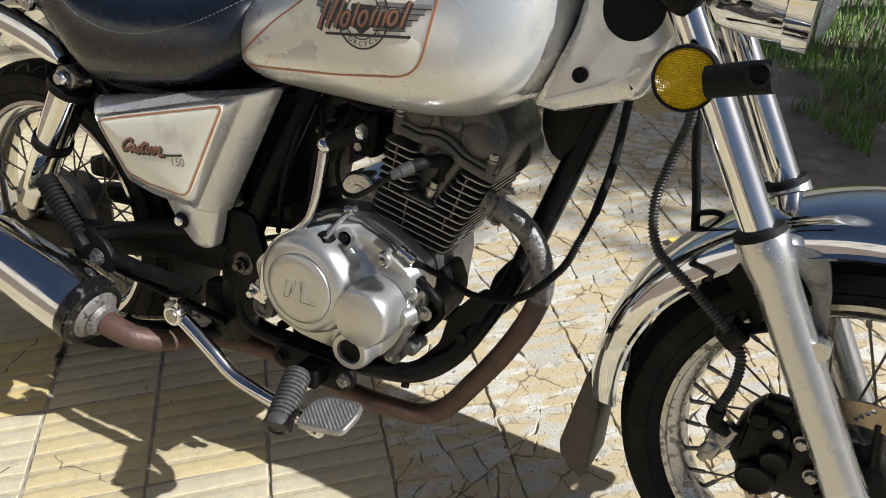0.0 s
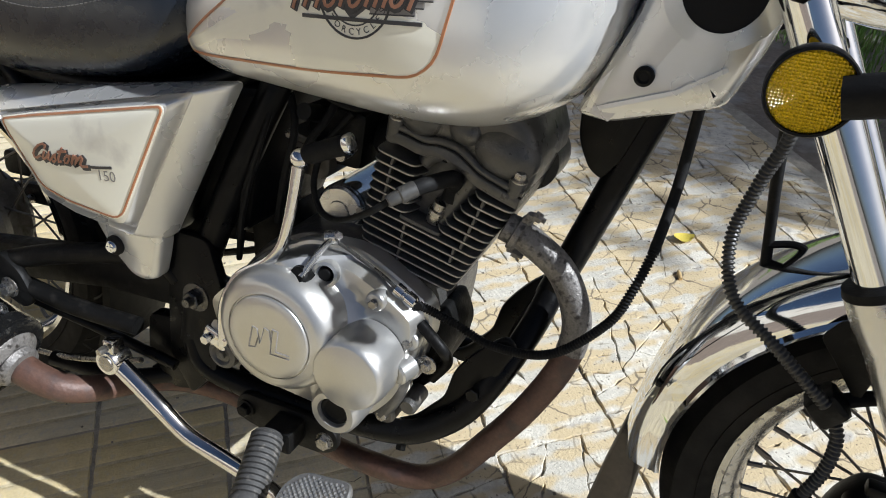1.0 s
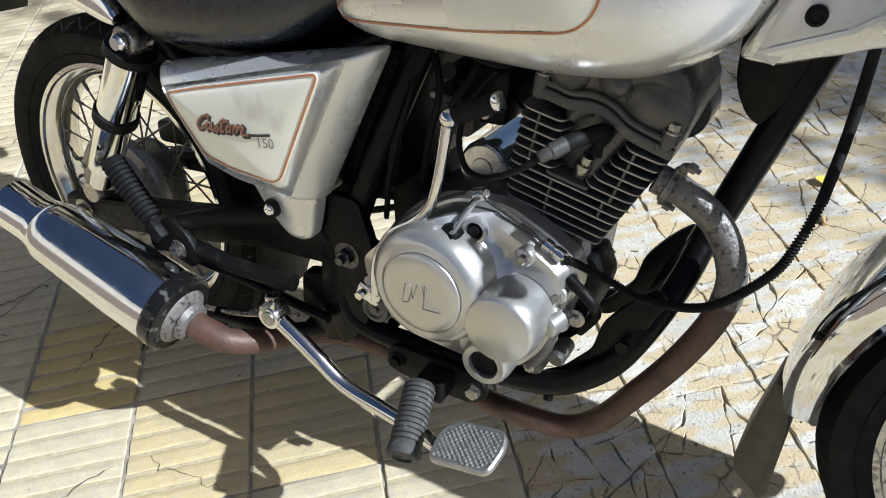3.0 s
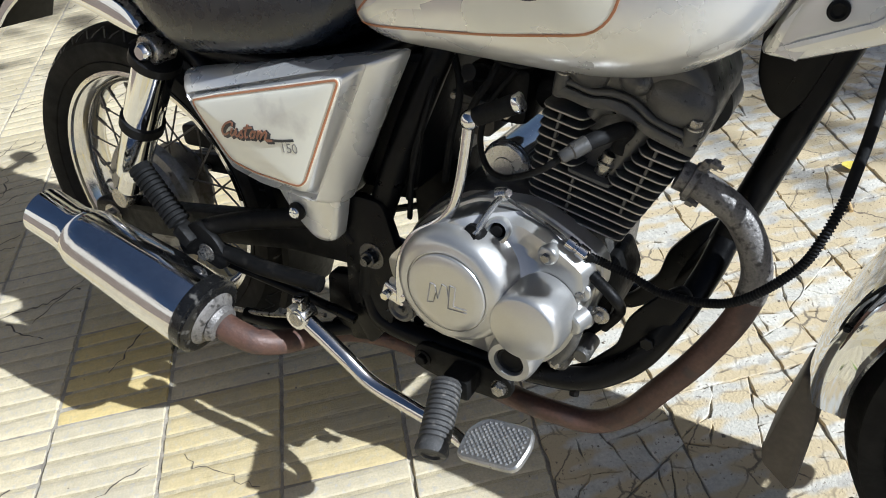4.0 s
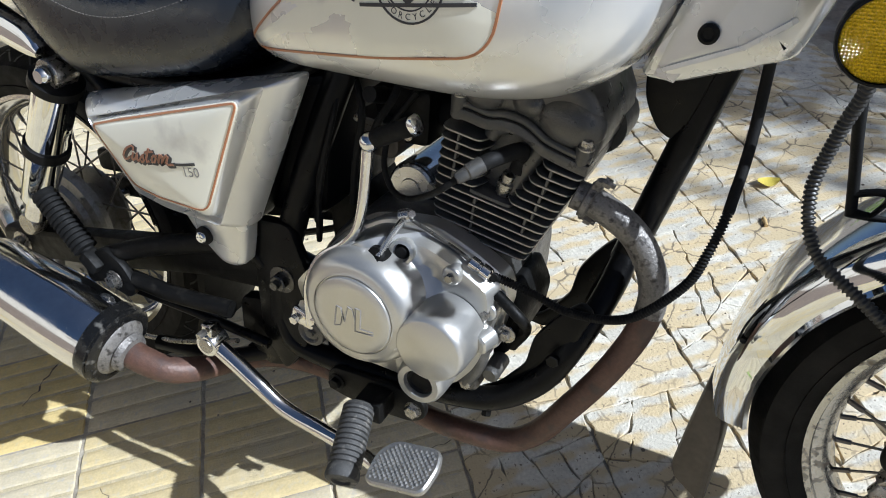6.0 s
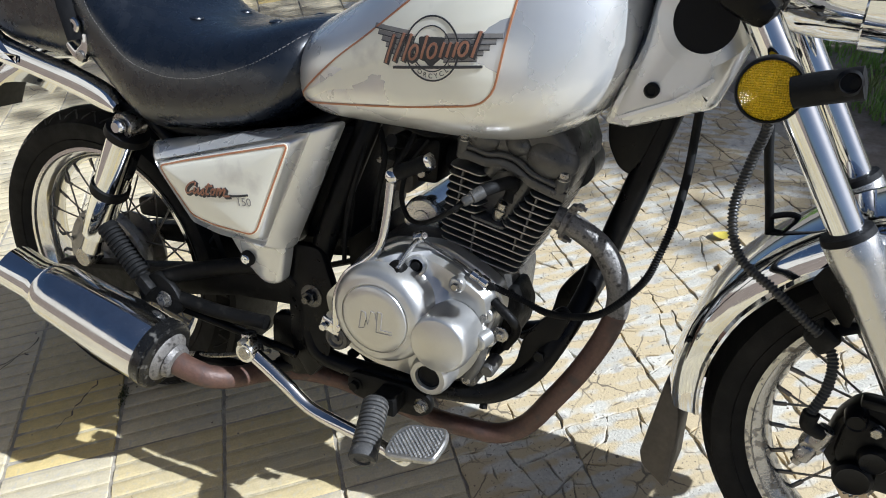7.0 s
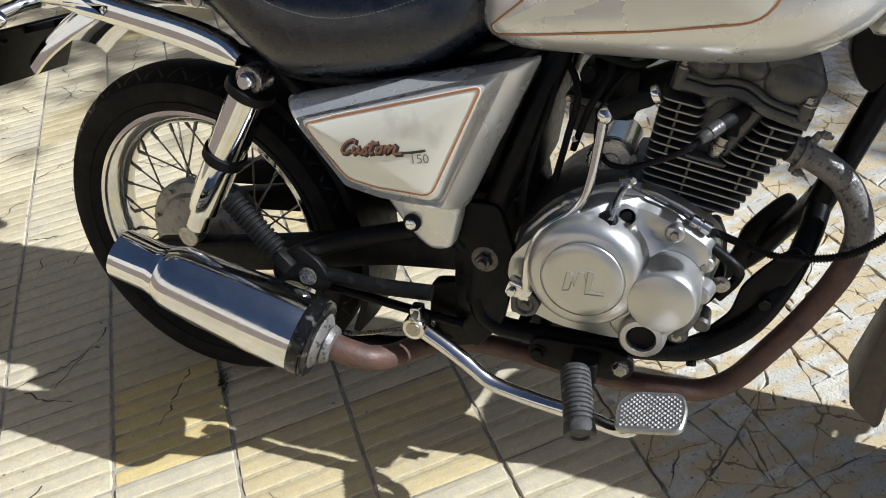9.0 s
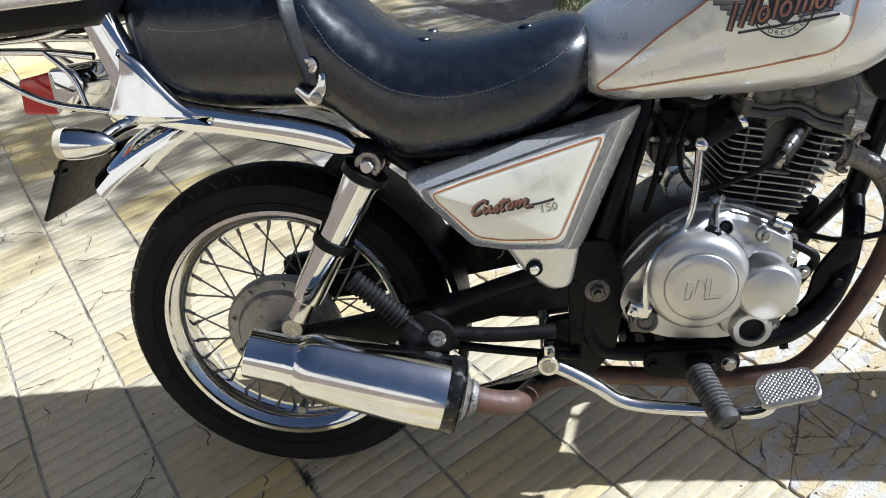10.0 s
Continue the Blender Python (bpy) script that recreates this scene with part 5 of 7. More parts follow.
part("plug_lead", Geo().tube([p1 - (p1 - p0).normalized() * 0.004, (0.752, -0.140, 0.537), (0.722, -0.120, 0.515), (0.690, -0.098, 0.497), (0.664, -0.085, 0.498), (0.650, -0.075, 0.525), (0.655, -0.06, 0.565), (0.68, -0.05, 0.60)], 0.0036, 10), rubber, head, "black ignition lead")
# starter motor, carburettor, air box
st = part("starter_motor", Geo().lathe([(-0.047, 0.026), (-0.044, 0.031), (0.05, 0.031)], (0.664, 0.008, 0.480), (0, 1, 0), 36), chrome_worn, eng, "round starter motor")
part("end_cap", Geo().lathe([(-0.052, 0.0), (-0.052, 0.012), (-0.0505, 0.013), (-0.0505, 0.027), (-0.048, 0.030), (-0.040, 0.0315)], (0.664, 0.008, 0.480), (0, 1, 0), 36), fork_alu, st, "grey motor end cap")
carb = part("carburettor", Geo().prism(rounded([(0.625, 0.535), (0.69, 0.535), (0.695, 0.60), (0.62, 0.60)], 0.008, 2), -0.045, 0.03, 0.006), dusty_black, eng, "dark grimy carburettor")
g = Geo().lathe([(0, 0.022), (0.03, 0.022), (0.034, 0.018)], (0.655, -0.008, 0.60), (0, 0, 1), 24)
part("carb_top", g, black_plastic, carb)
part("choke_knob", Geo().lathe([(0.0, 0.010), (0.03, 0.009)], (0.635, -0.045, 0.59), (0, -1, 0.3), 16), black_plastic, carb)
part("idle_screw", Geo().lathe([(0.0, 0.006), (0.02, 0.006)], (0.675, -0.045, 0.555), (0, -1, 0), 12), bolt_steel, carb)
bowl = part("float_bowl", Geo().prism(rounded([(0.612, 0.560), (0.612, 0.530), (0.622, 0.522), (0.652, 0.520), (0.660, 0.530), (0.660, 0.552)], 0.006, 3), -0.060, -0.005, 0.004), mat("brown grey carburettor casting", (0.075, 0.066, 0.055), 0.45, 0.3, 0.2, 60, bump=0.0003, bscale=500), carb, "brown grey float bowl")
part("bowl_flange", Geo().prism(rounded([(0.608, 0.572), (0.608, 0.562), (0.664, 0.552), (0.664, 0.562)], 0.002, 2), -0.064, 0.0, 0.002), cast_alu, carb)
for x, z in ((0.612, 0.567), (0.660, 0.557), (0.623, 0.516)):
    part("bowl_screw", Geo().hexbolt((x, -0.063, z), (0, -1, 0), 0.0042, 0.004, 0.0), bolt_steel, carb)
part("motor_lug", Geo().lathe([(0.0, 0.008), (0.020, 0.007)], (0.642, -0.044, 0.458), (0.1, -0.5, -1), 14), cast_alu, st)
part("motor_bolt", Geo().hexbolt((0.693, -0.042, 0.489), (0, -1, 0), 0.005, 0.004, 0.0), bolt_steel, st)
part("intake", Geo().tube([(0.69, 0.0, 0.565), (0.74, 0.0, 0.585)], 0.022, 18, steps=1), rubber, carb)
part("air_box", Geo().prism(rounded([(0.36, 0.42), (0.57, 0.44), (0.60, 0.62), (0.36, 0.58)], 0.02, 3), -0.085, 0.09, 0.01), black_plastic, bike, "black air box behind the engine")
for i, pts in enumerate(([(0.66, -0.03, 0.64), (0.66, -0.06, 0.60), (0.64, -0.075, 0.56), (0.62, -0.06, 0.50)], [(0.60, -0.05, 0.62), (0.625, -0.075, 0.58), (0.615, -0.08, 0.52), (0.60, -0.07, 0.46)], [(0.72, -0.02, 0.62), (0.69, -0.06, 0.61), (0.64, -0.07, 0.625)])):
    part("fuel_hose", Geo().tube(pts, 0.0045, 8), rubber, eng)
# lower engine pieces in front
g = Geo().prism(rounded([(0.785, 0.285), (0.815, 0.32), (0.822, 0.36), (0.806, 0.395), (0.79, 0.39)], 0.01, 3), -0.075, 0.03, 0.006)
part("front_case", g, dusty_black, eng, "dark lower front engine case")
for x, z, r in ((0.772, 0.283, 0.015), (0.800, 0.302, 0.011)):
    lug = part("case_lug", Geo().lathe([(-0.08, r), (-0.112, r * 0.95), (-0.115, r * 0.7)], (x, 0, z), (0, 1, 0), 20), cast_alu, eng)
part("lug_bolt", Geo().hexbolt((0.772, -0.114, 0.283), (0, -1, 0), 0.007, 0.006, 0), bolt_steel, eng)
part("lug_bolt", Geo().hexbolt((0.815, -0.105, 0.360), (0, -1, 0), 0.006, 0.006, 0.011), bolt_steel, eng)
part("drain_pipe", Geo().tube([(0.792, -0.108, 0.345), (0.786, -0.114, 0.312), (0.770, -0.114, 0.283)], 0.0085, 12), cast_alu, eng)
part("cable_holder", Geo().lathe([(0, 0.009), (0.022, 0.009), (0.024, 0.007), (0.036, 0.0065)], (0.764, -0.086, 0.436), (0.85, -0.10, -0.5), 18), chrome, eng, "chromed cable ferrule")
g = Geo().tube([(0.80, -0.10, 0.405), (0.83, -0.105, 0.385), (0.832, -0.09, 0.36), (0.815, -0.085, 0.33)], 0.0065, 12)
part("oil_pipe", g, dusty_black, eng)
# sump and gear parts behind the cover
part("sump", Geo().prism(rounded([(0.545, 0.262), (0.76, 0.262), (0.74, 0.225), (0.58, 0.225)], 0.008, 2), -0.07, 0.09, 0.006), dusty_black, eng, "dark engine sump")
for x in (0.57, 0.60, 0.63, 0.66):
    part("sump_lug", Geo().lathe([(-0.07, 0.009), (-0.098, 0.008)], (x, 0, 0.258), (0, 1, 0), 12), dusty_black, eng)
# kick starter
g = Geo()
ks = smooth_path([(0.586, -0.154, 0.334), (0.586, -0.154, 0.362), (0.589, -0.153, 0.394), (0.604, -0.147, 0.426), (0.634, -0.141, 0.449), (0.649, -0.138, 0.468), (0.656, -0.135, 0.495), (0.661, -0.131, 0.530), (0.665, -0.128, 0.566)], 6)
g.tube(ks, [0.0080, 0.0064, 0.0060, 0.0060, 0.0074], 14, steps=1, flat=0.75)
kick = part("kick_lever", g, chrome_worn, eng, "chromed kick start lever folded up")
part("kick_pedal", Geo().lathe([(0.0, 0.008), (0.008, 0.0105), (0.010, 0.0098), (0.016, 0.0105), (0.022, 0.0098), (0.028, 0.0105), (0.034, 0.0098), (0.045, 0.0105), (0.050, 0.0095)], (0.670, -0.127, 0.572), (0.85, 0.02, 0.40), 18), rubber, kick, "black ribbed rubber pedal")
part("pedal_end", Geo().lathe([(0.050, 0.0095), (0.052, 0.0108), (0.057, 0.0105), (0.059, 0.007), (0.059, 0)], (0.670, -0.127, 0.572), (0.85, 0.02, 0.40), 20), chrome, kick, "chrome pedal end")
part("pedal_joint", Geo().ball((0.666, -0.128, 0.569), 0.0110), chrome_worn, kick)
g = Geo().box((0.576, -0.150, 0.340), (0.034, 0.020, 0.022), 0.004, Matrix.Rotation(radians(20), 4, "Y"))
g.hexbolt((0.568, -0.160, 0.341), (0, -1, 0), 0.006, 0.006, 0.0)
part("kick_boss", g, chrome_worn, kick, "splined lever clamp")
g = Geo().lathe([(0.02, 0.019), (-0.004, 0.018), (-0.006, 0.013), (-0.003, 0.010), (-0.003, 0.0)], (0.5846, -0.154, 0.322), (0, 1, 0), 22)
g.hexbolt((0.5846, -0.157, 0.322), (0, -1, 0), 0.0055, 0.003, 0)
g.box((0.578, -0.140, 0.315), (0.03, 0.02, 0.03), 0.005)
part("shaft_boss", g, cast_alu, eng)

# rider footrest and rear brake pedal
fb = part("footrest_plate", Geo().prism(rounded([(0.582, 0.236), (0.592, 0.256), (0.690, 0.256), (0.724, 0.246), (0.726, 0.222), (0.706, 0.208), (0.640, 0.206), (0.590, 0.216)], 0.010, 3), -0.134, -0.124, 0.002), dusty_black, bike, "black footrest mounting plate")
part("plate_bolt", Geo().hexbolt((0.7085, -0.132, 0.230), (0, -1, 0), 0.0095, 0.008, 0.013), bolt_steel, fb)
part("plate_bolt", Geo().hexbolt((0.598, -0.134, 0.234), (0, -1, 0), 0.0085, 0.007, 0.012), dusty_black, fb)
part("hinge_lug", Geo().box((0.664, -0.150, 0.236), (0.036, 0.036, 0.030), 0.004), dusty_black, fb)
p0, p1 = Vector((0.6545, -0.168, 0.2430)), Vector((0.6785, -0.250, 0.2070))
dd = p1 - p0
prof = [(0.0, 0.0165), (0.004, 0.0195)]
n = 11
for k in range(n):
    h0 = 0.006 + dd.length * 0.76 * k / n
    prof += [(h0, 0.0170), (h0 + 0.001, 0.0195), (h0 + 0.0042, 0.0195), (h0 + 0.0052, 0.0170)]
h0 = 0.006 + dd.length * 0.77
prof += [(h0 + 0.002, 0.0195), (dd.length - 0.004, 0.0205), (dd.length, 0.0185), (dd.length + 0.001, 0.012), (dd.length - 0.002, 0.011), (dd.length - 0.002, 0)]
part("footrest_rubber", Geo().lathe(prof, p0, dd, 24), peg_rubber, fb, "ribbed dusty rubber footrest")
g = Geo()
arm = smooth_path([(0.440, -0.180, 0.277), (0.472, -0.181, 0.259), (0.509, -0.182, 0.234), (0.545, -0.179, 0.204), (0.598, -0.179, 0.190), (0.667, -0.192, 0.190), (0.715, -0.212, 0.196), (0.735, -0.228, 0.212), (0.744, -0.236, 0.235)], 6)
g.tube(arm, [0.0115, 0.0110, 0.0105, 0.0100, 0.0085, 0.0080], 16, steps=1, flat=0.8)
bp = part("brake_pedal", g, chrome_worn, bike, "chromed rear brake pedal")
g = Geo().lathe([(0.014, 0.0165), (-0.010, 0.0165), (-0.012, 0.0150), (-0.0115, 0.010)], (0.441, -0.180, 0.277), (0, 1, 0), 26)
g.box((0.444, -0.180, 0.299), (0.016, 0.020, 0.020), 0.003)
part("pivot_boss", g, chrome_worn, bp, "chromed pedal pivot")
part("pivot_screw", Geo().lathe([(-0.010, 0.011), (-0.013, 0.010), (-0.0125, 0.0)], (0.441, -0.180, 0.277), (0, 1, 0), 20), bolt_steel, bp)
part("pinch_bolt", Geo().hexbolt((0.446, -0.191, 0.302), (0, -1, 0), 0.005, 0.012, 0), bolt_steel, bp)
PAD = Matrix.Translation((0.7550, -0.238, 0.2555)) @ Matrix.Rotation(radians(-14), 4, "Y") @ Matrix.Rotation(radians(13), 4, "X")
po = rounded([(-0.040, -0.027), (0.036, -0.030), (0.042, 0.004), (0.036, 0.026), (-0.024, 0.030), (-0.041, 0.012)], 0.012, 4)
g = Geo()
ins = [(0.008, -0.012), (0.0, -0.006), (0, -0.001), (0.002, 0.001), (0.004, 0.0005)]
g.loft([[(a, b, h) for a, b in inset(po, d)] for d, h in ins], True, True, PAD)
part("pad", g, pad_metal, bp, "diamond-ridged metal pedal pad")
g = Geo()
pin = inset(po, 0.0055)


def inside(poly, x, y):
    r = False
    n = len(poly)
    for i in range(n):
        (x0, y0), (x1, y1) = poly[i], poly[(i + 1) % n]
        if (y0 > y) != (y1 > y) and x < (x1 - x0) * (y - y0) / (y1 - y0) + x0:
            r = not r
    return r


for i in range(-9, 10):
    for j in range(-9, 10):
        x, y = (i + j) * 0.0033, (i - j) * 0.0033
        if inside(pin, x, y):
            g.add([(x - 0.003, y, 0.0), (x, y - 0.003, 0.0), (x + 0.003, y, 0.0), (x, y + 0.003, 0.0), (x, y, 0.0026)], [(0, 1, 4), (1, 2, 4), (2, 3, 4), (3, 0, 4)], PAD)
part("pad_knurl", g, pad_metal, bp, flat=True)
part("pad_stem", Geo().tube([(0.742, -0.236, 0.230), (0.752, -0.240, 0.246)], 0.011, 12, steps=1), pad_metal, bp)
# brake rod and rear details
part("brake_rod", Geo().tube([(0.455, -0.150, 0.262), (0.30, -0.150, 0.215), (0.05, -0.140, 0.190)], 0.0035, 8), bolt_steel, bp)
g = Geo().tube([(0.04, -0.125, 0.195), (0.02, -0.085, 0.23), (0.0, -0.078, 0.262)], [0.006, 0.007, 0.010], 10)
g.tube([(0.042, -0.128, 0.195), (0.042, -0.150, 0.195)], 0.007, 10, steps=1)
part("brake_arm", g, drum_metal, rear)
part("side_stand", Geo().tube([(0.56, 0.12, 0.23), (0.59, 0.20, 0.12), (0.60, 0.235, 0.058)], 0.010, 12), black_paint, bike, "black side stand")
part("inner_fender", Geo().prism(rounded([(0.235, 0.62), (0.36, 0.60), (0.40, 0.50), (0.385, 0.40), (0.35, 0.40), (0.345, 0.47), (0.315, 0.53), (0.235, 0.585)], 0.02, 3), -0.075, 0.075, 0.006), black_plastic, bike, "black inner mudguard")

st = part("centre_stand", Geo().tube([(0.49, -0.10, 0.225), (0.40, -0.13, 0.205), (0.30, -0.15, 0.21)], 0.011, 12), black_paint, bike, "folded black centre stand")
part("stand_leg", Geo().tube([(0.49, 0.10, 0.225), (0.40, 0.13, 0.205), (0.30, 0.15, 0.21)], 0.011, 12), black_paint, st)
part("stand_bar", Geo().tube([(0.44, -0.11, 0.215), (0.44, 0.11, 0.215)], 0.010, 10, steps=1), black_paint, st)
part("stand_bracket", Geo().prism(rounded([(0.44, 0.31), (0.51, 0.32), (0.52, 0.22), (0.47, 0.205), (0.435, 0.25)], 0.012, 3), -0.118, -0.098, 0.003), black_paint, st)
part("battery_box", Geo().prism(rounded([(0.385, 0.43), (0.49, 0.43), (0.56, 0.60), (0.385, 0.57)], 0.012, 2), -0.118, -0.08, 0.006), black_plastic, bike, "black battery box")
part("chain", Geo().tube([(0.0, 0.07, 0.36), (0.20, 0.07, 0.375), (0.46, 0.07, 0.395), (0.50, 0.07, 0.36), (0.46, 0.07, 0.325), (0.20, 0.07, 0.24), (0.0, 0.07, 0.21)], 0.009, 8, flat=0.6), dusty_black, bike, "greasy drive chain")
part("chain_case", Geo().prism(rounded([(0.47, 0.44), (0.55, 0.44), (0.58, 0.27), (0.48, 0.27)], 0.02, 3), 0.05, 0.12, 0.006), dusty_black, eng)
for k, z in enumerate((0.47, 0.50, 0.53)):
    part("wire", Geo().tube([(0.60, -0.075, 0.61), (0.575 + 0.01 * k, -0.095, z + 0.03), (0.56, -0.09, z - 0.06), (0.545, -0.06, 0.44)], 0.0035, 8), rubber, eng)

# fork, steered a little to the right
FT, FS, FA = Vector((1.006, 0, 0.915)), Vector((1.198, 0, 0.574)), Vector((1.368, 0, 0.273))
FD = (FA - FS).normalized()
for s in (1, -1):
    y = Vector((0, -0.097 * s, 0))
    leg = part("fork_leg", Geo(STEER).lathe([(0.0, 0.0265), (0.004, 0.0275), (0.030, 0.0270), (0.055, 0.0235), (0.11, 0.0230), (0.28, 0.0225), (0.315, 0.0240), (0.345, 0.0235), (0.350, 0.018)], FS + y, FD, 32), fork_alu, bike, "silver painted fork slider")
    part("stanchion", Geo(STEER).lathe([(0.0, 0.0182), ((FS - FT).length + 0.01, 0.0182)], FT + y, FD, 28), chrome, leg, "polished chrome fork tube")
    part("dust_seal", Geo(STEER).lathe([(-0.006, 0.019), (-0.005, 0.0265), (0.002, 0.0278), (0.003, 0.0270)], FS + y, FD, 30), rubber, leg, "black rubber dust seal")
    b_ = FS + y + FD * 0.135 + Vector((0.02, 0, 0.010))
    part("slider_boss", Geo(STEER).lathe([(-0.014, 0.011), (0.010, 0.011)], b_, (0, 1, 0), 16), fork_alu, leg)
    plate = part("fender_bracket", Geo(STEER).prism(rounded([(1.205, 0.562), (1.258, 0.563), (1.270, 0.554), (1.280, 0.522), (1.290, 0.455), (1.293, 0.424), (1.278, 0.415), (1.275, 0.470), (1.262, 0.514), (1.247, 0.532), (1.215, 0.536)], 0.006, 3), -0.082 if s == 1 else 0.076, -0.076 if s == 1 else 0.082, 0.001), drum_metal, leg, "dirty metal fender bracket")
    # the tab's near-black colour paints in the shade on it
    part("bracket_tab", Geo(STEER).prism(rounded([(1.174, 0.508), (1.186, 0.530), (1.215, 0.536), (1.226, 0.490), (1.220, 0.452), (1.208, 0.468), (1.192, 0.488)], 0.006, 3), -0.084 if s == 1 else 0.078, -0.080 if s == 1 else 0.082, 0.001), dusty_black, plate, "bracket tab with its shade painted near-black")
    part("fork_gaiter_clamp", Geo(STEER).box(FT + y + FD * 0.12, (0.05, 0.05, 0.05), 0.012, Matrix.Rotation(radians(29.5), 4, "Y")), black_paint, leg)
g = Geo(STEER).box((1.066, 0, 0.80), (0.06, 0.24, 0.034), 0.012, Matrix.Rotation(radians(29.5), 4, "Y"))
part("fork_yoke", g, black_paint, bike, "black lower fork yoke")
g = Geo(STEER).tube([(1.358, -0.115, 0.278), (1.358, 0.115, 0.278)], 0.009, 14, steps=1)
g.hexbolt((1.358, -0.112, 0.278), (0, -1, 0), 0.013, 0.010, 0.018)
part("front_axle", g, bolt_steel, front)
# front fender
g = Geo(STEER)
rings = []
for k in range(41):
    a = radians(183 - 3.55 * k)
    r = 0.328 + 0.012 * min(1.0, k / 10)
    c_ = Vector((1.358, 0, 0.278))
    ax_ = Vector((math.cos(a), 0, math.sin(a)))
    hw = 0.073 * min(1.0, 0.66 + 0.05 * k) + 0.013 * min(1.0, max(0.0, (k - 17) / 8))
    sec = []
    for q in range(17):
        b = radians(-90 + 11.25 * q)
        sec.append((math.copysign(abs(math.sin(b)) ** 0.72, b), 0.040 * (1 - max(0.0, math.cos(b)) ** 0.72)))
    sec = [(-1.06, 0.0440)] + sec + [(1.06, 0.0440)]
    outer = [c_ + ax_ * (r - dz) + Vector((0, hw * yy, 0)) for yy, dz in sec]
    inner = [c_ + ax_ * (r - dz - 0.004) + Vector((0, (hw - 0.003) * yy, 0)) for yy, dz in sec[::-1]]
    rings.append(outer + inner)
fen = part("front_fender", g.loft(rings), chrome, bike, "polished chrome front fender")
g = Geo(STEER).prism(rounded([(1.026, 0.288), (1.046, 0.288), (1.054, 0.225), (1.052, 0.124), (1.046, 0.116), (1.010, 0.146), (1.006, 0.166), (1.014, 0.215)], 0.006, 3), -0.046, 0.046, 0.006)
for p in g.v:
    q = STEER.inverted() @ p
    q.y *= 0.62 + 0.38 * min(1.0, (0.29 - q.z) / 0.12)
    p.xyz = STEER @ q
part("mud_flap", g, flap_rubber, fen, "brown-grey rubber mud flap")
part("flap_bolt", Geo(STEER).hexbolt((1.047, -0.026, 0.300), (-0.3, -0.9, 0), 0.006, 0.004, 0.008), bolt_steel, fen)
# brake caliper, hose and cables
cal = part("brake_caliper", Geo(STEER).prism(rounded([(1.222, 0.300), (1.232, 0.350), (1.250, 0.378), (1.290, 0.378), (1.335, 0.352), (1.362, 0.300), (1.345, 0.262), (1.285, 0.262), (1.250, 0.262)], 0.012, 3), -0.096, -0.062, 0.008), black_paint, bike, "black front brake caliper")
part("caliper_bridge", Geo(STEER).prism(rounded([(1.236, 0.302), (1.240, 0.352), (1.262, 0.368), (1.288, 0.352), (1.286, 0.290), (1.262, 0.274)], 0.010, 3), -0.104, -0.09, 0.006), black_paint, cal)
for x, z, r in ((1.276, 0.316, 0.0165), (1.262, 0.284, 0.0215), (1.250, 0.362, 0.012)):
    part("piston_housing", Geo(STEER).lathe([(-0.095, r * 1.08), (-0.112, r), (-0.116, r * 0.82), (-0.1145, r * 0.7), (-0.1145, 0.0)], (x, 0, z), (0, 1, 0), 28), black_paint, cal)
part("bleed_lug", Geo(STEER).box((1.264, -0.098, 0.384), (0.028, 0.016, 0.012), 0.003), black_paint, cal)
for x, z in ((1.272, 0.351), (1.297, 0.346), (1.316, 0.308), (1.331, 0.289)):
    part("caliper_bolt", Geo(STEER).hexbolt((x, -0.100, z), (0, -1, 0), 0.0068, 0.007, 0.0088), bolt_steel if x < 1.32 else black_paint, cal)
g = Geo(STEER).lathe([(0, 0.010), (0.012, 0.012), (0.024, 0.012), (0.028, 0.008), (0.034, 0.011), (0.050, 0.0105), (0.054, 0.006), (0.060, 0.006)], (1.226, -0.100, 0.335), (-0.40, -0.12, -0.85), 18)
g.lathe([(-0.012, 0.010), (0.012, 0.010)], (1.214, -0.103, 0.312), (0.9, 0.1, -0.4), 6)
part("banjo_fitting", g, bolt_steel, cal, "steel brake hose fitting")


def corrugated(pts, r, pitch=0.0052, depth=0.0018, xf=None):
    fine = smooth_path(pts, 40)
    step, left = pitch / 4, 0.0
    out = []
    for a, b in zip(fine, fine[1:]):
        ln_ = (b - a).length
        while left < ln_:
            out.append(a + (b - a) * (left / ln_))
            left += step
        left -= ln_
    rad = [(r, r, r - depth, r - depth)[i % 4] for i in range(len(out))]
    g = Geo(xf)
    n = len(out)
    d0 = (out[1] - out[0]).normalized()
    up = d0.orthogonal().normalized()
    rings = []
    for i in range(n):
        d = (out[min(i + 1, n - 1)] - out[max(i - 1, 0)]).normalized()
        up = (up - d * up.dot(d)).normalized()
        sd = d.cross(up)
        rings.append([out[i] + rad[i] * (math.cos(k * math.pi / 5) * up + math.sin(k * math.pi / 5) * sd) for k in range(10)])
    return g.loft(rings)


hose = part("brake_hose", corrugated([(1.089, -0.091, 0.714), (1.095, -0.073, 0.671), (1.084, -0.062, 0.623), (1.075, -0.062, 0.567), (1.090, -0.082, 0.521), (1.133, -0.102, 0.495), (1.186, -0.112, 0.457)], 0.0064, 0.0044), spring_steel, bike, "dull grey coil-sleeved brake hose", sharp=80)
part("lower_hose", corrugated([(1.192, -0.090, 0.445), (1.206, -0.096, 0.420), (1.206, -0.100, 0.385), (1.196, -0.102, 0.350)], 0.0064, 0.0044), spring_steel, hose, sharp=80)
part("hose_end", Geo().tube([(1.197, -0.102, 0.352), (1.197, -0.102, 0.335), (1.214, -0.100, 0.325)], [0.0095, 0.0095, 0.008], 12), rubber, hose)
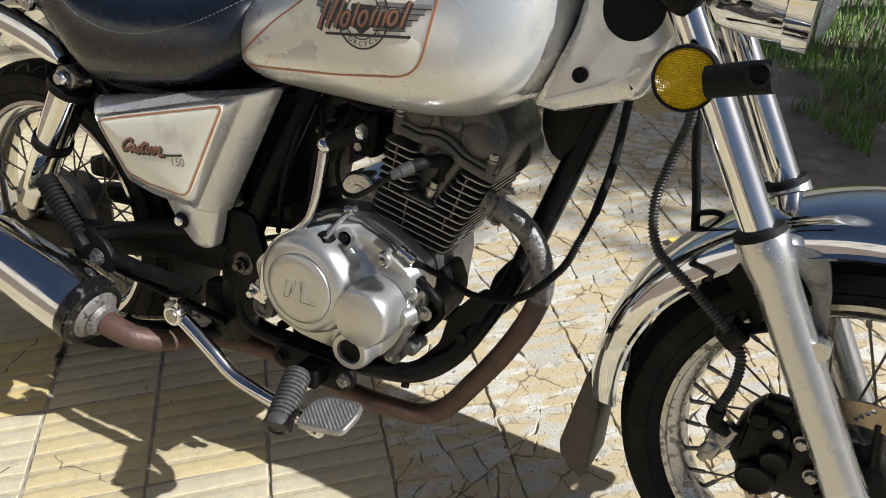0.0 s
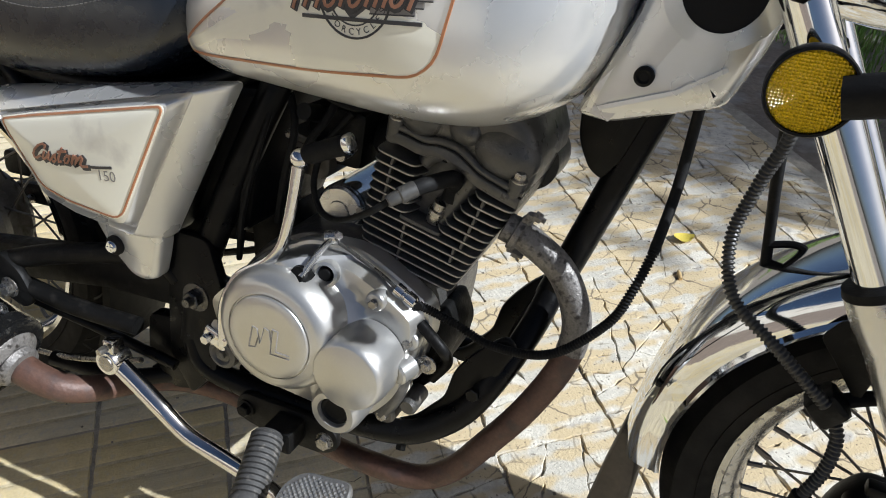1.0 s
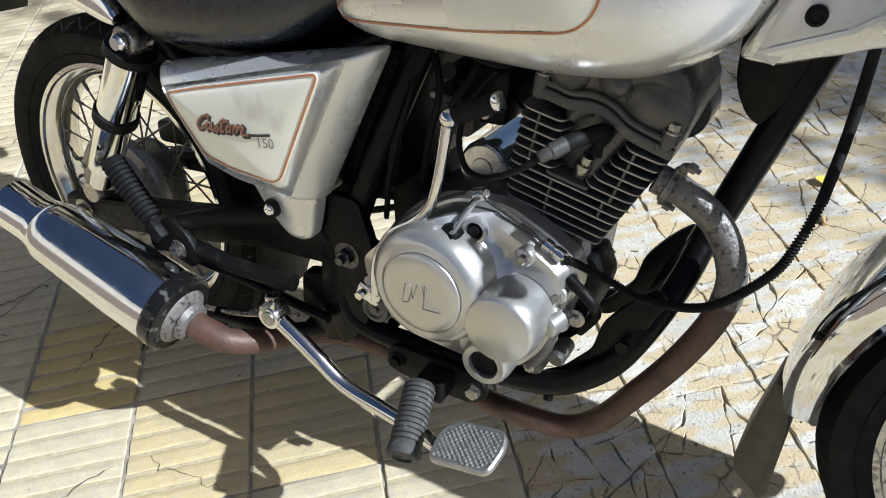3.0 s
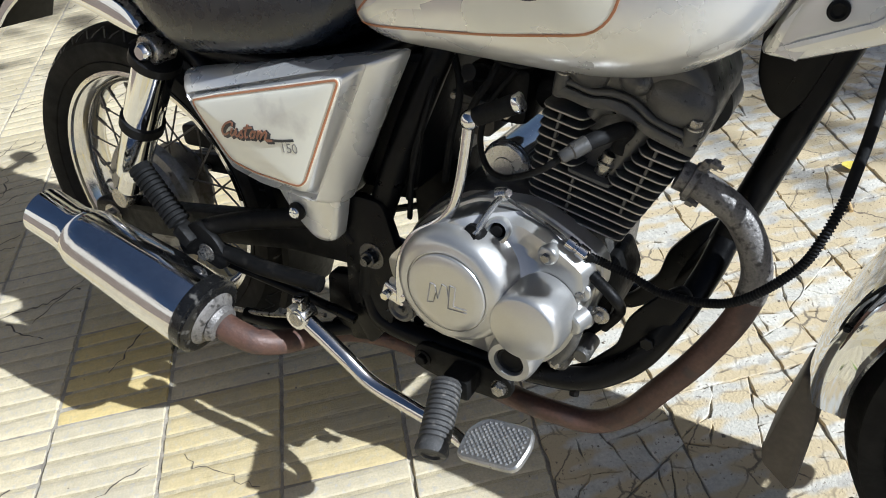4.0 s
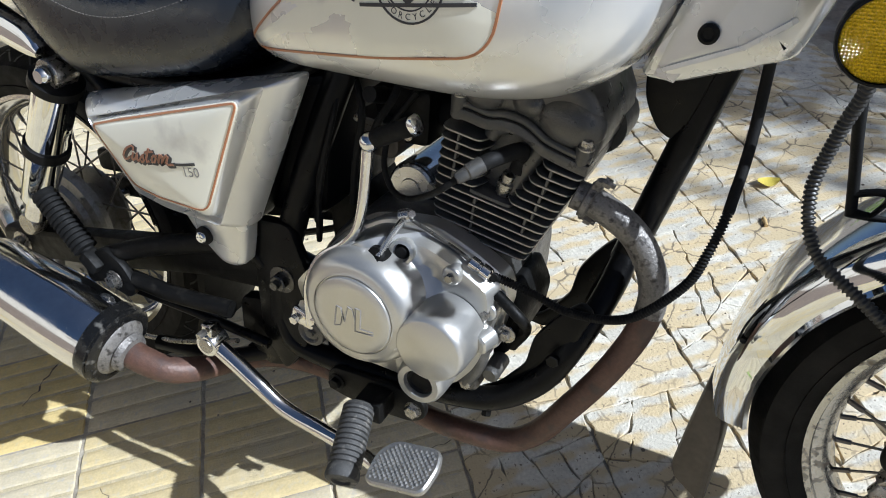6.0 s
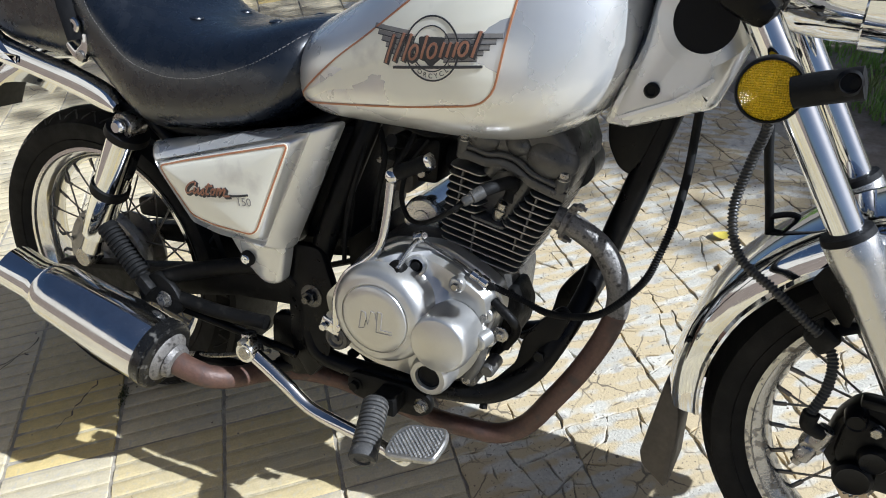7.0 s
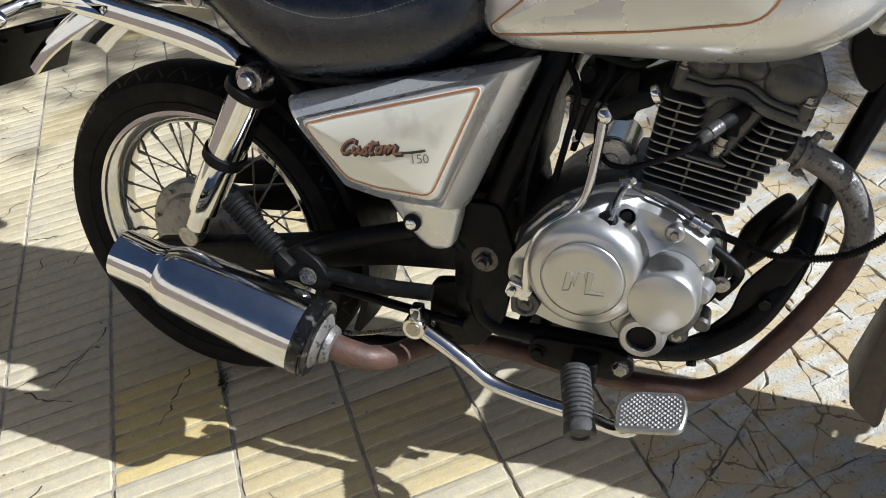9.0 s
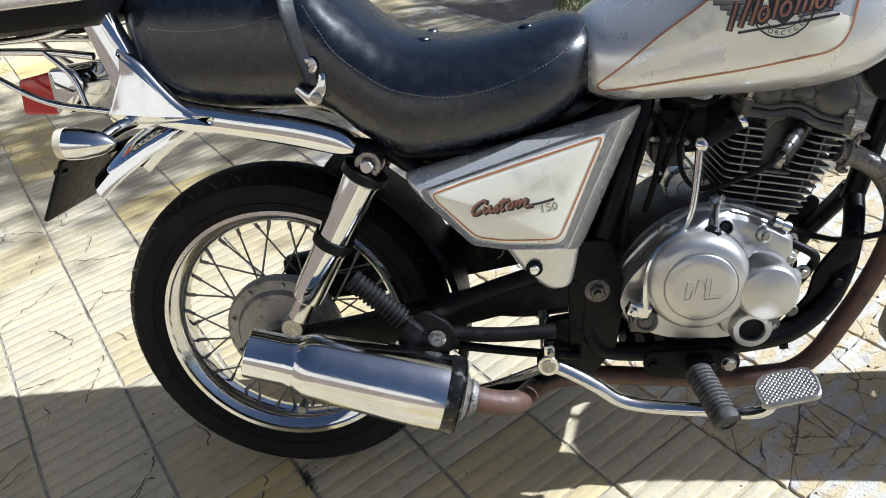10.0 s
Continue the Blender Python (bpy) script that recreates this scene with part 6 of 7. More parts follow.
part("hose_clamp", Geo().box((1.190, -0.092, 0.447), (0.030, 0.030, 0.030), 0.006, Matrix.Rotation(radians(40), 4, "Y")), dusty_black, hose, "brown dusty hose clamp")
part("clamp_stay", Geo().tube([(1.195, -0.085, 0.448), (1.230, -0.080, 0.462), (1.262, -0.085, 0.470)], 0.007, 10, flat=0.4), dusty_black, hose)
cab = part("clutch_cable", Geo().tube([(1.022, -0.030, 0.735), (1.020, -0.036, 0.675), (1.019, -0.055, 0.600), (1.014, -0.087, 0.545)], 0.0052, 12), rubber, bike, "black control cable")
part("cable_boot", corrugated([(1.015, -0.085, 0.550), (1.006, -0.108, 0.515), (0.990, -0.113, 0.475), (0.943, -0.110, 0.423), (0.880, -0.092, 0.400), (0.837, -0.082, 0.405), (0.800, -0.098, 0.425), (0.7969, -0.105, 0.4278)], 0.0050, 0.0033, 0.0013), rubber, cab, "black corrugated cable sleeve", sharp=80)
part("speedo_cable", Geo(STEER).tube([(1.090, -0.02, 0.72), (1.100, 0.0, 0.62), (1.110, 0.02, 0.55), (1.118, 0.02, 0.50)], 0.0055, 10), rubber, bike, "black speedometer cable")
part("cable_clip", Geo(STEER).tube([(1.112, 0.02, 0.535), (1.14, 0.02, 0.542), (1.165, 0.01, 0.53)], 0.004, 8), black_paint, bike)
# headlamp, front reflector and indicator stub
hax = Vector((0.985, 0, -0.06))
hl = part("headlight", Geo(STEER).lathe([(-0.112, 0.012), (-0.109, 0.040), (-0.096, 0.062), (-0.07, 0.078), (-0.03, 0.089), (0.0, 0.092), (0.030, 0.093), (0.032, 0.098), (0.056, 0.099), (0.060, 0.092)], (1.140, 0, 0.846), hax, 56), chrome, bike, "chromed round headlamp")
part("lens", Geo(STEER).lathe([(0.058, 0.089), (0.068, 0.07), (0.076, 0.0)], (1.140, 0, 0.846), hax, 40), glass, hl, "clear headlamp glass")
part("reflector_bowl", Geo(STEER).lathe([(0.0, 0.02), (0.05, 0.086)], (1.140, 0, 0.846), hax, 40, caps=False), chrome, hl)
rf = part("side_reflector", Geo().lathe([(-0.148, 0.028), (-0.158, 0.0290), (-0.160, 0.0275), (-0.1605, 0.0)], (1.092, 0, 0.722), (0, 1, 0), 48), amber, bike, "round amber side reflector")
part("ring", Geo().lathe([(-0.140, 0.027), (-0.142, 0.0312), (-0.160, 0.0315), (-0.162, 0.0305), (-0.162, 0.0288), (-0.158, 0.0288)], (1.092, 0, 0.722), (0, 1, 0), 48, caps=False), black_plastic, rf, "black reflector ring")
part("bracket", Geo().tube([(1.092, -0.142, 0.722), (1.10, -0.11, 0.735), (1.105, -0.08, 0.745)], 0.010, 10), black_paint, rf)
stub = part("indicator_stub", Geo().tube([(1.112, -0.158, 0.722), (1.140, -0.163, 0.730), (1.168, -0.168, 0.737)], 0.0155, 16), rubber, bike, "black rubber indicator stub")
part("stub_socket", Geo().lathe([(0, 0.012), (0.004, 0.009), (-0.004, 0.006), (-0.004, 0)], (1.155, -0.181, 0.738), (0.1, -1, 0.15), 18), black_plastic, stub)


# ---- pavement ----
PA = radians(39.5)
PU, PV = Vector((math.cos(PA), math.sin(PA), 0)), Vector((-math.sin(PA), math.cos(PA), 0))
TU, TV, U0, V0 = 0.2026, 0.222, -0.0515, 0.031
WORN_U = U0 + 3 * TU
soil = mat("packed soil bed", (0.20, 0.165, 0.125), 0.95, 0, 0.25, 12, bump=0.004, bscale=60, spots=(0.30, 0.28, 0.24), spot_scale=9, spot_amount=0.3)
joint_mat = mat("joint mortar", (0.36, 0.32, 0.25), 0.95, 0, 0.3, 60, bump=0.002, bscale=260, spots=(0.15, 0.125, 0.095), spot_scale=9, spot_amount=0.36)
tile_mat = mat("yellow ribbed cement tile", (0.54, 0.455, 0.285), 0.9, 0, 0.16, 34, bump=0.0009, bscale=420, spots=(0.47, 0.42, 0.32), spot_scale=90, spot_amount=0.35, obj_random=0.12)
stone_mat = mat("worn yellow and grey paving", (0.56, 0.525, 0.44), 0.92, 0, 0.2, 30, bump=0.0016, bscale=230, spots=(0.40, 0.37, 0.315), spot_scale=28, spot_amount=0.36, obj_random=0.14)
crack_mat = mat("dark crack", (0.10, 0.082, 0.062), 0.95, 0, 0.3, 60)
# groove floors, a little darker than the rib tops
groove_mat = mat("darker tile grooves", (0.46, 0.39, 0.245), 0.95, 0, 0.3, 60, bump=0.001, bscale=300)


def rib_remains(m):
    """Worn yellow rib tops left in bands across the grey paving."""
    t = m.node_tree
    n, l = t.nodes, t.links
    b = n["Principled BSDF"]
    old = b.inputs["Base Color"].links[0].from_socket
    tc = n.new("ShaderNodeTexCoord")
    sep = n.new("ShaderNodeSeparateXYZ")
    l.new(tc.outputs["Object"], sep.inputs[0])
    sn = n.new("ShaderNodeMath")
    sn.operation = "MULTIPLY"
    sn.inputs[1].default_value = 2 * math.pi / 0.037
    l.new(sep.outputs[1], sn.inputs[0])
    si = n.new("ShaderNodeMath")
    si.operation = "SINE"
    l.new(sn.outputs[0], si.inputs[0])
    nz = n.new("ShaderNodeTexNoise")
    nz.inputs["Scale"].default_value, nz.inputs["Detail"].default_value = 10, 9
    l.new(tc.outputs["Object"], nz.inputs["Vector"])
    ma = n.new("ShaderNodeMath")
    ma.operation = "MULTIPLY_ADD"
    ma.inputs[1].default_value = 14.0
    l.new(nz.outputs[0], ma.inputs[0])
    l.new(si.outputs[0], ma.inputs[2])
    rp = n.new("ShaderNodeMapRange")
    rp.inputs[1].default_value, rp.inputs[2].default_value = 6.2, 7.6
    l.new(ma.outputs[0], rp.inputs[0])
    mx = n.new("ShaderNodeMixRGB")
    l.new(rp.outputs[0], mx.inputs[0])
    l.new(old, mx.inputs[1])
    mx.inputs[2].default_value = (0.53, 0.425, 0.255, 1)
    # hairline cracks and dark pores
    warp = n.new("ShaderNodeTexNoise")
    warp.inputs["Scale"].default_value, warp.inputs["Detail"].default_value = 22, 5
    l.new(tc.outputs["Object"], warp.inputs["Vector"])
    wv = n.new("ShaderNodeVectorMath")
    wv.operation = "MULTIPLY_ADD"
    wv.inputs[1].default_value = (0.035, 0.035, 0.035)
    l.new(warp.outputs["Color"], wv.inputs[0])
    l.new(tc.outputs["Object"], wv.inputs[2])
    vo = n.new("ShaderNodeTexVoronoi")
    vo.feature = "DISTANCE_TO_EDGE"
    vo.inputs["Scale"].default_value = 17
    l.new(wv.outputs[0], vo.inputs["Vector"])
    hair = n.new("ShaderNodeMapRange")
    hair.inputs[1].default_value, hair.inputs[2].default_value = 0.012, 0.034
    hair.inputs[3].default_value, hair.inputs[4].default_value = 1.0, 0.0
    l.new(vo.outputs[0], hair.inputs[0])
    some = n.new("ShaderNodeMapRange")
    some.inputs[1].default_value, some.inputs[2].default_value = 0.46, 0.60
    some.inputs[4].default_value = 0.85
    l.new(nz.outputs[0], some.inputs[0])
    mh = n.new("ShaderNodeMath")
    mh.operation = "MULTIPLY"
    l.new(hair.outputs[0], mh.inputs[0])
    l.new(some.outputs[0], mh.inputs[1])
    po = n.new("ShaderNodeTexNoise")
    po.inputs["Scale"].default_value, po.inputs["Detail"].default_value = 150, 3
    l.new(tc.outputs["Object"], po.inputs["Vector"])
    pr_ = n.new("ShaderNodeMapRange")
    pr_.inputs[1].default_value, pr_.inputs[2].default_value = 0.63, 0.70
    pr_.inputs[4].default_value = 0.8
    l.new(po.outputs[0], pr_.inputs[0])
    mm = n.new("ShaderNodeMath")
    mm.operation = "MAXIMUM"
    l.new(mh.outputs[0], mm.inputs[0])
    l.new(pr_.outputs[0], mm.inputs[1])
    dk = n.new("ShaderNodeMixRGB")
    l.new(mm.outputs[0], dk.inputs[0])
    l.new(mx.outputs[0], dk.inputs[1])
    dk.inputs[2].default_value = (0.13, 0.105, 0.075, 1)
    l.new(dk.outputs[0], b.inputs["Base Color"])


rib_remains(stone_mat)


def tile_tint(m):
    """Some tiles keep a strong yellow, others have faded to beige; dust lies in soft patches."""
    t = m.node_tree
    n, l = t.nodes, t.links
    b = n["Principled BSDF"]
    old = b.inputs["Base Color"].links[0].from_socket
    oi = n.new("ShaderNodeObjectInfo")
    rp = n.new("ShaderNodeValToRGB")
    rp.color_ramp.interpolation = "LINEAR"
    e = rp.color_ramp.elements
    e[0].position, e[0].color = 0.0, (0.98, 1.0, 1.07, 1)
    e[1].position, e[1].color = 1.0, (1.12, 1.0, 0.60, 1)
    mid = e.new(0.65)
    mid.color = (1.0, 1.0, 1.0, 1)
    isl = n.new("ShaderNodeNewGeometry")
    sm = n.new("ShaderNodeMath")
    l.new(oi.outputs["Random"], sm.inputs[0])
    l.new(isl.outputs["Random Per Island"], sm.inputs[1])
    fr_ = n.new("ShaderNodeMath")
    fr_.operation = "FRACT"
    l.new(sm.outputs[0], fr_.inputs[0])
    l.new(fr_.outputs[0], rp.inputs[0])
    mx = n.new("ShaderNodeMixRGB")
    mx.blend_type = "MULTIPLY"
    mx.inputs[0].default_value = 1.0
    l.new(old, mx.inputs[1])
    l.new(rp.outputs[0], mx.inputs[2])
    nz = n.new("ShaderNodeTexNoise")
    nz.inputs["Scale"].default_value, nz.inputs["Detail"].default_value = 7.0, 8.0
    geo = n.new("ShaderNodeNewGeometry")
    l.new(geo.outputs["Position"], nz.inputs["Vector"])
    r2 = n.new("ShaderNodeMapRange")
    r2.inputs[1].default_value, r2.inputs[2].default_value = 0.50, 0.72
    r2.inputs[4].default_value = 0.55
    l.new(nz.outputs[0], r2.inputs[0])
    m2 = n.new("ShaderNodeMixRGB")
    l.new(r2.outputs[0], m2.inputs[0])
    l.new(mx.outputs[0], m2.inputs[1])
    m2.inputs[2].default_value = (0.40, 0.365, 0.29, 1)
    l.new(m2.outputs[0], b.inputs["Base Color"])


tile_tint(tile_mat)
ground = part("ground", Geo().add([(-60, -60, -0.03), (60, -60, -0.03), (60, 60, -0.03), (-60, 60, -0.03)], [(0, 1, 2, 3)]), soil)
tagged(ground, "bare packed soil around the paved strip", "ground", kind="structure")
pave = Geo()
c4 = [PU * a + PV * b + Vector((0, 0, -0.0040)) for a, b in ((-6, -5), (1.82, -5), (1.82, 7), (-6, 7))]
pave.add(c4 + [p - Vector((0, 0, 0.1)) for p in c4], [(0, 1, 2, 3), (0, 4, 5, 1), (1, 5, 6, 2), (2, 6, 7, 3), (3, 7, 4, 0)])
pavement = part("pavement", pave, joint_mat)
# unseen wall behind the camera, added for fill light and chrome reflections
plaster = mat("cream wall plaster", (0.50, 0.465, 0.40), 0.9, 0, 0.10, 2.5, bump=0.003, bscale=60, spots=(0.27, 0.24, 0.20), spot_scale=1.6, spot_amount=0.3)
wc = [PU * a + PV * b for a, b in ((-3.42, -6), (-3.20, -6), (-3.20, 8), (-3.42, 8))]
wg = Geo().add([p - Vector((0, 0, 0.2)) for p in wc] + [p + Vector((0, 0, 2.4)) for p in wc], [(3, 2, 1, 0), (4, 5, 6, 7), (0, 1, 5, 4), (1, 2, 6, 5), (2, 3, 7, 6), (3, 0, 4, 7)])
bouncer = part("wall_house", wg, plaster, flat=True)
tagged(bouncer, "unseen weathered plaster wall added to bounce light, with a brown base", "wall", kind="structure")
# brown lower band of the added wall, a dark stripe for reflections
db = [PU * a + PV * b for a, b in ((-3.2, -6), (-3.17, -6), (-3.17, 8), (-3.2, 8))]
dg_ = Geo().add([p - Vector((0, 0, 0.02)) for p in db] + [p + Vector((0, 0, 1.3)) for p in db], [(3, 2, 1, 0), (4, 5, 6, 7), (0, 1, 5, 4), (1, 2, 6, 5), (2, 3, 7, 6), (3, 0, 4, 7)])
part("wall_base", dg_, mat("brown wall base", (0.16, 0.125, 0.10), 0.8, 0, 0.2, 3, bump=0.003, bscale=50), bouncer, "brown base of the unseen bounce wall", flat=True)
tagged(pavement, "sunlit pavement of yellow ribbed cement tiles, cracked and worn", "pavement", kind="structure")


def tile_geo(lu, lv, ribs, seed):
    """A ribbed tile: rounded rib tops, grooves along u. Returns geometry and the numbers of the groove faces."""
    rnd = random.Random(seed)
    hu, hv = lu / 2, lv / 2
    rows = [(-hv, -0.005, 0), (-hv + 0.0030, -0.0014, 0)]
    pitch = lv / ribs
    for k in range(ribs):
        y = -hv + pitch * k
        if k:
            rows += [(y - 0.0070, -0.0006, 0), (y - 0.0030, -0.0019, 1), (y + 0.0030, -0.0021, 0), (y + 0.0060, -0.0006, 0)]
        rows += [(y + 0.010, 0.0, 0), (y + pitch - 0.013, 0.0003, 0)]
    rows += [(hv - 0.0030, -0.0014, 0), (hv, -0.005, 0)]
    cols = [(-hu, -0.006), (-hu + 0.0025, -0.0006)] + [(-hu + lu * q / 5, 0.0) for q in range(1, 5)] + [(hu - 0.0025, -0.0006), (hu, -0.006)]
    vs, fs, gr = [], [], []
    n = len(cols)
    for y, z, _ in rows:
        for x, dz in cols:
            vs.append((x + rnd.uniform(-0.0007, 0.0007), y + rnd.uniform(-0.0006, 0.0006), z + dz + rnd.uniform(-0.0003, 0.0003)))
    for j in range(len(rows) - 1):
        for i in range(n - 1):
            if rows[j][2]:
                gr.append(len(fs))
            fs.append((j * n + i, j * n + i + 1, (j + 1) * n + i + 1, (j + 1) * n + i))
    return Geo().add(vs, fs), gr


def split(poly, rnd, depth):
    """Breaks a convex piece along random cracks."""
    if depth == 0 or len(poly) < 3:
        return [poly]
    c = sum((Vector(p) for p in poly), Vector((0, 0))) / len(poly)
    xs = [p[0] for p in poly]
    ys = [p[1] for p in poly]
    wide = (max(xs) - min(xs)) > (max(ys) - min(ys))
    a = (math.pi / 2 if wide else 0) + rnd.gauss(0, 0.30)
    d = Vector((math.cos(a), math.sin(a)))
    n = Vector((-d.y, d.x))
    o = c + n * rnd.uniform(-0.028, 0.028)
    one, two = [], []
    m = len(poly)
    for i in range(m):
        p, q = Vector(poly[i]), Vector(poly[(i + 1) % m])
        sp, sq = (p - o).dot(n), (q - o).dot(n)
        (one if sp >= 0 else two).append(tuple(p))
        if (sp >= 0) != (sq >= 0):
            t = sp / (sp - sq)
            x = tuple(p + (q - p) * t)
            one.append(x)
            two.append(x)
    out = []
    for pl in (one, two):
        if len(pl) >= 3:
            out += split(pl, rnd, depth - 1 if rnd.random() < 0.85 else 0)
    return out


def stone_geo(poly, rnd, z):
    """One broken paving piece with rounded, uneven edges."""
    q = []
    m = len(poly)
    for i in range(m):
        a, b = Vector(poly[i]), Vector(poly[(i + 1) % m])
        k = max(1, int((b - a).length / 0.014))
        for j in range(k):
            p = a + (b - a) * (j / k)
            q.append((p.x + rnd.gauss(0, 0.0018), p.y + rnd.gauss(0, 0.0018)))
    a_, b_ = inset(q, 0.0005), inset(q, 0.0019)
    ta, tb = rnd.gauss(0, 0.007), rnd.gauss(0, 0.007)
    cx = sum(p[0] for p in q) / len(q)
    cy = sum(p[1] for p in q) / len(q)
    hh = lambda p: z + ta * (p[0] - cx) + tb * (p[1] - cy)
    g = Geo()
    g.loft([[(p[0], p[1], -0.008) for p in a_], [(p[0], p[1], hh(p) - 0.0018) for p in a_], [(p[0], p[1], hh(p)) for p in b_]])
    return g


tile_meshes = {}
near_tiles, near_stones = 0, 0
rest_t, rest_g, rest_s = Geo(), [], Geo()
cells = []
for i in range(-22, 9):
    for j in range(-18, 22):
        cu, cv = U0 + (i + 0.5) * TU, V0 + (j + 0.5) * TV
        p = PU * cu + PV * cv
        cells.append(((p - Vector((0.55, 0.35, 0))).length, i, j, cu, cv, p))
cells.sort(key=lambda a: a[0])
BASIS = Matrix(((PU.x, PV.x, 0, 0), (PU.y, PV.y, 0, 0), (0, 0, 1, 0), (0, 0, 0, 1)))


# gives the groove floors the darker tile colour
def tint_grooves(ob, gr):
    ob.data.materials.append(groove_mat)
    for q in gr:
        ob.data.polygons[q].material_index = 1


crack = Geo()
for dist, i, j, cu, cv, p in cells:
    rnd = random.Random(i * 977 + j * 131 + 5)
    if cu > 1.8:
        continue
    worn = cu > WORN_U and cv < 0.75 or cu > WORN_U and rnd.random() < 0.35
    if worn:
        h = (TU / 2 - 0.0008, TV / 2 - 0.0003)
        pieces = split([(-h[0], -h[1]), (h[0], -h[1]), (h[0], h[1]), (-h[0], h[1])], rnd, 4 if rnd.random() < 0.35 else 3) if dist < 3.0 else [[(-h[0], -h[1]), (h[0], -h[1]), (h[0], h[1]), (-h[0], h[1])]]
        for pl in pieces:
            g = stone_geo(pl, rnd, abs(rnd.gauss(0, 0.0011)))
            if near_stones < 295:
                ob = part("paving_stone", g, stone_mat, pavement, flat=True)
                ob.matrix_basis = Matrix.Translation(p) @ BASIS
                near_stones += 1
            else:
                rest_s.add([Matrix.Translation(p) @ BASIS @ q for q in g.v], g.f)
        continue
    key = (i * 7 + j * 3) % 5
    mm = Matrix.Translation(p + Vector((0, 0, rnd.gauss(0, 0.0008)))) @ BASIS @ pose(0, 0, 0, rnd.gauss(0, 0.25), rnd.gauss(0, 0.25), rnd.gauss(0, 0.25))
    if near_tiles < 295:
        if key not in tile_meshes:
            g, gr = tile_geo(TU - 0.0040, TV - 0.0022, 6, key)
            ob = part("tile", g, tile_mat, pavement, flat=True)
            tint_grooves(ob, gr)
            tile_meshes[key] = ob.data
        else:
            ob = part("tile", tile_meshes[key], tile_mat, pavement)
        ob.matrix_basis = mm
        near_tiles += 1
    else:
        g, gr = tile_geo(TU - 0.0040, TV - 0.0022, 6, key)
        rest_g += [q + len(rest_t.f) for q in gr]
        rest_t.add([mm @ q for q in g.v], g.f)
    for _ in range((3 if rnd.random() < 0.4 else 1) if i in (-1, -2, -3) else 1 if rnd.random() < 0.15 else 0):
        side = rnd.random() * 2 * math.pi
        a = Vector((0.092 * max(-1, min(1, 1.4 * math.cos(side))), 0.102 * max(-1, min(1, 1.4 * math.sin(side)))))
        d = side + math.pi + rnd.gauss(0, 0.5)
        pts = []
        for k in range(rnd.randint(6, 18)):
            pts.append(a.copy())
            d += rnd.gauss(0, 0.06)
            e = d + rnd.gauss(0, 0.4)
            a += Vector((math.cos(e), math.sin(e))) * 0.013
            if abs(a.x) > 0.095 or abs(a.y) > 0.105:
                break
        for a, b in zip(pts, pts[1:]):
            q = (b - a).normalized()
            sd = Vector((-q.y, q.x)) * rnd.uniform(0.0003, 0.0019 if i in (-1, -2, -3) else 0.0008)
            crack.add([mm @ Vector((*(e + sd * f), zz)) for e, f, zz in ((a, 1, 0.0007), (b, 1, 0.0007), (b, -1, 0.0007), (a, -1, 0.0007))], [(0, 1, 2, 3)])
far = part("far_tiles", rest_t, tile_mat, pavement, flat=True)
tint_grooves(far, rest_g)
tagged(far, kind="stuff")
tagged(part("far_stones", rest_s, stone_mat, pavement, flat=True), kind="stuff")
tagged(part("hairline_cracks", crack, crack_mat, pavement, flat=True), kind="stuff")


# ---- planting strip and trees that shade the background ----
leaf_mat = mat("green leaf", (0.055, 0.11, 0.022), 0.5, 0, 0.3, 12)
grass_mat = mat("grass blade", (0.17, 0.29, 0.05), 0.6, 0, 0.35, 6, spots=(0.24, 0.20, 0.10), spot_scale=5, spot_amount=0.4)
bark_mat = mat("tree bark", (0.10, 0.08, 0.06), 0.9, 0, 0.3, 20, bump=0.01, bscale=25)
rnd = random.Random(11)
g = Geo()
for k in range(26000):
    u, v = 2.10 + abs(rnd.gauss(0, 0.9)), rnd.uniform(-1.2, 4.5)
    if noise.noise((u * 2.2, v * 2.2, 3.0)) < 0.12 - 0.9 * min(1, max(0, u - 2.2)):
        continue
    p = PU * u + PV * v + Vector((0, 0, -0.03))
    a, h = rnd.uniform(0, 6.28), rnd.uniform(0.025, 0.075)
    s = Vector((math.cos(a), math.sin(a), 0)) * rnd.uniform(0.002, 0.0042)
    b = Vector((math.cos(a + 1.6), math.sin(a + 1.6), 0)) * rnd.uniform(0.0, 0.045)
    g.add([p - s, p + s, p + s * 0.6 + b * 0.5 + Vector((0, 0, h * 0.7)), p - s * 0.6 + b * 0.5 + Vector((0, 0, h * 0.7)), p + b + Vector((0, 0, h))], [(0, 1, 2, 3), (3, 2, 4)])
tagged(part("grass", g, grass_mat, flat=True), "patchy green and dry grass on the bare strip", "grass", kind="stuff")


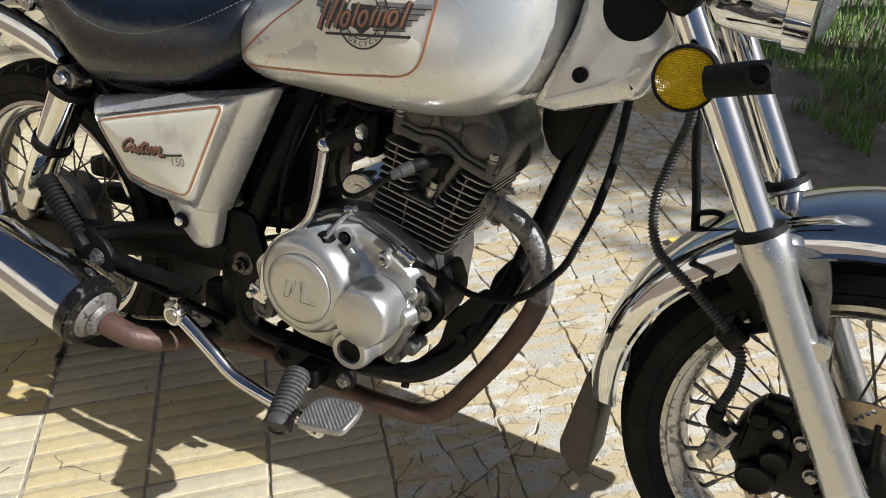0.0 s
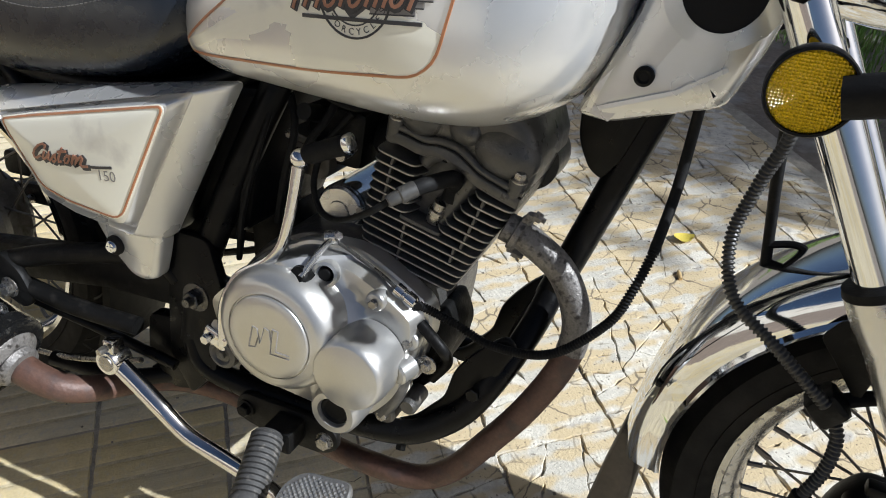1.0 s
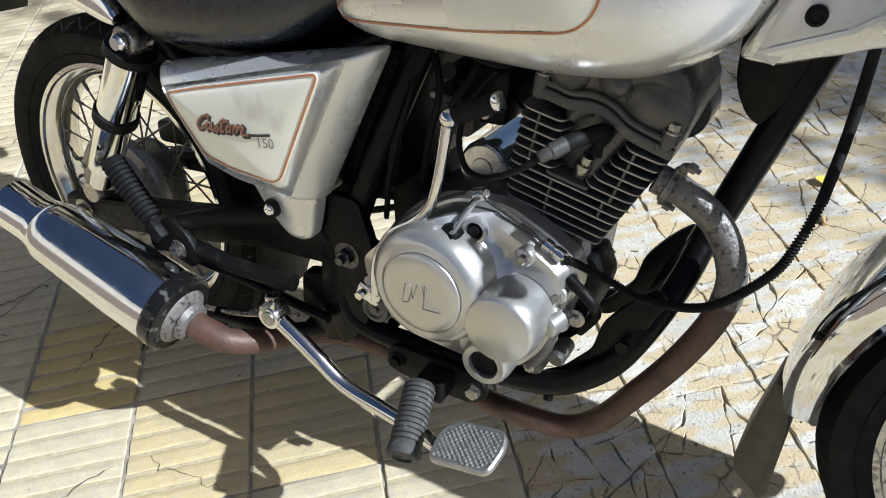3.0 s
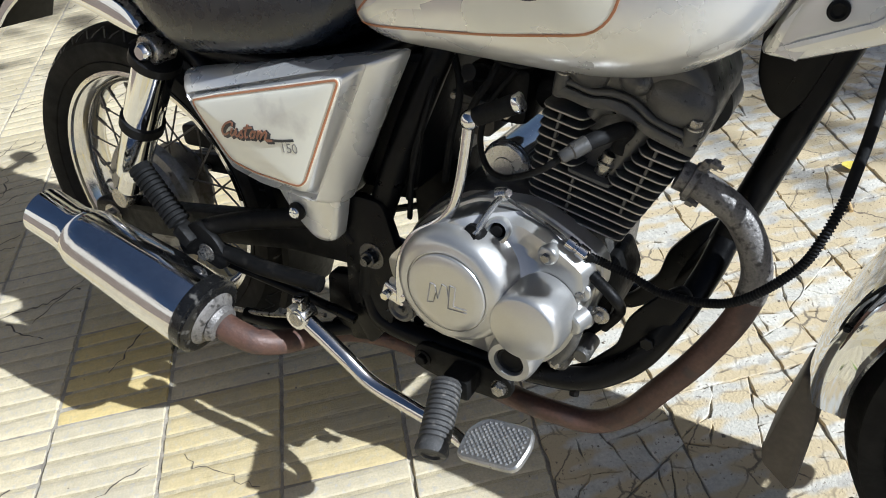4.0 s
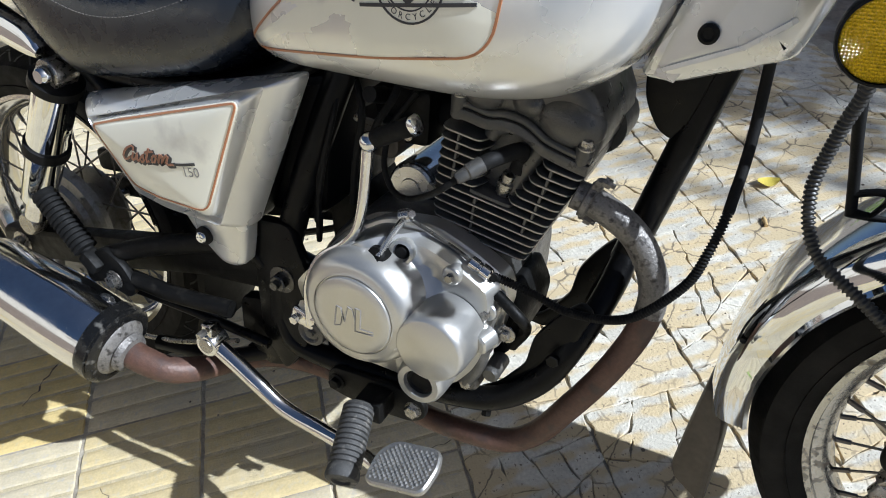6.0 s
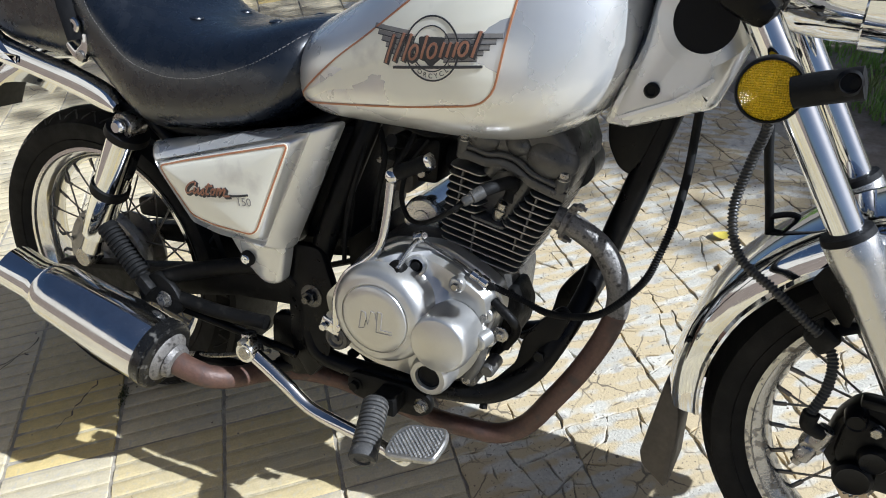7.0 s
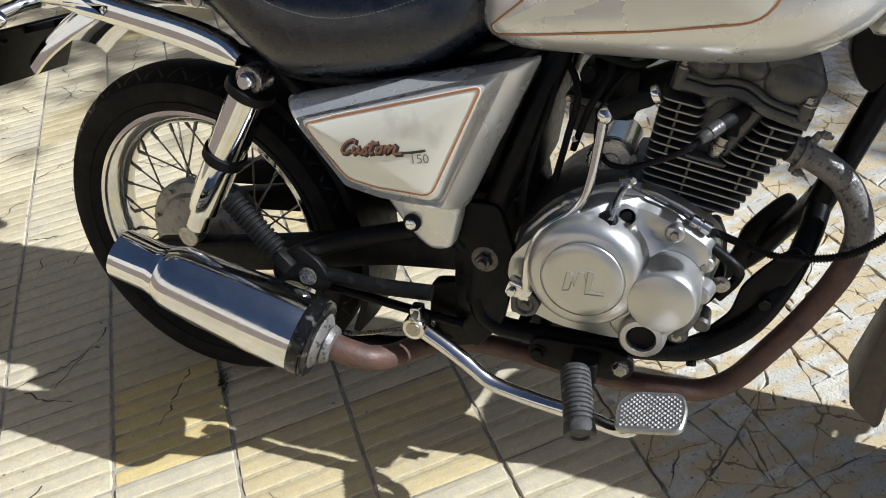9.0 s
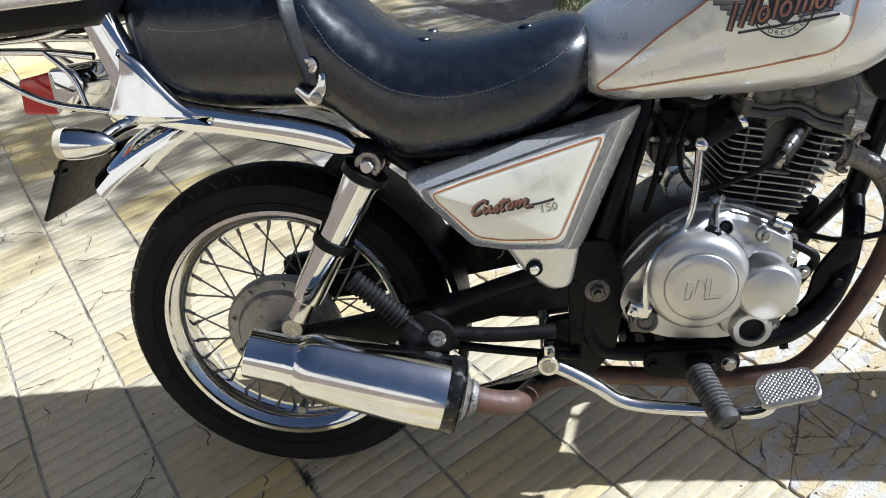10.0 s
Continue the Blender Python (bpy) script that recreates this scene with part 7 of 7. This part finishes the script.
def make_tree(at, crown, radius, count, seed):
    rnd = random.Random(seed)
    at, crown = Vector(at), Vector(crown)
    tree = new("tree")
    tree.matrix_world = Matrix.Translation(at)
    tagged(tree, "leafy street tree on the planting strip", "tree", "street trees")
    c = crown - at
    part("trunk", Geo().tube([(0, 0, -0.1), (0.03, 0.0, 1.0), (0.0, 0.05, 2.2), c * 0.8], [0.14, 0.11, 0.09, 0.05], 12), bark_mat, tree, "rough bark trunk")
    g = Geo()
    tips = []
    for k in range(26):
        d = Vector((rnd.gauss(0, 1), rnd.gauss(0, 1), rnd.gauss(0, 0.6))).normalized()
        tip = c + Vector((d.x * radius[0], d.y * radius[1], d.z * radius[2])) * rnd.uniform(0.55, 1.0)
        g.tube([c * 0.75, (c * 0.75 + tip) / 2 + Vector((0, 0, 0.15)), tip], [0.03, 0.015, 0.005], 6, steps=4)
        tips.append(tip)
    part("limbs", g, bark_mat, tree)
    g = Geo()
    for k in range(count):
        o = rnd.choice(tips)
        p = o + Vector((rnd.gauss(0, 0.26), rnd.gauss(0, 0.26), rnd.gauss(0, 0.2)))
        r = Euler((rnd.uniform(-0.9, 0.9), rnd.uniform(-0.9, 0.9), rnd.uniform(0, 6.28))).to_matrix()
        l, w = rnd.uniform(0.05, 0.09), rnd.uniform(0.018, 0.03)
        g.add([p + r @ Vector(q) for q in ((0, 0, 0), (l * 0.5, w, 0.006), (l, 0, -0.004), (l * 0.5, -w, 0.006))], [(0, 1, 2, 3)])
    part("crown", g, leaf_mat, tree, "open crown of small leaves", flat=True)
    return tree


def shade_from(x, y, h):
    return (x + SUN_WAY.x / SUN_WAY.z * h, y + SUN_WAY.y / SUN_WAY.z * h, h)


for (x, y), rad, cnt, sd in (((1.55, 1.80), (0.85, 0.5, 0.45), 1700, 3), ((-0.55, 2.5), (0.95, 0.8, 0.5), 2000, 8), ((-1.7, 1.55), (0.8, 0.7, 0.45), 1500, 21), ((-0.75, 1.55), (0.75, 0.45, 0.4), 1500, 34), ((0.92, 1.52), (0.52, 0.30, 0.35), 3600, 55)):
    cr = shade_from(x, y, 4.2)
    make_tree((cr[0] + 0.3, cr[1] + 0.5, 0), cr, rad, cnt, sd)

# a fallen leaf and a cigarette end on the pavement
for nm, x, y, l, w, col, lab in (("fallen_leaf", 1.028, 0.854, 0.045, 0.016, (0.62, 0.50, 0.08), "yellow fallen leaf lying on the pavement"), ("fallen_leaf", 0.905, -0.255, 0.03, 0.012, (0.28, 0.42, 0.08), "small green leaf lying on the pavement"), ("fallen_leaf", 1.16, -0.02, 0.022, 0.009, (0.28, 0.42, 0.08), "small green leaf lying on the pavement")):
    lm = mat(nm, col, 0.5, 0, 0.15, 60)
    g = Geo()
    rows = []
    for k in range(7):
        t = k / 6
        ww = w * math.sin(math.pi * min(0.97, 0.06 + t * 0.94)) ** 0.7
        zz = 0.004 + 0.006 * (t - 0.5) ** 2 * 4
        rows.append([(l * (t - 0.5), -ww, zz + 0.004), (l * (t - 0.5), 0, zz), (l * (t - 0.5), ww, zz + 0.004), (l * (t - 0.5), ww, zz + 0.0034), (l * (t - 0.5), 0, zz - 0.0006), (l * (t - 0.5), -ww, zz + 0.0034)])
    ob = part(nm, g.loft(rows), lm)
    ob.matrix_world = pose(x, y, 0.0, 0, 0, 25)
    tagged(ob, lab, "leaf")
butt = part("cigarette_end", Geo().lathe([(0, 0.0038), (0.016, 0.0038), (0.018, 0.0042), (0.026, 0.0030)], (0, 0, 0.0042), (1, 0, 0), 14), mat("filter paper", (0.52, 0.36, 0.16), 0.8, 0, 0.15, 200))
butt.matrix_world = pose(1.044, 0.713, 0.0, 0, 0, 110)
tagged(butt, "stubbed out cigarette end on the pavement", "cigarette end")

# grit and dry crumbs on the pavement, moss in a joint
rnd = random.Random(77)
g = Geo()
for k in range(420):
    u, v = rnd.uniform(-0.9, 1.7), rnd.uniform(-0.9, 1.4)
    p = PU * u + PV * v
    r = rnd.uniform(0.0008, 0.0026) * (1.5 if u > WORN_U else 1.0)
    a = rnd.uniform(0, 6.28)
    top = p + Vector((rnd.uniform(-0.4, 0.4) * r, rnd.uniform(-0.4, 0.4) * r, 0.0006 + r * 1.1))
    base = [p + Vector((r * rnd.uniform(0.7, 1.3) * math.cos(a + q * 1.257), r * rnd.uniform(0.7, 1.3) * math.sin(a + q * 1.257), 0.0002)) for q in range(5)]
    g.add(base + [top], [(q, (q + 1) % 5, 5) for q in range(5)])
tagged(part("grit", g, mat("grey brown grit", (0.20, 0.17, 0.13), 0.95, 0, 0.4, 30), flat=True), "loose grit and crumbs scattered on the pavement", "grit", kind="stuff")
g = Geo()
for k in range(160):
    p = PU * -0.0515 + PV * -0.041 + Vector((0, 0, -0.002)) + PV * rnd.gauss(0, 0.016) + PU * rnd.gauss(0, 0.004)
    a, h = rnd.uniform(0, 6.28), rnd.uniform(0.003, 0.009)
    s = Vector((math.cos(a), math.sin(a), 0)) * 0.0012
    b = Vector((math.cos(a * 3), math.sin(a * 3), 0)) * 0.004
    g.add([p - s, p + s, p + b + Vector((0, 0, h))], [(0, 1, 2)])
tagged(part("moss", g, mat("dark moss", (0.05, 0.055, 0.02), 0.9, 0, 0.3, 60), flat=True), "dark moss growing in a tile joint", "moss", kind="stuff")
